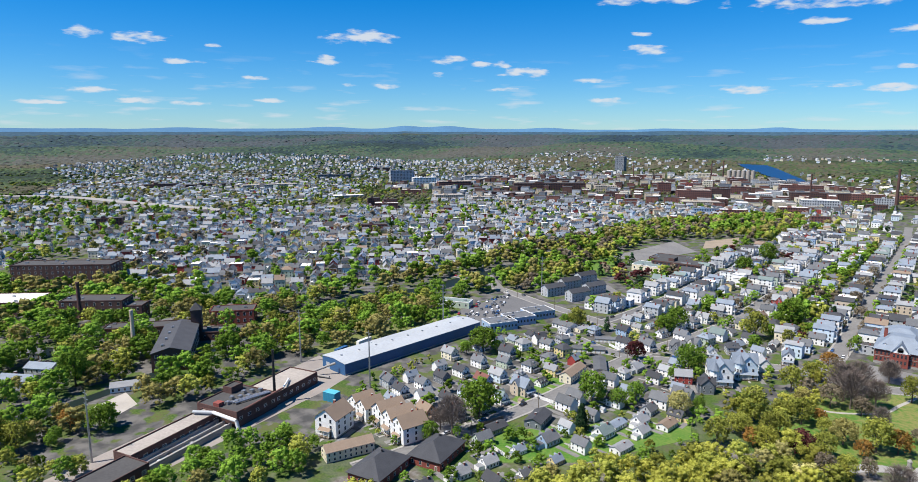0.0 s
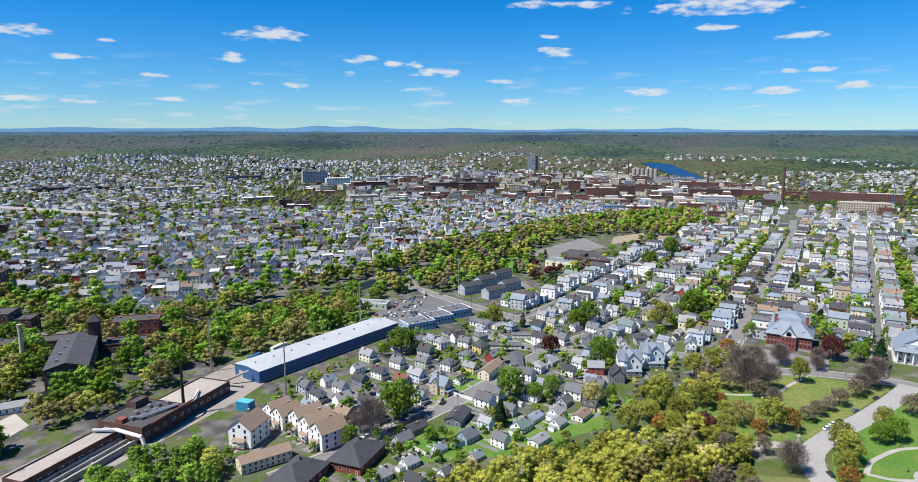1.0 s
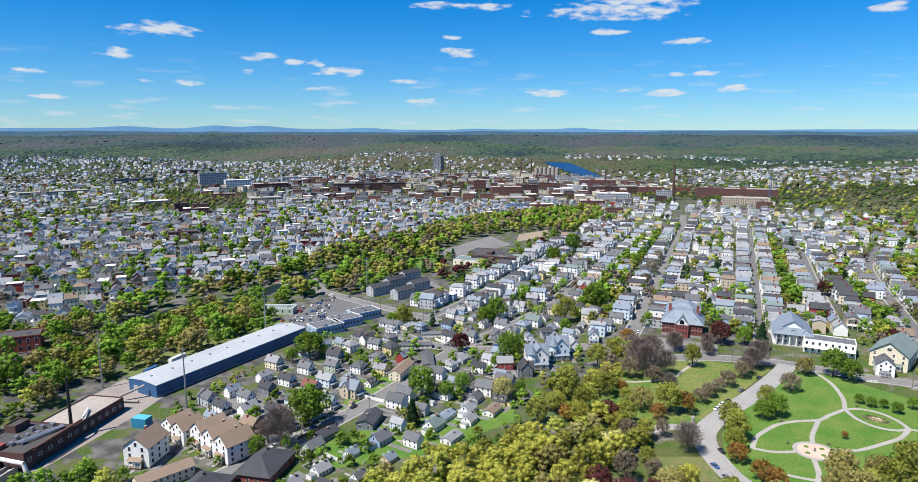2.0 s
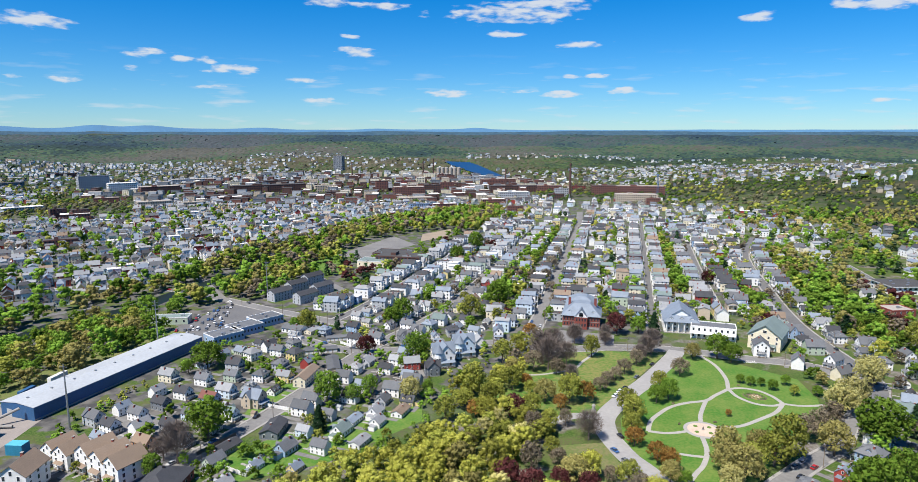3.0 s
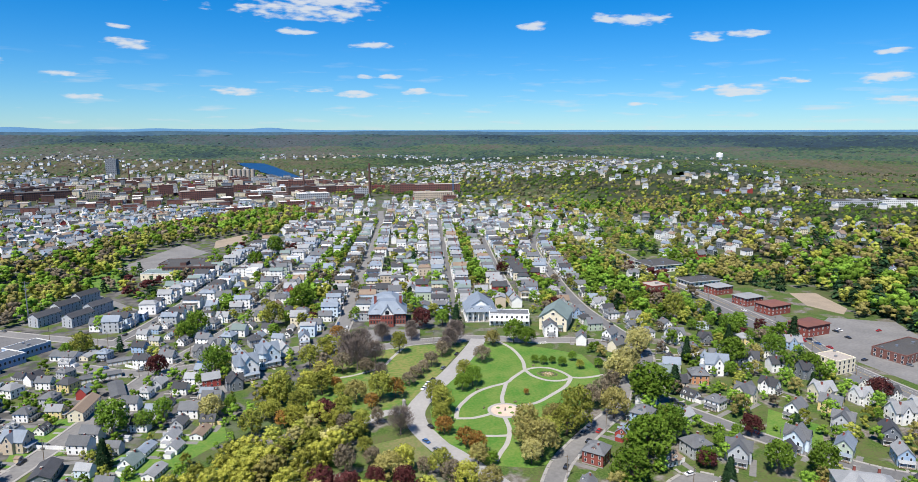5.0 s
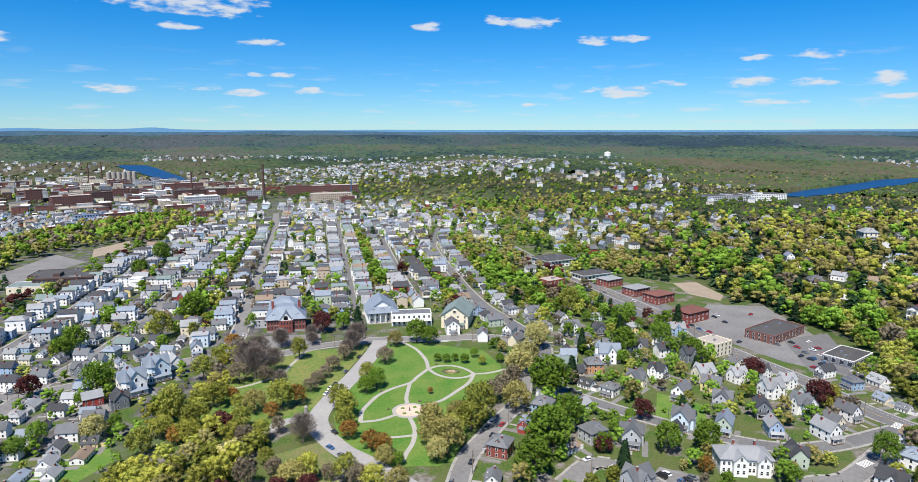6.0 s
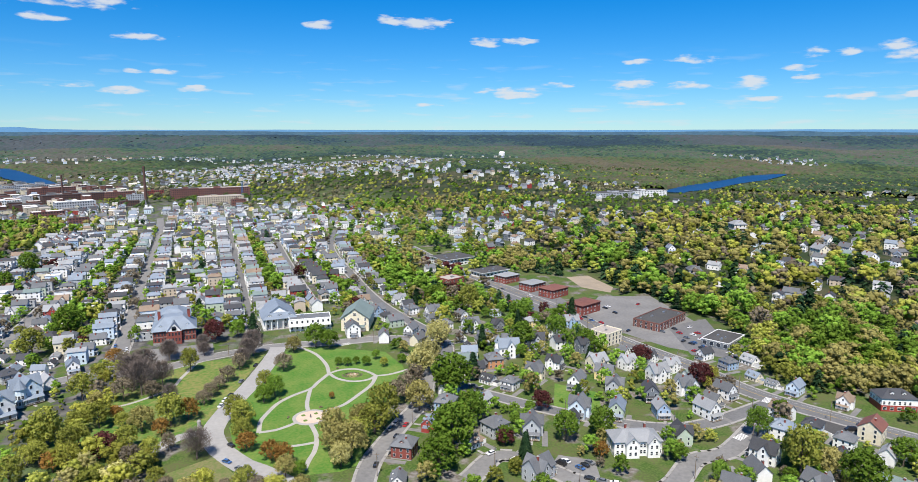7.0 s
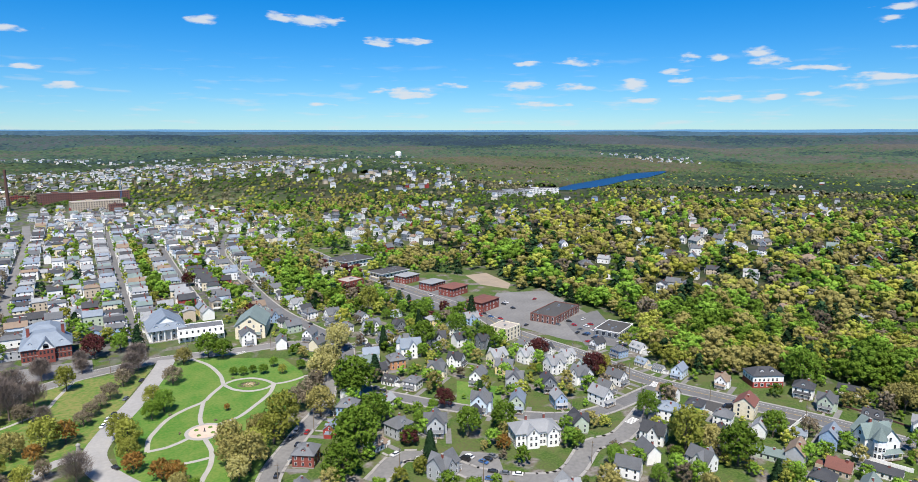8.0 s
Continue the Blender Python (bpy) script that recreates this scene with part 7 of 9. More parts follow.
    wx, wy = 3300 * math.sin(az), 3300 * math.cos(az)
    root = thing("water_tank", "round white water tank above the woods", "tank", pose(wx, wy, rolling(wx, wy)))
    s = Shape()
    s.cone(0, 0, 16, 16, 0, 22, 28, TRIM)
    part("shell", s, root)
    s = Shape()
    s.cone(0, 0, 16, 10, 22, 27, 28, TRIM)
    s.cone(0, 0, 10, 0.0, 27, 29, 28, TRIM, False)
    part("dome", s, root)


build_school()
build_hall()
build_warehouse()
build_factory()
build_mills()
build_shops()
build_downtown()
# long grey condominium rows by the river car park
for (x, y), turn, w in (((-283.8, 497.2), 70, 21), ((-284.9, 529.3), 70, 21), ((-284.6, 561.2), 70, 21), ((-258.3, 495.3), 70, 21), ((-258.1, 526.4), 70, 21)):
    root = thing("condominium", "slate grey three-storey condominium with dark roof", "building", pose(x, y, 0, 0, 0, turn), "condominiums by the river")
    b, r = Shape(), Shape()
    b.box(-w / 2, w / 2, -4.8, 4.8, 0, 7.6, WALLS["grey"])
    part("wall", b, root)
    r.gable_roof(-4.8, 4.8, -w / 2, w / 2, 7.6, 2.8, 0.4, ROOFS["dark"], 0.25, WALLS["grey"])
    part("roof", r, root, m=pose(0, 0, 0, 0, 0, 90))
    put_windows(root, w, 9.6, 0.0, 3, 6, 2, 6, 2.45)
    take_rect(x, y, w + 2, 14, turn, 4)
for (x, y), turn, w in (((-264.5, 384.0), 62, 18), ((-260.9, 404.1), 62, 18), ((-257.6, 427.1), 62, 18)):
    block("depot", "low blue grey workshop row by the car park", "building", x, y, turn, w, 12, 5.5, WALLS["blue"], ROOFS["grey"], 1, 8, 2, 0.3)
block("depot", "long low workshop with a dark green roof", "building", *(-329.7, 412.6), 20, 22, 9, 4.5, WALLS["green"], ROOFS["green"], 1, 5, 2, 0.3)
block("school_block", "low brick school with dark flat roofs", "building", *(-248.9, 702.8), 0, 36, 24, 6, WALLS["dark_brick"], TAR, 2, 10, 6, 0.4)
block("school_block", "low pale green roofed hall", "building", *(-252.6, 652.5), 0, 30, 18, 6, WALLS["cream"], ROOFS["green"], 1, 6, 4, 0.3)
# ---- trees ----
ICO = [(0, 0, 1), (0.894, 0, 0.447), (0.276, 0.851, 0.447), (-0.724, 0.526, 0.447), (-0.724, -0.526, 0.447), (0.276, -0.851, 0.447),
       (0.724, 0.526, -0.447), (-0.276, 0.851, -0.447), (-0.894, 0, -0.447), (-0.276, -0.851, -0.447), (0.724, -0.526, -0.447), (0, 0, -1)]
ICO_FACES = [(0, i, i % 5 + 1) for i in range(1, 6)] + [(i, i + 5, i % 5 + 1) for i in range(1, 6)] + [(i % 5 + 1, i + 5, i % 5 + 6) for i in range(1, 6)]


def oriented(tris, out):
    """Turns every leaf face outwards and adds its outward direction as a fourth row."""
    out = out / (np.linalg.norm(out, axis=1)[:, None] + 1e-9)
    n = np.cross(tris[:, 1] - tris[:, 0], tris[:, 2] - tris[:, 0])
    flip = (n * out).sum(1) < 0
    tris[flip] = tris[flip][:, ::-1]
    return np.concatenate([tris, out[:, None, :]], 1)


def lump_cores(g, lobes, fill=1.0):
    """Uneven solid lumps inside the foliage, open below."""
    tris = []
    base = np.array(ICO)
    for cx, cy, cz, r in lobes:
        v = base * r * fill * g.uniform(0.66, 0.88, (12, 1)) * np.array([1, 1, 0.85]) + np.array([cx, cy, cz])
        f = np.array(ICO_FACES)
        out = base[f].mean(1) + 0.35 * np.array([cx, cy, 0]) / (abs(cx) + abs(cy) + 1)
        tris.append(oriented(v[f], out))
    return np.concatenate(tris)


def leaf_cloud(g, lobes, per, size, lift=0.3):
    """Triangles scattered over lumps: arrays of shape (n, 3, 3)."""
    tris = []
    for cx, cy, cz, r in lobes:
        n = int(per * r * r)
        d = g.normal(size=(n, 3))
        d /= np.linalg.norm(d, axis=1)[:, None]
        rad = r * g.uniform(0.72, 1.06, n)[:, None]
        c = np.array([cx, cy, cz]) + d * rad * np.array([1, 1, 0.82])
        nrm = d * 1.2 + g.normal(size=(n, 3)) * 0.6 + np.array([0, 0, lift])
        nrm /= np.linalg.norm(nrm, axis=1)[:, None]
        u = np.cross(nrm, g.normal(size=(n, 3)))
        u /= np.linalg.norm(u, axis=1)[:, None] + 1e-9
        v = np.cross(nrm, u)
        s = size * g.uniform(0.6, 1.35, n)[:, None]
        out = d * 0.7 + nrm * 0.9 + 0.4 * np.array([cx, cy, 0]) / (abs(cx) + abs(cy) + 1)
        tris.append(oriented(np.stack([c - u * s * 0.6 - v * s * 0.4, c + u * s * 0.6 - v * s * 0.35, c + v * s * 0.75], 1), out))
    return np.concatenate(tris)


def crown_lobes(g, h, r, n, low=0.34, squash=1.0, big=0.42):
    """Lumps of foliage over a crown's surface; big is their usual size against the crown's radius."""
    out = []
    for i in range(n):
        t = (i + 0.5) / n
        a = i * 2.4 + g.uniform(-0.5, 0.5)
        z = h * (low + (1 - low - 0.12) * t)
        ring = r * (1.14 - big) * math.sqrt(max(0.05, 1 - ((t - 0.36) / 0.68) ** 2)) * g.uniform(0.75, 1.1)
        out.append((ring * math.cos(a), ring * math.sin(a), z * squash, r * big * g.uniform(0.8, 1.2)))
    out.append((0, 0, h * 0.62, r * 0.55))
    out.append((0, 0, h * 0.82, r * 0.42))
    return out


def mesh_of_tris(name, tris, mats, index=None):
    n = len(tris)
    me = bpy.data.meshes.new(name)
    me.vertices.add(n * 3)
    me.vertices.foreach_set("co", np.ascontiguousarray(tris[:, :3], np.float32).ravel())
    me.loops.add(n * 3)
    me.loops.foreach_set("vertex_index", np.arange(n * 3, dtype=np.int32))
    me.polygons.add(n)
    me.polygons.foreach_set("loop_start", np.arange(0, n * 3, 3, dtype=np.int32))
    for m in mats:
        me.materials.append(m)
    if index is not None:
        me.polygons.foreach_set("material_index", index.astype(np.int32))
    me.update(calc_edges=True)
    if tris.shape[1] == 4:
        me.polygons.foreach_set("use_smooth", np.ones(n, bool))
        me.normals_split_custom_set_from_vertices(np.repeat(tris[:, 3], 3, axis=0))
    return me


def fir_tris(g, h, r, n, size):
    t = g.uniform(0.02, 1, n) ** 0.8
    z = h * (0.10 + 0.9 * (1 - t))
    rad = r * t * g.uniform(0.5, 1.05, n)
    a = g.uniform(0, 2 * math.pi, n)
    c = np.stack([rad * np.cos(a), rad * np.sin(a), z], 1)
    o = np.stack([np.cos(a), np.sin(a), -0.45 + 0 * a], 1)
    side = np.stack([-np.sin(a), np.cos(a), 0 * a], 1)
    s = size * g.uniform(0.6, 1.3, n)[:, None]
    return oriented(np.stack([c - side * s * 0.5, c + side * s * 0.5, c + o * s * 1.1], 1), o + np.array([0, 0, 0.9]) + g.normal(size=(n, 3)) * 0.3)


def twig_tris(g, h, r, n):
    """Bare crown: long thin twigs that fan out."""
    a, t = g.uniform(0, 2 * math.pi, n), g.uniform(0, 1, n)
    z = h * (0.30 + 0.6 * t)
    rad = r * np.sqrt(np.clip(1 - ((t - 0.38) / 0.66) ** 2, 0.04, 1)) * g.uniform(0.2, 0.95, n)
    c = np.stack([rad * np.cos(a), rad * np.sin(a), z], 1)
    o = np.stack([np.cos(a) * 0.8, np.sin(a) * 0.8, 0.9 + 0 * a], 1) + g.normal(size=(n, 3)) * 0.35
    o /= np.linalg.norm(o, axis=1)[:, None]
    side = np.cross(o, g.normal(size=(n, 3)))
    side /= np.linalg.norm(side, axis=1)[:, None]
    ln = g.uniform(1.0, 2.2, n)[:, None]
    return np.stack([c - side * 0.07, c + side * 0.07, c + o * ln], 1)


def trunk_shape(g, h, r, limbs, mat):
    s = Shape()
    s.cone(0, 0, h * 0.030, h * 0.018, 0, h * 0.42, 8, mat)
    for i in range(limbs):
        a = 2 * math.pi * i / limbs + g.uniform(-0.3, 0.3)
        z0, z1, q = h * g.uniform(0.22, 0.42), h * g.uniform(0.55, 0.82), r * g.uniform(0.4, 0.75)
        mid = (q * 0.5 * math.cos(a), q * 0.5 * math.sin(a), (z0 * 0.45 + z1 * 0.55))
        s.limb((0, 0, z0), mid, h * 0.014, h * 0.009, 6, mat)
        s.limb(mid, (q * math.cos(a), q * math.sin(a), z1), h * 0.009, h * 0.003, 5, mat)
    s.limb((0, 0, h * 0.42), (0.3, 0.2, h * 0.85), h * 0.018, h * 0.004, 6, mat)
    return s


SPECIES = {  # height, radius, words
    "green": (13, 5.4, "leafy bright green maple tree"), "deep": (12, 5.0, "dense dark green tree"), "yellow": (14, 5.8, "tall tree in yellow-green spring bud"),
    "olive": (12, 4.8, "olive green budding tree"), "rust": (9, 3.8, "young tree with rust orange spring leaves"), "brown": (12, 5.0, "nearly bare brown tree in early spring"),
    "tan": (13, 5.6, "broad tree in tan and olive spring bud"),
    "far": (13, 5.4, "dark green spring woodland tree"), "far_brown": (13, 5.4, "brown budding woodland tree"),
    "purple": (11, 5.2, "dark purple copper beech tree"), "fir": (14, 3.2, "tall dark green conifer tree"), "pale": (11, 5.4, "broad tree in pale yellow blossom"), "bare": (13, 5.6, "bare grey tree with fine spreading twigs"),
}
TREE_PROTO, TREES = {}, [0]


def make_tree(sp, variant):
    g = np.random.default_rng(abs(hash_of(sp)) + variant)
    h, r, words = SPECIES[sp]
    root = thing("tree", words, "tree", group="trees")
    if sp == "fir":
        t = Shape()
        t.cone(0, 0, 0.32, 0.05, 0, h * 0.9, 7, BARK)
        part("trunk", t, root)
        part("crown", mesh_of_tris("crown", fir_tris(g, h, r, 1100, 1.0), [LEAVES["fir"]]), root)
    elif sp == "bare":
        part("trunk", trunk_shape(g, h, r, 11, TWIGS), root)
        part("crown", mesh_of_tris("crown", twig_tris(g, h, r, 2600), [TWIGS]), root)
    else:
        part("trunk", trunk_shape(g, h, r, 6, BARK), root)
        per = 15 if sp in ("brown", "rust") else 19
        tris = leaf_cloud(g, crown_lobes(g, h, r, 44, big=0.27), per * 1.12, 0.54)
        part("crown", mesh_of_tris("crown", tris, [LEAVES[sp]]), root)
    return root


def hash_of(word):
    return sum(ord(c) * (i + 7) for i, c in enumerate(word))


def put_tree(sp, x, y, k=1.0, z=0.0):
    v = TREES[0] % 3
    TREES[0] += 1
    m = pose(x, y, z, 0, 0, rng.uniform(0, 360)) @ Matrix.Diagonal((k, k, k * rng.uniform(0.9, 1.15), 1))
    if (sp, v) in TREE_PROTO:
        copy_thing(TREE_PROTO[sp, v], m)
    else:
        TREE_PROTO[sp, v] = make_tree(sp, v)
        TREE_PROTO[sp, v].matrix_basis = m
    take(x, y, 2, 5)


# trees that stand alone in the park and gardens: kind, size, x, y
PARK_TREES = [
    ("olive", 0.95, 13.0, 316.1), ("olive", 0.95, 10.2, 328), ("rust", 0.95, 13.2, 292.8), ("rust", 0.95, 22.7, 279.1), ("rust", 0.9, 27.5, 273), ("olive", 0.8, 12.0, 304), ("deep", 0.75, 25.9, 346), ("green", 0.75, 32.5, 352),
    ("olive", 0.8, 28.5, 362), ("olive", 0.7, -11.2, 410.8), ("tan", 0.7, 52.4, 422.3), ("brown", 0.85, 41.9, 391), ("brown", 0.7, 16.7, 402.0), ("bare", 0.85, 23.1, 418.9), ("brown", 0.7, 9.3, 384.8), ("brown", 0.65, 4.3, 374.3),
    ("brown", 0.65, -0.2, 364.4), ("brown", 0.65, -4.3, 355.0), ("bare", 0.95, -8.0, 293.6), ("rust", 0.3, 61.1, 336.7), ("rust", 0.95, -11.8, 337.5), ("olive", 0.9, -20, 334),
]
PARK_TREES_TOO = [
    ("green", 0.36, 75.3, 386.6), ("green", 0.36, 80.2, 383.7), ("deep", 0.36, 86.0, 384.7), ("green", 0.4, 91.1, 379.4), ("olive", 0.4, 101.4, 374.3), ("green", 0.36, 99.9, 388.8), ("deep", 0.9, 76, 421), ("green", 0.8, 113.5, 376.0),
    ("green", 0.5, 30.9, 266.3), ("deep", 0.9, 68, 427), ("pale", 1.2, 126, 362), ("pale", 1.1, 118, 352), ("brown", 1.0, 110, 338), ("deep", 1.1, 123.6, 319.8), ("brown", 0.95, 92.5, 317), ("tan", 1.1, 101, 304),
    ("olive", 1.05, 72.4, 287.5), ("olive", 1.05, 78, 291), ("tan", 0.9, 67.8, 295), ("tan", 0.9, 51.5, 276), ("tan", 0.85, 52.5, 288.0), ("pale", 0.75, 50.5, 261.8), ("olive", 0.9, 61.2, 277.5), ("tan", 0.85, 56.4, 267.4),
    ("brown", 1.0, 101.5, 328.8), ("green", 1.0, 124.5, 338), ("deep", 1.25, 88.2, 240), ("deep", 1.2, 101.0, 256.4), ("green", 1.15, 93, 249.8), ("deep", 1.1, 104.6, 271),
]
EAST_TREES = [
    ("green", 1.1, 118.5, 275.4), ("deep", 1.1, 124.7, 317.2), ("green", 1.0, 123.6, 332.2), ("pale", 1.1, 145.0, 395.0), ("fir", 1.0, 145.0, 334.6),
    ("green", 1.0, 187.3, 356.0), ("deep", 1.0, 196.2, 370.9), ("green", 0.8, 154.7, 281.2), ("purple", 0.7, 161.8, 281.2), ("fir", 0.8, 126.8, 233.7), ("green", 1.0, 191.6, 210.1),
    ("green", 1.1, 193.4, 187.4), ("green", 0.8, 243.4, 215.0), ("green", 0.7, 268.0, 221.1), ("purple", 1.0, 262.4, 274.3), ("purple", 0.9, 254.2, 318.0), ("green", 0.8, 233.6, 291.8), ("olive", 1.0, 230.3, 180.2), ("deep", 1.0, 241.6, 161.0),
]
EAST_TREES_TOO = [
    ("green", 1.1, 204.5, 447.1), ("green", 1.1, 217.9, 448.5), ("green", 1.1, 223.9, 429.7), ("green", 1.1, 230.3, 413.2), ("green", 1.0, 236.1, 401.0), ("green", 1.0, 231.1, 384.1), ("fir", 0.85, 257.4, 405.7), ("olive", 1.0, 199.3, 469.7),
    ("deep", 0.8, 236.3, 353.6), ("olive", 0.8, 372.6, 396.1), ("green", 0.7, 310.7, 122.1), ("deep", 0.7, 280.6, 169.7), ("brown", 0.6, 295.2, 160.9), ("pale", 0.5, 242.9, 175.7), ("fir", 0.6, 179.9, 274.5), ("deep", 0.6, 172.8, 242.4),
    ("green", 0.6, 133.3, 266.4), ("purple", 0.5, 126.4, 253.0), ("deep", 0.6, 154.7, 246.2), ("green", 0.7, 215.3, 174.1), ("rust", 0.6, 160.9, 225.5), ("green", 0.8, 162.1, 571.3), ("green", 0.9, 178.1, 537.0), ("deep", 0.9, 184.4, 510.3),
]
MEADOW_TREES = [
    ("bare", 1.15, -36.3, 381.5), ("bare", 1.1, -41, 391), ("brown", 1.0, -30.5, 375), ("brown", 0.9, -45, 377), ("bare", 1.0, -36, 403), ("bare", 0.9, -26, 391), ("bare", 0.6, -23.8, 435.5), ("bare", 0.55, -3.1, 437.2),
    ("bare", 0.7, 19.1, 409.1), ("bare", 0.7, 26.9, 425.8), ("olive", 0.95, -73.6, 332.6), ("olive", 0.85, -52.9, 345.0), ("olive", 0.7, -62.7, 342.6), ("rust", 0.9, -56.2, 444.2), ("olive", 0.9, -66.0, 386.5),
    ("olive", 0.8, -60.5, 412.5), ("brown", 0.8, -48.9, 427.9), ("rust", 0.7, -23.9, 324.0), ("olive", 0.8, -37.9, 313.5), ("purple", 0.95, -46.4, 309.0), ("bare", 0.6, -20.9, 360.6), ("tan", 0.7, -33, 333), ("rust", 0.6, -46, 352), ("tan", 0.8, -56, 366), ("olive", 0.6, -42, 340),
]
WEST_TREES = [
    ("green", 1.0, -247.7, 321.7), ("deep", 1.1, -243.3, 334.0), ("green", 1.1, -236.2, 339.6), ("green", 1.2, -227.3, 417.1), ("olive", 0.9, -218.9, 420.0), ("bare", 0.7, -184.0, 227.5), ("bare", 0.65, -191.8, 228.0), ("deep", 1.2, -185.4, 251.3),
    ("green", 1.4, -134.3, 307.2), ("green", 1.3, -128.5, 316.6), ("green", 1.1, -147.1, 301.8), ("fir", 0.6, -136.6, 270.4), ("green", 1.0, -124.3, 362.2), ("green", 1.1, -120.7, 376.9), ("green", 1.0, -118.6, 397.5), ("green", 0.9, -98.2, 326.4),
    ("purple", 0.7, -156.2, 381.3), ("pale", 0.5, -105.1, 318.2), ("deep", 1.0, -161.8, 447.0), ("deep", 1.0, -157.6, 459.2), ("green", 1.0, -225.3, 499.9), ("deep", 0.9, -217.5, 531.0), ("olive", 1.0, -106.3, 473.7), ("deep", 1.0, -92.8, 519.6),
]
WEST_TREES_TOO = [
    ("deep", 0.9, -94.2, 558.2), ("brown", 1.0, -64.3, 627.0), ("brown", 1.0, -63.8, 679.1), ("brown", 0.9, -63.2, 739.5), ("brown", 0.9, -54.5, 579.2), ("green", 0.7, -43.9, 709.0), ("fir", 0.8, -68.9, 548.0), ("deep", 1.0, -170.5, 688.4),
    ("deep", 0.9, -166.5, 767.8), ("purple", 1.1, 4.4, 465.3), ("green", 0.8, 19.9, 468.4), ("fir", 0.8, 30.2, 462.6), ("bare", 0.6, -24.4, 444.0), ("bare", 0.6, -3.4, 444.2), ("green", 0.7, -11.7, 689.7), ("green", 0.9, 45.4, 632.9),
    ("green", 0.9, 58.3, 646.4), ("purple", 0.9, 89.7, 646.7), ("deep", 1.0, -391.7, 145.3), ("green", 1.2, -392.3, 139.2), ("green", 1.0, -349.4, 162.4), ("deep", 1.0, -346.2, 238.2), ("green", 0.6, -187.2, 215.0), ("rust", 0.8, -334.5, 114.1),
]
for group in (PARK_TREES, PARK_TREES_TOO, EAST_TREES, EAST_TREES_TOO, MEADOW_TREES, WEST_TREES, WEST_TREES_TOO):
    for sp, k, x, y in group:
        put_tree(sp, x, y, k * (1.25 if group in (MEADOW_TREES, PARK_TREES) else 1.35))

# woods: everything past the nearest trees is one mass
FOREST = {(sp, n): [] for sp in SPECIES if sp != "bare" for n in range(3)}
WOOD_LIB = {}


def wood_piece(sp, level):
    if (sp, level) not in WOOD_LIB:
        g = np.random.default_rng(hash_of(sp) + level * 31)
        h, r, _ = SPECIES[sp]
        n, per, size = ((18, 5.4, 0.68), (6, 1.7, 1.2), (2, 0.5, 2.2), (28, 9.5, 0.54), (0, 0.35, 2.4))[level]
        out = []
        for v in range(4):
            if sp == "fir":
                out.append(fir_tris(g, h, r, (180, 70, 30, 420, 24)[level], (2.0, 2.8, 4.0, 1.5, 4.4)[level]))
            else:
                lobes = crown_lobes(g, h, r, n, 0.25, 1.0, (0.32, 0.42, 0.55, 0.29, 0.6)[level])
                if level == 4:
                    lobes = [(0, 0, h * 0.55, r * 0.8), (r * 0.3, r * 0.2, h * 0.72, r * 0.5)]
                cloud = leaf_cloud(g, lobes, per, size, 0.3)
                out.append(np.concatenate([cloud, lump_cores(g, lobes, 0.8 if level in (0, 3) else 1.0)]))
        WOOD_LIB[sp, level] = out
    return WOOD_LIB[sp, level]


def wood_tree(sp, x, y, k, level, z=0.0):
    t = rng.choice(wood_piece(sp, level))
    a = rng.uniform(0, 2 * math.pi)
    c, s = math.cos(a), math.sin(a)
    kz = k * rng.uniform(0.85, 1.15) * (0.9 if k > 1.0 else 1.0)
    q = np.empty_like(t)
    q[..., 0] = (t[..., 0] * c - t[..., 1] * s) * k + x
    q[..., 1] = (t[..., 0] * s + t[..., 1] * c) * k + y
    q[..., 2] = t[..., 2] * kz + z
    q[:, 3, 0], q[:, 3, 1], q[:, 3, 2] = t[:, 3, 0] * c - t[:, 3, 1] * s, t[:, 3, 0] * s + t[:, 3, 1] * c, t[:, 3, 2]
    FOREST[sp, rng.choice((0, 1, 1, 2, 2))].append(q)


def mixture(x, y, base):
    """Kinds of tree stand together in patches."""
    n = noise.noise((x / 60, y / 60, 2.2)) * 1.25 + rng.uniform(-0.32, 0.32)
    pool = base
    return pool[max(0, min(len(pool) - 1, int((n + 0.8) / 1.6 * len(pool))))]


GREENWOOD = ["deep", "green", "deep", "green", "fir", "olive", "tan", "green", "tan", "olive", "tan", "tan"]
EASTWOOD = ["deep", "green", "tan", "green", "fir", "olive", "green", "tan", "brown", "olive", "yellow", "tan", "tan"]
SCRUB = ["green", "olive", "green", "green", "tan", "green", "deep", "olive", "green", "tan"]
BUDDING = ["olive", "olive", "yellow", "yellow", "tan", "olive", "yellow", "pale", "yellow"]
TOWN = ["green", "green", "deep", "olive", "fir", "green", "brown", "purple", "yellow"]


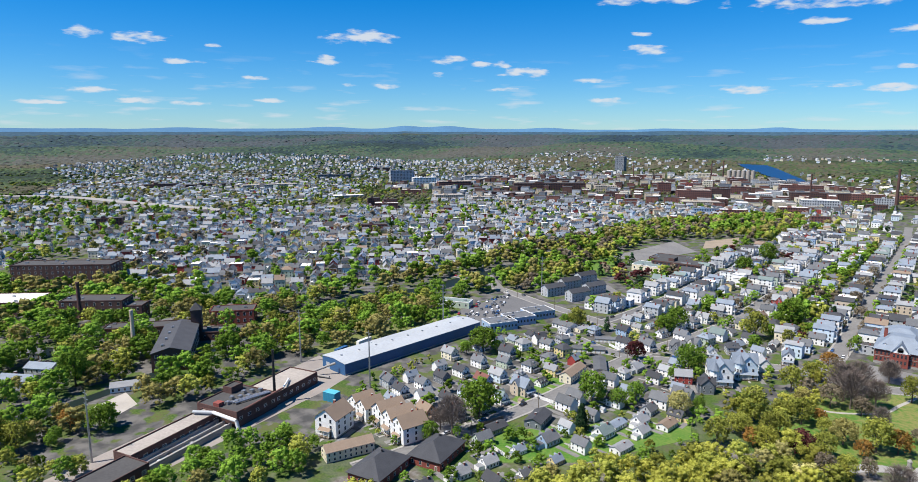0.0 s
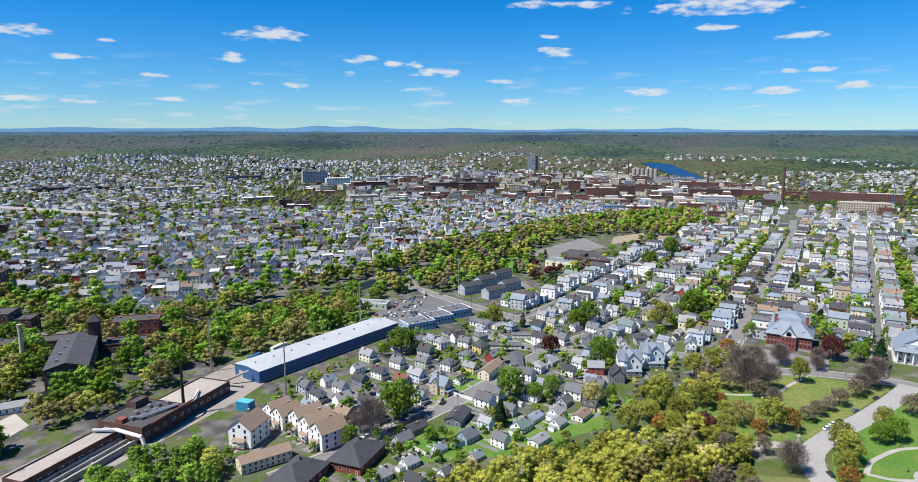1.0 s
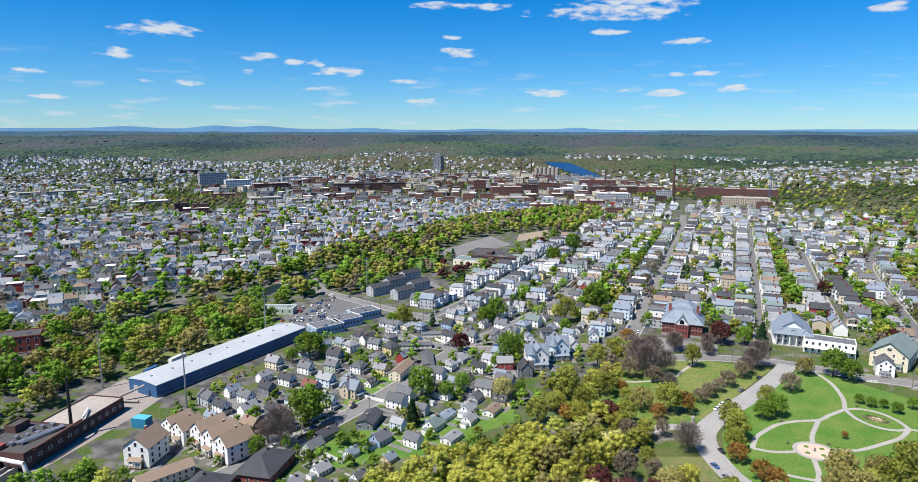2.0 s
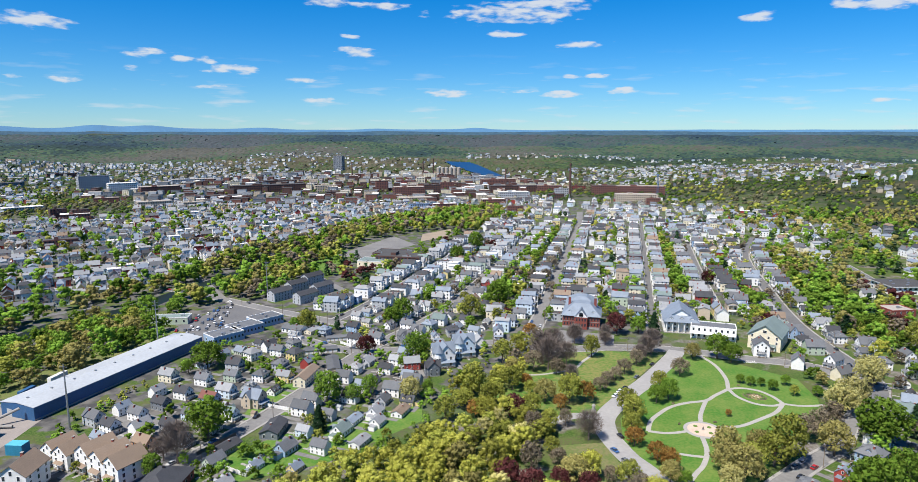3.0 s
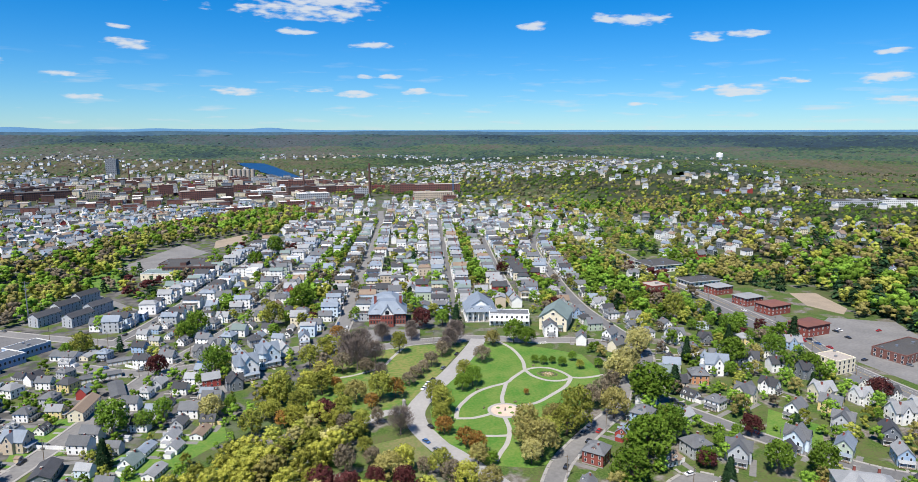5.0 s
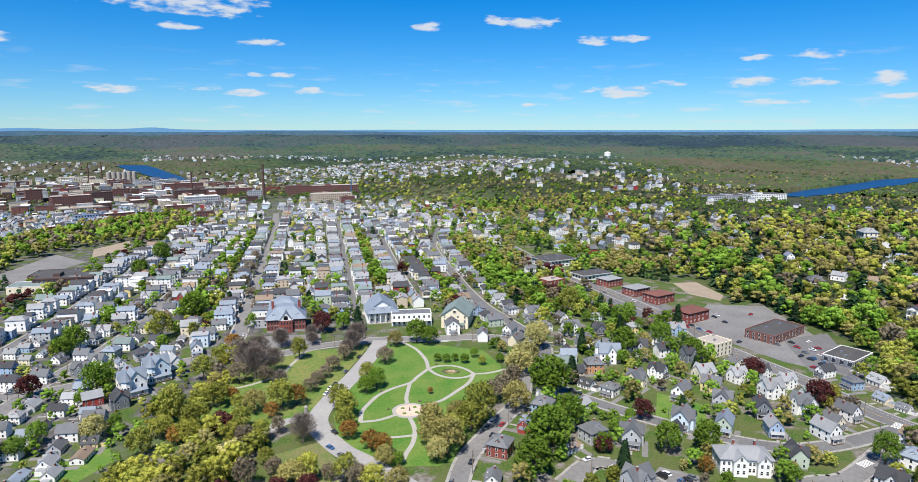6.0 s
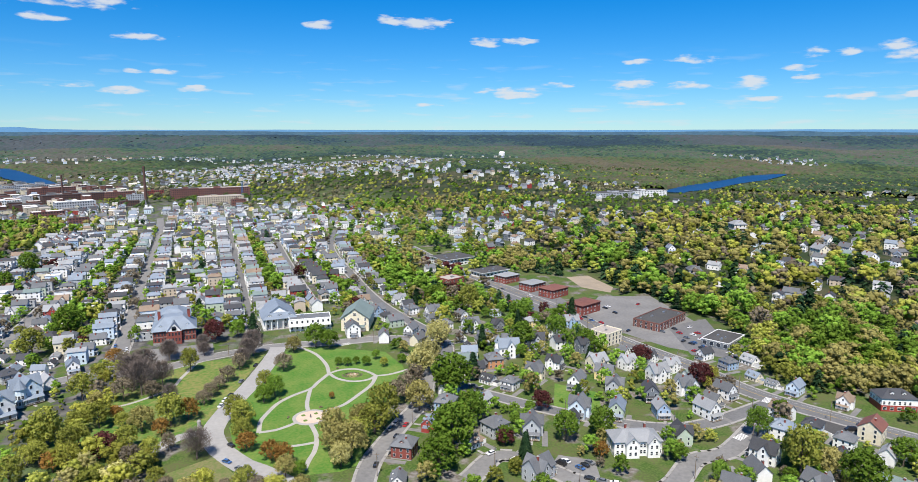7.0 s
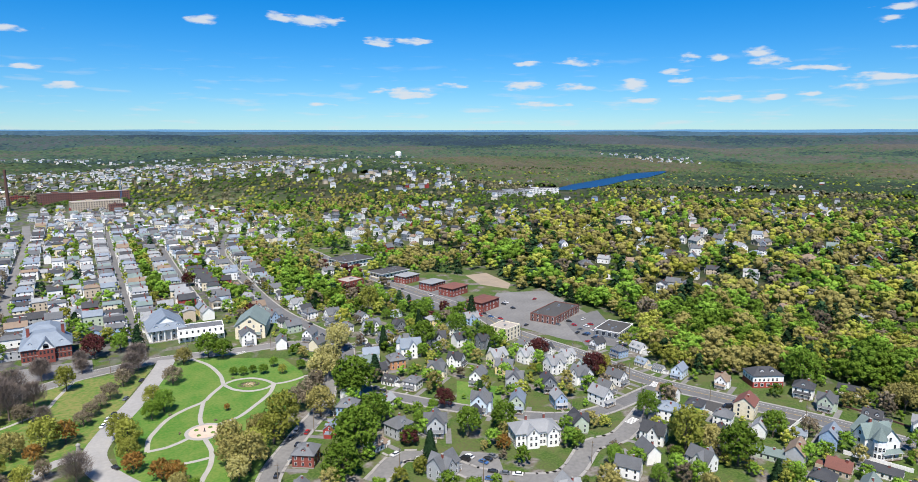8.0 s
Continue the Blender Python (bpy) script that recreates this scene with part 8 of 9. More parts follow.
def grove(ring, pitch, chance, pool, kmin=0.75, kmax=1.15, objects=0, clear=3.0, codes=(1, 2, 3, 4)):
    xs, ys = [p[0] for p in ring], [p[1] for p in ring]
    made = 0
    spots = []
    y = min(ys)
    while y < max(ys):
        x = min(xs)
        while x < max(xs):
            px, py = x + rng.uniform(-0.45, 0.45) * pitch, y + rng.uniform(-0.45, 0.45) * pitch
            x += pitch
            if rng.random() < chance and inside(px, py, ring):
                spots.append((px, py))
        y += pitch
    spots.sort(key=lambda p: p[0] ** 2 + p[1] ** 2)
    for px, py in spots:
        i, j = cells(px, py)
        if 0 <= i < GW and 0 <= j < GH:
            k = int(clear / CELL)
            if np.isin(taken[max(i - k, 0):i + k + 1, max(j - k, 0):j + k + 1], codes).any():
                continue
        sp, k = mixture(px, py, pool), rng.uniform(kmin, kmax)
        r = math.hypot(px, py)
        if made < objects:
            put_tree(sp, px, py, k)
            made += 1
        else:
            wood_tree(sp, px, py, k, (0 if k < 0.7 else 3) if r < 320 else (1 if k < 0.7 else 0) if r < 560 else 1 if r < 900 else 2, rolling(px, py))


FRONT_WOOD = [(-179.1, 146.3), (-159.0, 170.3), (-137.3, 199.1), (-112.4, 226.8), (-96.8, 250.2), (-79.0, 271.1), (-63.6, 296.3), (-59.2, 328.0), (-51.3, 309.5),
              (-22.3, 290.4), (-31.6, 273.8), (-42.2, 255.2), (-30, 150), (-110, 110), (-190, 130)]
grove(FRONT_WOOD, 8.8, 0.97, BUDDING, 0.8, 1.25, 60)
grove([(-25, 208), (25, 189), (76, 208), (55, 239), (25, 217), (3, 242), (-20, 239)], 7.5, 0.95, ["brown", "brown", "olive", "yellow", "pale"], 0.7, 0.9, 10)
for sp, x, y, k in (("brown", -20, 266, 0.75), ("olive", -24, 276, 0.6), ("yellow", -6, 258, 0.7), ("brown", 3, 258, 0.7), ("olive", 10, 254, 0.8), ("brown", 14, 246, 0.8), ("yellow", 20, 244, 0.75), ("tan", -12, 252, 0.8), ("brown", -31, 258, 0.9),
                    ("tan", 30, 240, 0.8), ("olive", -27, 300, 0.7), ("brown", -20, 306, 0.6), ("green", 33, 262, 0.45), ("tan", 27, 263, 0.5), ("brown", -34, 290, 0.9)):
    put_tree(sp, x, y, k * 1.25)
for x, y in ((-30, 229), (-20, 222), (-10, 229), (5, 224)):
    put_tree("purple", x, y, 0.85)
for x, y, k in ((-38.8, 243.5, 0.9), (-17.4, 245.3, 0.85), (-28, 240, 0.9), (-5.3, 243.4, 0.75), (2.0, 240.1, 0.7)):
    put_tree("purple", x, y, k)
grove([(338, 330), (330, 239), (359, 151), (416, 50), (1134, 50), (1134, 882), (630, 958), (416, 806), (378, 592), (365, 504), (359, 416)], 14.5, 0.97, EASTWOOD, 1.15, 1.9, 10, clear=7.0)
grove([(-542, 76), (-315, 76), (-330, 252), (-296, 378), (-330, 403), (-340, 605), (-435, 605), (-444, 416), (-479, 302), (-706, 328), (-706, 151)], 11.0, 0.85, SCRUB, 0.9, 1.6, 6)
grove([(-435, 592), (-330, 592), (-300, 680), (-330, 806), (-271, 907), (-189, 907), (-139, 1134), (-239, 1210), (-365, 1008), (-416, 806)], 10.5, 0.9, ["green", "deep", "green", "tan", "olive", "deep", "brown", "olive", "green"], 1.0, 1.7)
grove([(-330, 76), (-233, 88), (-208, 158), (-246, 189), (-258, 126)], 8, 0.8, SCRUB, 0.6, 1.0, 4)
grove([(-252, 227), (-246, 378), (-257, 378), (-266, 239)], 5, 0.8, ["green", "olive"], 0.3, 0.45)
grove([(-246, 416), (-50, 428), (-38, 1134), (-202, 1134)], 12, 0.2, TOWN, 0.7, 1.25)
grove([(-50, 479), (164, 504), (176, 1134), (-50, 1134)], 12, 0.42, TOWN, 0.7, 1.3)
grove([(76, 428), (158, 378), (265, 416), (271, 605), (164, 706), (126, 580)], 12, 0.6, TOWN, 0.8, 1.35, 4)
grove([(151, 706), (271, 580), (378, 592), (416, 806), (630, 958), (655, 1260), (189, 1260), (164, 958)], 11.5, 0.75, GREENWOOD, 0.7, 1.3, clear=5)
grove([(126, 265), (164, 227), (271, 252), (265, 378), (151, 378)], 9, 0.16, TOWN, 0.4, 0.75, 6)
grove([(164, 189), (227, 151), (315, 76), (378, 76), (315, 164), (252, 208)], 9, 0.30, TOWN, 0.4, 0.8, 6)
grove(CITY, 15, 0.42, ["green", "deep", "olive", "green", "brown", "deep"], 0.8, 1.6, clear=0)
grove([(-1109, 630), (-958, 806), (-781, 958), (-605, 1008), (-416, 1008), (-126, 1449), (-630, 1890), (-1134, 1512), (-1638, 882)], 14, 0.13, ["green", "deep", "olive", "brown", "green"], 0.6, 1.0)
grove([(-1638, 76), (-706, 113), (-806, 315), (-1008, 454), (-1134, 605), (-1638, 479)], 14, 0.5, SCRUB, 0.9, 1.5, clear=4)
grove([(-1638, 542), (-1134, 668), (-1033, 882), (-1260, 1323), (-1638, 1323)], 15, 0.45, GREENWOOD, 0.7, 1.1)


def far_woods():
    """Woodland from a kilometre out to the hills, in ever larger clumps."""
    g = random.Random(5)
    for r0, r1, s0, n in ((1250, 1800, 13, 9000), (1800, 2500, 17, 4500)):
        for _ in range(n):
            r = math.sqrt(g.uniform(r0 * r0, r1 * r1))
            a = radians(g.uniform(-80, 82))
            x, y = r * math.sin(a), r * math.cos(a)
            if inside(x, y, DOWNTOWN) and g.random() < 0.85:
                continue
            if noise.noise((x / 260, y / 260, 9.0)) > 0.28 and g.random() < 0.7:
                continue
            i, j = cells(x, y)
            c = int(s0 * 0.4 / CELL)
            if 0 <= i < GW and 0 <= j < GH and taken[max(0, i - c):i + c + 1, max(0, j - c):j + c + 1].any():
                continue
            if near_water(x, y):
                continue
            k = s0 / 10.5 * g.uniform(0.7, 1.2)
            # Haze-dulled leaf tones grow commoner with distance, and stand alone past 2300 m.
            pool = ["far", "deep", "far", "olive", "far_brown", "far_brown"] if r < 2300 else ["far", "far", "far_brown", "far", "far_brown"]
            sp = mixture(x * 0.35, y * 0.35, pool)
            flatten = 9.5 / s0
            t = wood_piece(sp, 4)[g.randrange(4)]
            q = t * np.array([k, k, k * flatten]) + np.array([x, y, rolling(x, y)])
            q[:, 3] = t[:, 3]
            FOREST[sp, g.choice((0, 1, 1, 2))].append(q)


def canopy():
    """The closed tops of the far woods, rough as crowns are, broken by clearings where houses, water and town lie."""
    g = np.random.default_rng(3)
    radii = [1750.0]
    while radii[-1] < 4690:
        radii.append(radii[-1] * 1.0062)
    # The two farther bands wear the haze-tinted copies of the tones.
    bands = ((0, 3000, CANOPY), (3000, 3900, CANOPY_HAZY), (3900, 9999, CANOPY_HAZIEST))
    cols = 780
    pts = np.empty((len(radii), cols, 3))
    clear = np.zeros((len(radii), cols), bool)
    for i, r in enumerate(radii):
        a = np.radians(-78 + 158 * (np.arange(cols) + g.uniform(-0.4, 0.4, cols)) / cols)
        rr = r * (1 + g.uniform(-0.0025, 0.0025, cols))
        bump = g.uniform(0, 1, cols) * 6
        for j in range(cols):
            x, y = rr[j] * math.sin(a[j]), rr[j] * math.cos(a[j])
            patch = noise.noise((x / 300, y / 300, 9.0))
            cell = (int(x // 30), int(y // 30))
            gone = r < 3300 and (cell in OPEN or near_water(x, y) or patch > 0.45 or inside(x, y, DOWNTOWN))
            h = rolling(x, y) if r < 3900 else rolling(x, y) + (122 - rolling(x, y)) * ((r - 3900) / 800) ** 1.6
            clear[i, j] = gone
            pts[i, j] = x, y, h + (-2.0 if gone else 4 + bump[j] + 5 * patch)
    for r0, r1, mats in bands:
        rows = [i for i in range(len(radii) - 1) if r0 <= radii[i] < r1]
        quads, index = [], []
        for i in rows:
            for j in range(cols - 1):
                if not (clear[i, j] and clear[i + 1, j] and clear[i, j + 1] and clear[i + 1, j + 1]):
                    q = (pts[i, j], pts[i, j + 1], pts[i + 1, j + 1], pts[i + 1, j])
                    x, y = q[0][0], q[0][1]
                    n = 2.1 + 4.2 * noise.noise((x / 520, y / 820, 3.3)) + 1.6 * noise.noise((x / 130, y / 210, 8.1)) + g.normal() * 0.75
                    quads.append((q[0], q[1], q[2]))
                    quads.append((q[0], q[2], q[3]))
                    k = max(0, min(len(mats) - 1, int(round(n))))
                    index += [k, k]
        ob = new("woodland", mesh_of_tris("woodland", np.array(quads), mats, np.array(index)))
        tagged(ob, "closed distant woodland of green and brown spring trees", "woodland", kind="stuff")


DOWNTOWN = [(-1323, 1197), (-958, 1084), (-529, 1210), (-189, 1361), (-151, 1789), (-479, 2205), (-1008, 2142), (-1386, 1638)]


def near_water(x, y):
    for ax, ay, bx, by, w in ((-677.9, 2739.8, -363.2, 2049.6, 62), (1090, 1260, 1880, 1645, 62)):
        dx, dy = bx - ax, by - ay
        t = max(-0.05, min(1.0, ((x - ax) * dx + (y - ay) * dy) / (dx * dx + dy * dy)))
        if math.hypot(ax + dx * t - x, ay + dy * t - y) < w:
            return True
    return False


grove([(-345, 462), (-298, 478), (-304, 610), (-345, 640)], 10, 0.85, ["green", "olive", "tan", "green", "brown", "deep"], 0.9, 1.4)
grove([(-300, 585), (-230, 560), (-225, 640), (-262, 690), (-300, 680)], 12, 0.6, TOWN, 0.7, 1.2)
# budding trees between the turreted houses and the meadow
grove([(-91.8, 314.2), (-66.6, 380.8), (-56.0, 440.4), (-43.5, 405.4), (-47.5, 353.4), (-57.0, 304.3), (-78.0, 288.3)], 10, 0.75, ["olive", "olive", "yellow", "rust", "brown"], 0.7, 1.05, 8, 2.0, (1, 3, 4))
# trees right up to the main road
grove([(312.7, 432.4), (400.7, 426.5), (364.1, 323.3), (312.5, 243.9), (322.7, 301.2), (322.7, 348.4)], 9, 0.7, GREENWOOD, 0.8, 1.3)
grove([(318.3, 276.5), (397.9, 302.8), (477.7, 193.1), (374.3, 147.9), (371.1, 185.0), (347.2, 220.6), (307.0, 231.1)], 9.5, 0.9, GREENWOOD, 0.9, 1.5)
grove([(349.1, 512.8), (394.8, 515.9), (400.7, 426.5), (353.1, 419.1)], 9, 0.85, GREENWOOD, 0.9, 1.3)
grove([(194.2, 551.8), (346.2, 655.3), (397.6, 584.3), (333.0, 553.4), (278.8, 637.7)], 10, 0.6, GREENWOOD, 0.8, 1.2)
grove([(314.0, 304.3), (374.4, 340.8), (377.1, 286.0), (342.9, 242.4), (316.0, 237.5), (304.8, 261.6)], 9, 0.9, ["olive", "tan", "olive", "tan", "green"], 0.9, 1.4)
grove([(297.3, 253.1), (318.6, 240.2), (350.7, 223.0), (371.1, 185.0), (382.6, 151.6), (338.7, 132.4), (335.9, 166.2), (320.0, 202.4), (300.4, 225.9)], 7.5, 0.8, ["olive", "green", "tan", "deep", "brown"], 0.45, 0.95)
# shrubs and small trees in the gardens
grove([(-230, 170), (-100, 180), (-70, 400), (-120, 470), (-230, 440)], 6.5, 0.5, ["green", "green", "deep", "olive", "deep"], 0.25, 0.7, clear=0)
grove([(70, 230), (150, 140), (330, 20), (380, 20), (300, 170), (270, 330), (262, 480), (130, 560), (100, 440), (130, 330)], 7.6, 0.5, ["green", "green", "deep", "olive", "green", "tan", "green", "deep", "brown"], 0.25, 0.95, clear=0)
# strips of trees in the back yards between the rows
for xa, xb, ya, yb, chance in ((-106, -84, 430, 960, 0.85), (-84, -74, 440, 620, 0.3), (-168, -150, 440, 900, 0.45), (-18, -4, 500, 1000, 0.65), (52, 66, 500, 1000, 0.75), (106, 122, 520, 900, 0.85), (155, 200, 500, 860, 0.8), (-236, -222, 440, 800, 0.5)):
    grove([(xa, ya), (xb, ya), (xb + 6, yb), (xa + 6, yb)], 8.5, chance, ["green", "deep", "deep", "green", "olive", "deep", "brown", "fir"], 0.6, 1.2, clear=2, codes=(2, 4))
grove([(-66, 500), (-62, 500), (-66, 1000), (-70, 1000)], 9, 0.6, ["brown", "brown", "olive", "green"], 0.5, 0.75, clear=0, codes=(4,))
grove([(-60, 480), (180, 500), (190, 700), (-60, 700)], 9, 0.3, ["green", "deep", "olive", "green"], 0.3, 0.8, clear=0)
for xs, ys, off in (((-55, -55), (480, 1100), 7.2), ((31, 35, 41), (489, 706, 1084), 5.6), ((139, 141, 151, 189), (518, 639, 806, 958), 6.5), ((-140, -131, -123, -116), (464, 529, 730, 1008), 6.4)):
    for side in (-1, 1):
        y = ys[0] + 8.0
        while y < ys[-1]:
            if rng.random() < 0.34:
                x = np.interp(y, ys, xs) + side * off
                wood_tree(rng.choice(("green", "deep", "olive", "brown", "brown", "green")), x, y, rng.uniform(0.55, 0.95), 0 if y < 600 else 1)
            y += rng.uniform(9, 14)
far_woods()
canopy()
TINTS = ("darker", "", "lighter")
for (sp, n), pieces in FOREST.items():
    if pieces:
        col, col2, light = LEAF_TONES[sp]
        k = (0.68, 1.0, 1.2)[n]
        mat = LEAVES[sp] if n == 1 else leaf(f"{TINTS[n]}_{sp}_leaves", tuple(c * k for c in col), tuple(c * k for c in col2), light)
        ob = new("woodland", mesh_of_tris("woodland", np.concatenate(pieces), [mat]))
        tagged(ob, f"mass of {TINTS[n]} {SPECIES[sp][2].replace('tree', 'trees')} over the town and hills".replace("  ", " "), "woodland", kind="stuff")

# ---- vehicles ----
PAINTS = {n: surface(f"{n}_car_paint", c, tuple(v * 0.9 for v in c), 0.25, spec=0.6) for n, c in {"white": (0.75, 0.75, 0.75), "black": (0.02, 0.02, 0.022), "silver": (0.42, 0.43, 0.45), "red": (0.35, 0.02, 0.02), "blue": (0.05, 0.12, 0.28), "grey": (0.14, 0.15, 0.16)}.items()}
CAR_PROTO = {}


def make_car(paint, van):
    root = thing("van" if van else "car", f"parked {paint} {'van' if van else 'car'} on the asphalt", "van" if van else "car", group="parked cars")
    L2, w2 = (2.6, 0.98) if van else (2.25, 0.9)
    top = 2.1 if van else 1.45
    profile = [(-L2, 0.35), (-L2, 0.75), (-L2 + 0.9, 0.95), (L2 - 0.5, 0.95), (L2, 0.85), (L2, 0.35)]
    s = Shape()
    for sx in (-1, 1):
        s.face([(sx * w2, y, z) for y, z in (profile if sx > 0 else profile[::-1])], PAINTS[paint])
    for (y0, z0), (y1, z1) in zip(profile, profile[1:] + profile[:1]):
        s.face([(-w2, y0, z0), (w2, y0, z0), (w2, y1, z1), (-w2, y1, z1)], PAINTS[paint])
    part("body", s, root)
    c = Shape()
    y0, y1, ya, yb = (-L2 + 0.7, L2 - 0.05, -L2 + 1.5, L2 - 0.15) if van else (-L2 + 0.95, L2 - 0.4, -L2 + 1.65, L2 - 1.0)
    lo = [(-w2 + 0.03, y0, 0.95), (w2 - 0.03, y0, 0.95), (w2 - 0.03, y1, 0.95), (-w2 + 0.03, y1, 0.95)]
    hi = [(-w2 + 0.2, ya, top), (w2 - 0.2, ya, top), (w2 - 0.2, yb, top), (-w2 + 0.2, yb, top)]
    for i in range(4):
        j = (i + 1) % 4
        c.face([lo[i], lo[j], hi[j], hi[i]], PAINTS[paint] if van and i in (1, 2, 3) else GLASS)
    cab = part("cabin", c, root)
    r = Shape()
    r.box(-w2 + 0.2, w2 - 0.2, ya, yb, top, top + 0.05, PAINTS[paint])
    part("roof_panel", r, cab)
    for sx in (-1, 1):
        for yy in (-L2 + 0.85, L2 - 0.85):
            t = Shape()
            t.limb((sx * (w2 - 0.2), yy, 0.33), (sx * (w2 + 0.02), yy, 0.33), 0.33, 0.33, 12, RUBBER)
            t.face([(sx * (w2 + 0.02), yy + 0.2 * math.cos(q), 0.33 + 0.2 * math.sin(q)) for q in [i * math.pi / 4 for i in range(8)]], STEEL)
            part("wheel", t, root)
    return root


def put_car(x, y, turn, paint=None, van=None):
    paint = paint or rng.choice(["white", "white", "black", "black", "silver", "grey", "grey", "red", "blue"])
    van = rng.random() < 0.12 if van is None else van
    m = pose(x, y, 0.09, 0, 0, turn)
    if (paint, van) in CAR_PROTO:
        return copy_thing(CAR_PROTO[paint, van], m)
    CAR_PROTO[paint, van] = make_car(paint, van)
    CAR_PROTO[paint, van].matrix_basis = m
    return CAR_PROTO[paint, van]


def park_along(line, width, y_max, chance, step=7.0, budget=30):
    n = 0
    for (ax, ay), (bx, by) in zip(line, line[1:]):
        d = math.hypot(bx - ax, by - ay)
        if ay > y_max or d < 0.1:
            continue
        turn = math.degrees(math.atan2(by - ay, bx - ax)) - 90
        for side in (-1, 1):
            if rng.random() < chance * d / step and n < budget:
                ox, oy = (by - ay) / d * side * (width / 2 - 1.2), -(bx - ax) / d * side * (width / 2 - 1.2)
                x, y = (ax + bx) / 2 + ox, (ay + by) / 2 + oy
                if not near_other_road(x, y, line, 0):
                    put_car(x, y, turn + (180 if side > 0 else 0))
                    n += 1


for i, (line, width, pavement, _) in enumerate(ROADS):
    if pavement:
        park_along(line, width, 680, 0.34, budget=18 if width > 12.6 else 7)
for x, y, t, p in ((313.1, 437.9, 20, "white"), (307.6, 420.2, 20, "black"), (288.0, 376.0, 110, "black"), (309.7, 365.1, 20, "grey"), (322.5, 366.9, 20, "black"), (335.7, 365.5, 110, "white"), (341.4, 434.5, 110, "red"), (309.1, 341.8, 110, "black"), (286.0, 496.1, 20, "grey"), (269.4, 493.7, 20, "white"), (282.8, 450.6, 110, "silver"), (308.4, 435.0, 20, "black")):
    put_car(x, y, t, p, False)
for x, y, t, p in ((26.6, 405.1, -30, "black"), (16.4, 380.6, -30, "grey"), (9.4, 361.4, -30, "black"), (6.5, 356.0, -30, "white"), (4.1, 349.0, -30, "white"), (6.8, 300.1, 30, "black"), (4.2, 284.8, 40, "blue"), (9.0, 276.3, 40, "grey")):
    put_car(x, y, t, p, False)


def fill_lot(ring, turn, pitch, chance, limit):
    xs, ys = [p[0] for p in ring], [p[1] for p in ring]
    cx, cy = sum(xs) / len(xs), sum(ys) / len(ys)
    c, s = math.cos(radians(turn)), math.sin(radians(turn))
    n = 0
    for u in np.arange(-75, 75, pitch[0]):
        for v in np.arange(-75, 75, pitch[1]):
            x, y = cx + u * c - v * s, cy + u * s + v * c
            if n < limit and rng.random() < chance and inside(x, y, ring):
                i, j = cells(x, y)
                if taken[i, j] != 4:
                    put_car(x, y, turn + rng.choice((0, 180)) + rng.uniform(-3, 3))
                    n += 1


fill_lot([(-316.7, 372.1), (-318.6, 477.9), (-266.5, 467.3), (-255.3, 420.6), (-269.7, 379.9)], 25, (3.0, 8.5), 0.5, 45)
fill_lot([(219.8, 523.8), (302.1, 541.3), (277.5, 375.8), (264.0, 420.6)], 20, (3.2, 9), 0.4, 26)
fill_lot([(322.7, 375.4), (364.0, 379.9), (320.9, 302.3), (295.0, 318.0)], 20, (3.2, 9), 0.35, 12)
fill_lot([(278.8, 214.5), (301.9, 221.1), (301.3, 200.9), (278.1, 193.9)], 60, (3.2, 8), 0.35, 4)
fill_lot([(284.8, 182.0), (312.5, 187.1), (317.5, 175.7), (289.6, 169.4)], 60, (3.2, 8), 0.5, 4)
fill_lot([(132.1, 224.6), (144.7, 235.3), (157.0, 224.6), (150.9, 211.4)], 20, (3.4, 8), 0.6, 5)
fill_lot([(-233.8, 223.9), (-246.8, 265.5), (-204.1, 266.8), (-179.9, 217.1), (-201.1, 211.6)], 30, (4, 9), 0.3, 12)


# ---- poles, fences, park furniture ----
def utility_pole(x, y, turn):
    root = thing("utility_pole", "wooden utility pole with crossarm by the street", "pole", pose(x, y, 0, 0, 0, turn), "utility poles")
    s = Shape()
    s.cone(0, 0, 0.17, 0.11, 0, 11, 8, WOOD)
    part("pole", s, root)
    a = Shape()
    a.box(-1.2, 1.2, -0.07, 0.07, 10.0, 10.15, WOOD, bottom=True)
    part("crossarm", a, root)
    t = Shape()
    t.cone(0.35, 0, 0.25, 0.25, 8.4, 9.3, 10, STEEL)
    part("transformer", t, root)


for line, width, pavement, _ in ROADS[:16]:
    if pavement:
        near = [p for p in line if p[1] < 640]
        for p, q in list(zip(near, near[1:]))[2::9]:
            d = math.hypot(q[0] - p[0], q[1] - p[1])
            ox, oy = (q[1] - p[1]) / d, -(q[0] - p[0]) / d
            utility_pole(p[0] + ox * (width / 2 + 1), p[1] + oy * (width / 2 + 1), math.degrees(math.atan2(oy, ox)))


def power_mast(x, y, h):
    root = thing("power_mast", "tall slim galvanised steel power mast", "mast", pose(x, y, 0), "power masts")
    s = Shape()
    s.cone(0, 0, 0.55, 0.28, 0, h, 12, STEEL)
    part("shaft", s, root)
    for k in range(3):
        a = Shape()
        a.box(-2.2, 2.2, -0.12, 0.12, h - 1.5 - 2.5 * k, h - 1.3 - 2.5 * k, STEEL, bottom=True)
        part("crossarm", a, root)


for x, y in ((-292.9, 107.1), (-322.9, 245.5), (-297.7, 357.8), (-295.5, 496.2), (-257.6, 243.5)):
    power_mast(x, y, 34)


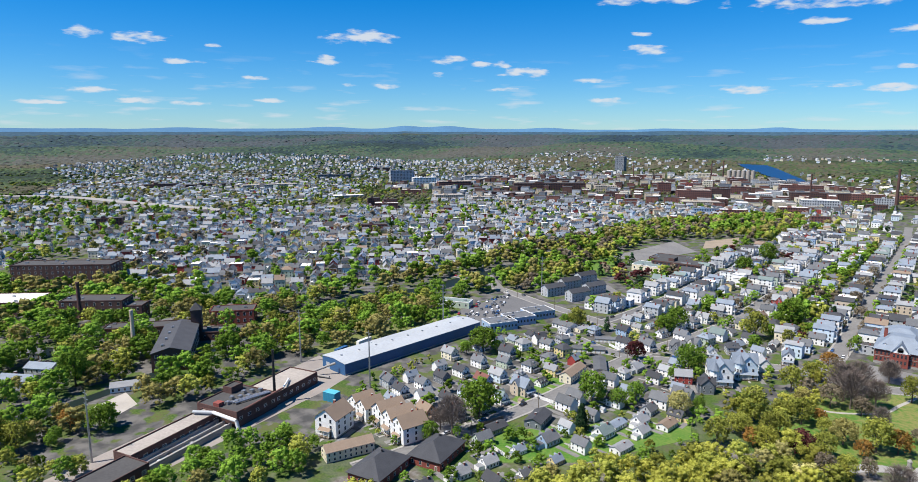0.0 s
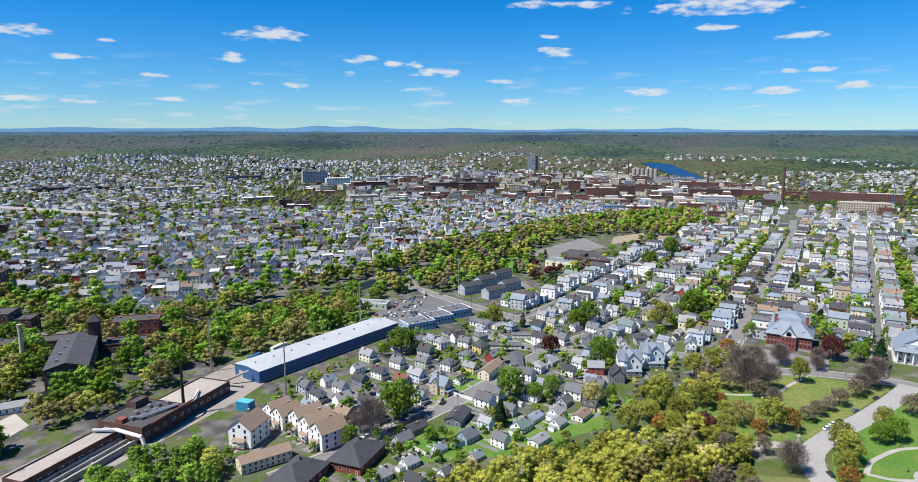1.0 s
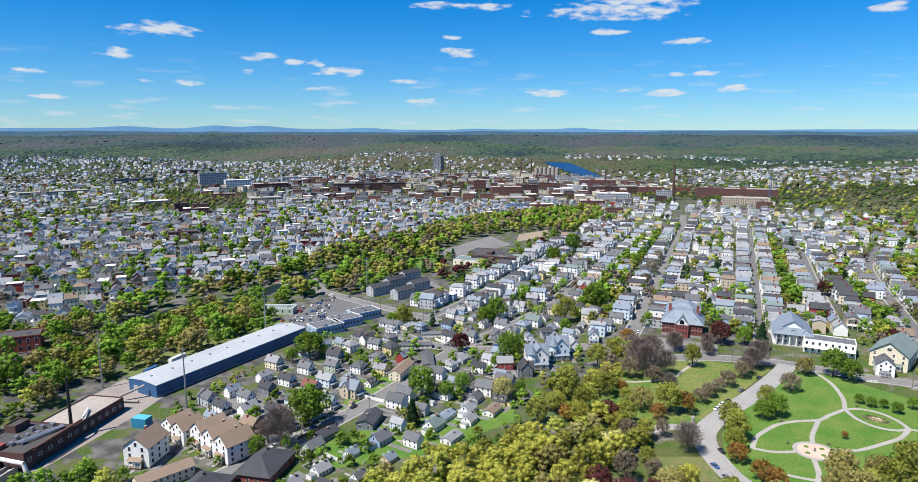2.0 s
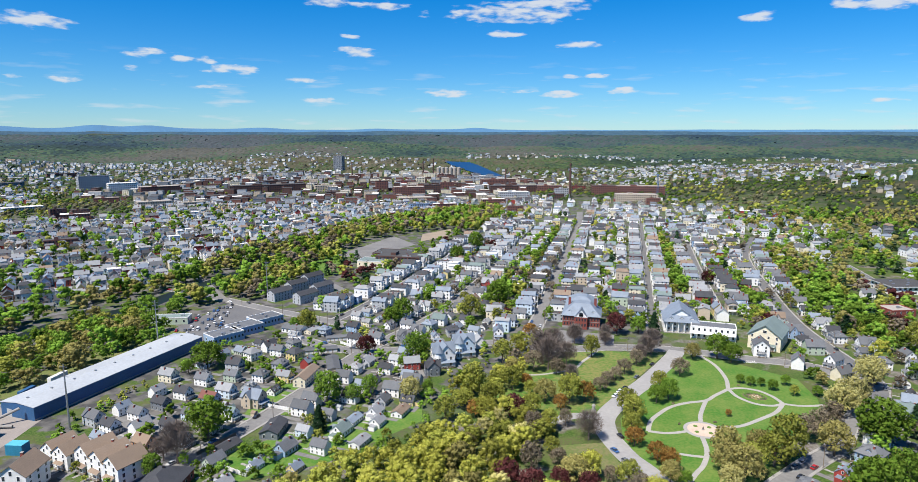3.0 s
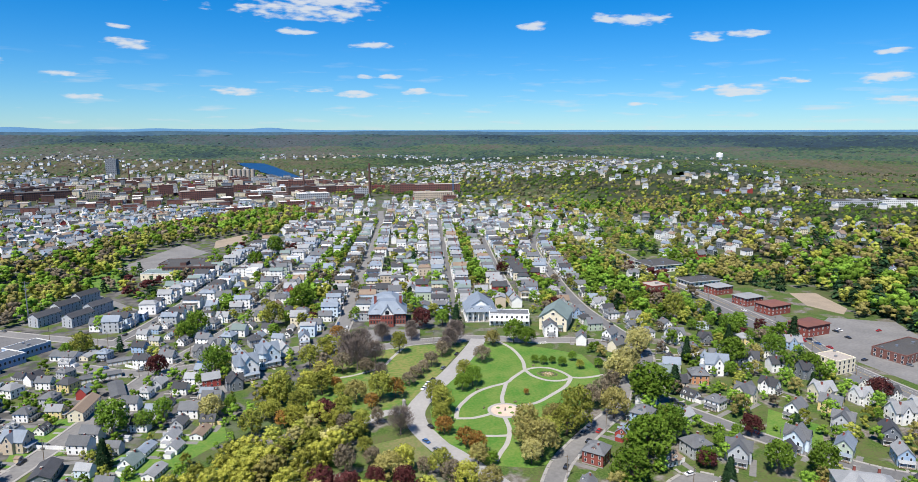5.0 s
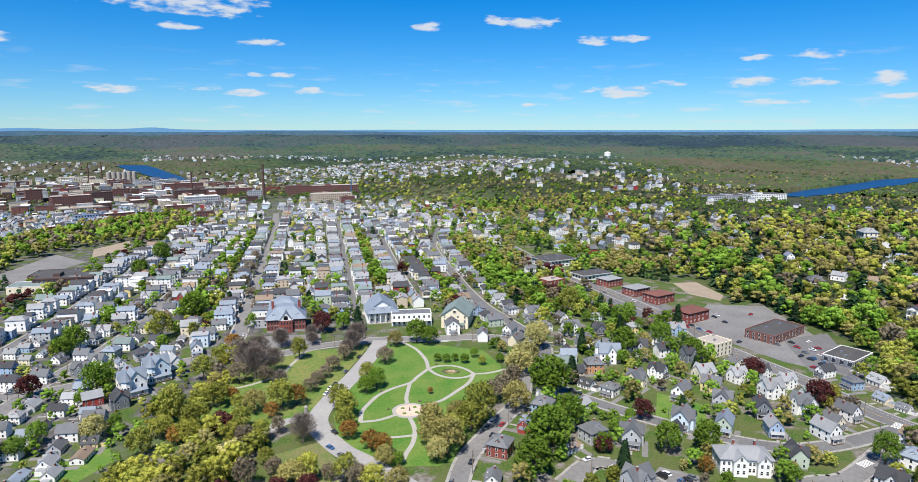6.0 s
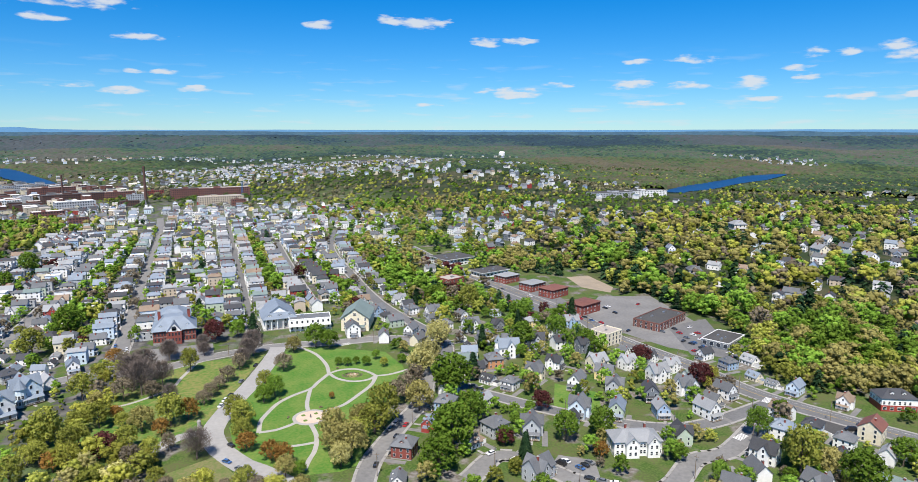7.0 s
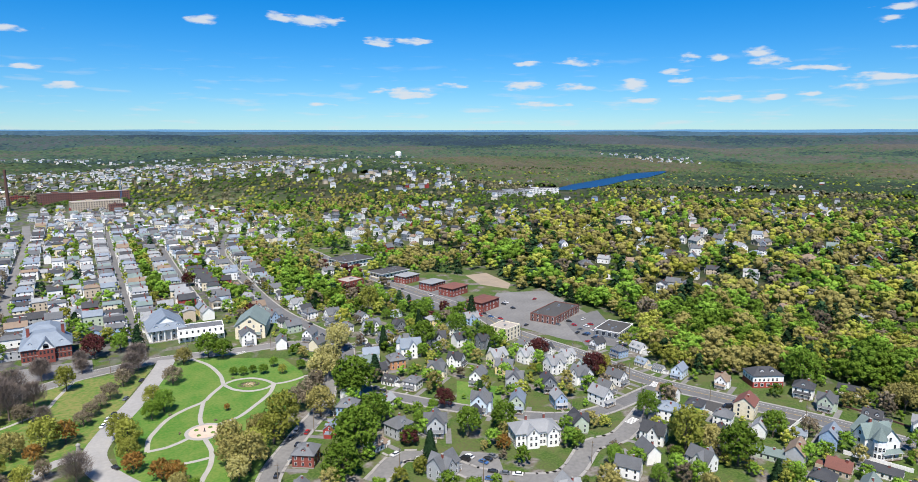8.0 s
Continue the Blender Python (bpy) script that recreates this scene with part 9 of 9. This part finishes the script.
def wall_run(name, label, pts, h, mat, cap=None, t=0.25):
    s = Shape()
    for (ax, ay), (bx, by) in zip(pts, pts[1:]):
        d = math.hypot(bx - ax, by - ay)
        s.at(ax, ay, 0, math.degrees(math.atan2(by - ay, bx - ax)))
        s.box(-t / 2, d + t / 2, -t / 2, t / 2, 0, h, mat)
        for k in range(int(d / 2.6) + 1):
            s.box(k * 2.6 - 0.12, k * 2.6 + 0.12, -t / 2 - 0.06, t / 2 + 0.06, 0, h + 0.15, mat)
    s.at()
    solid(name, s, label, "fence" if "fence" in name else "wall")


wall_run("garden_wall", "white garden wall round a dark yard", [(275.6, 213.8), (275.1, 191.7), (298.5, 198.2)], 1.9, TRIM)
wall_run("garden_wall", "white garden wall round a dark yard", [(281.8, 181.5), (287.2, 167.9), (315.6, 173.6)], 1.9, TRIM)
wall_run("garden_wall", "white wall behind a row of houses", [(292.1, 142.6), (300.7, 117.6)], 2.0, TRIM)
wall_run("fence", "white board fence between gardens", [(-182.6, 291.9), (-163.3, 289.1)], 1.9, TRIM, t=0.1)
wall_run("fence", "white board fence beside a lawn", [(-160.9, 228.4), (-148.4, 224.5)], 1.8, TRIM, t=0.1)
wall_run("fence", "white board fence round a green yard", [(-182.2, 397.6), (-170.7, 391.3), (-165.8, 413.7)], 1.8, TRIM, t=0.1)
wall_run("fence", "grey board fence along the gardens", [(-180.4, 235.9), (-174.2, 257.5)], 1.8, WOOD, t=0.1)
wall_run("retaining_wall", "long brick retaining wall above a hedge", [(343.9, 175.1), (347.1, 154.4), (347.7, 136.3)], 0.9, WALLS["dark_brick"], t=0.5)
wall_run("garden_wall", "low pale wall along the park street", [(2.9, 433.8), (31.4, 430.2)], 0.9, CONCRETE)


def bench(x, y, turn):
    root = thing("bench", "wooden park bench beside the path", "bench", pose(x, y, 0.1, 0, 0, turn), "park benches")
    s = Shape()
    s.box(-0.9, 0.9, -0.22, 0.22, 0.42, 0.48, WOOD, bottom=True)
    part("seat", s, root)
    b = Shape()
    b.box(-0.9, 0.9, 0.2, 0.26, 0.5, 0.9, WOOD, bottom=True)
    part("backrest", b, root)
    for u in (-0.75, 0.75):
        l = Shape()
        l.box(u - 0.05, u + 0.05, -0.2, 0.24, 0, 0.42, DARK_METAL)
        part("leg", l, root)


for x, y, t in ((53.4, 327.0, 10), (35.7, 320.9, 60), (73.5, 381.1, 0), (34.6, 345.9, 30)):
    bench(x, y, t)


def monument():
    x, y = -6.9, 326.5
    root = thing("monument", "small domed grey stone monument by the drive", "monument", pose(x, y, 0))
    s = Shape()
    s.cone(0, 0, 1.3, 1.2, 0, 0.6, 12, CONCRETE)
    part("base", s, root)
    s = Shape()
    s.cone(0, 0, 0.9, 0.85, 0.6, 3.2, 12, CONCRETE)
    part("shaft", s, root)
    s = Shape()
    s.cone(0, 0, 1.1, 0.8, 3.2, 3.7, 12, CONCRETE)
    s.cone(0, 0, 0.8, 0.0, 3.7, 4.4, 12, CONCRETE, False)
    part("cap", s, root)
    px, py = PLAZA
    f = thing("fountain", "small dark fountain in the round plaza", "fountain", pose(px, py, 0.17))
    s = Shape()
    s.cone(0, 0, 0.7, 0.7, 0, 0.3, 14, CONCRETE)
    part("basin", s, f)
    s = Shape()
    s.cone(0, 0, 0.3, 0.2, 0.3, 1.6, 10, DARK_METAL)
    part("column", s, f)
    for k in range(4):
        a = radians(45 + 90 * k)
        bed = Shape()
        bed.cone(0, 0, 1.1, 0.9, 0, 0.25, 12, GRASS)
        solid("flower_bed", bed, "round planted bed on the plaza", "flower bed", "plaza beds", m=pose(px + 4.6 * math.cos(a), py + 4.6 * math.sin(a), 0.17))
    bx, by = 79.7, 366.6
    bed = Shape()
    bed.cone(0, 0, 3.6, 3.2, 0, 0.3, 24, surface("flower_soil", (0.16, 0.15, 0.06), (0.22, 0.17, 0.08), 0.95, 2.0))
    solid("flower_bed", bed, "oval brown and green flower bed in the lawn", "flower bed", m=pose(bx, by, 0.04))


monument()


def solar(x, y, z, turn, tilt, cols, rows):
    root = thing("solar_array", "dark blue solar panels on a roof", "solar panel", pose(x, y, z, 0, 0, turn) @ pose(0, 0, 0, tilt))
    for i in range(cols):
        for j in range(rows):
            s = Shape()
            s.box(i * 1.1, i * 1.1 + 1.02, j * 1.75, j * 1.75 + 1.67, 0, 0.06, SOLAR, bottom=True)
            part("panel", s, root)
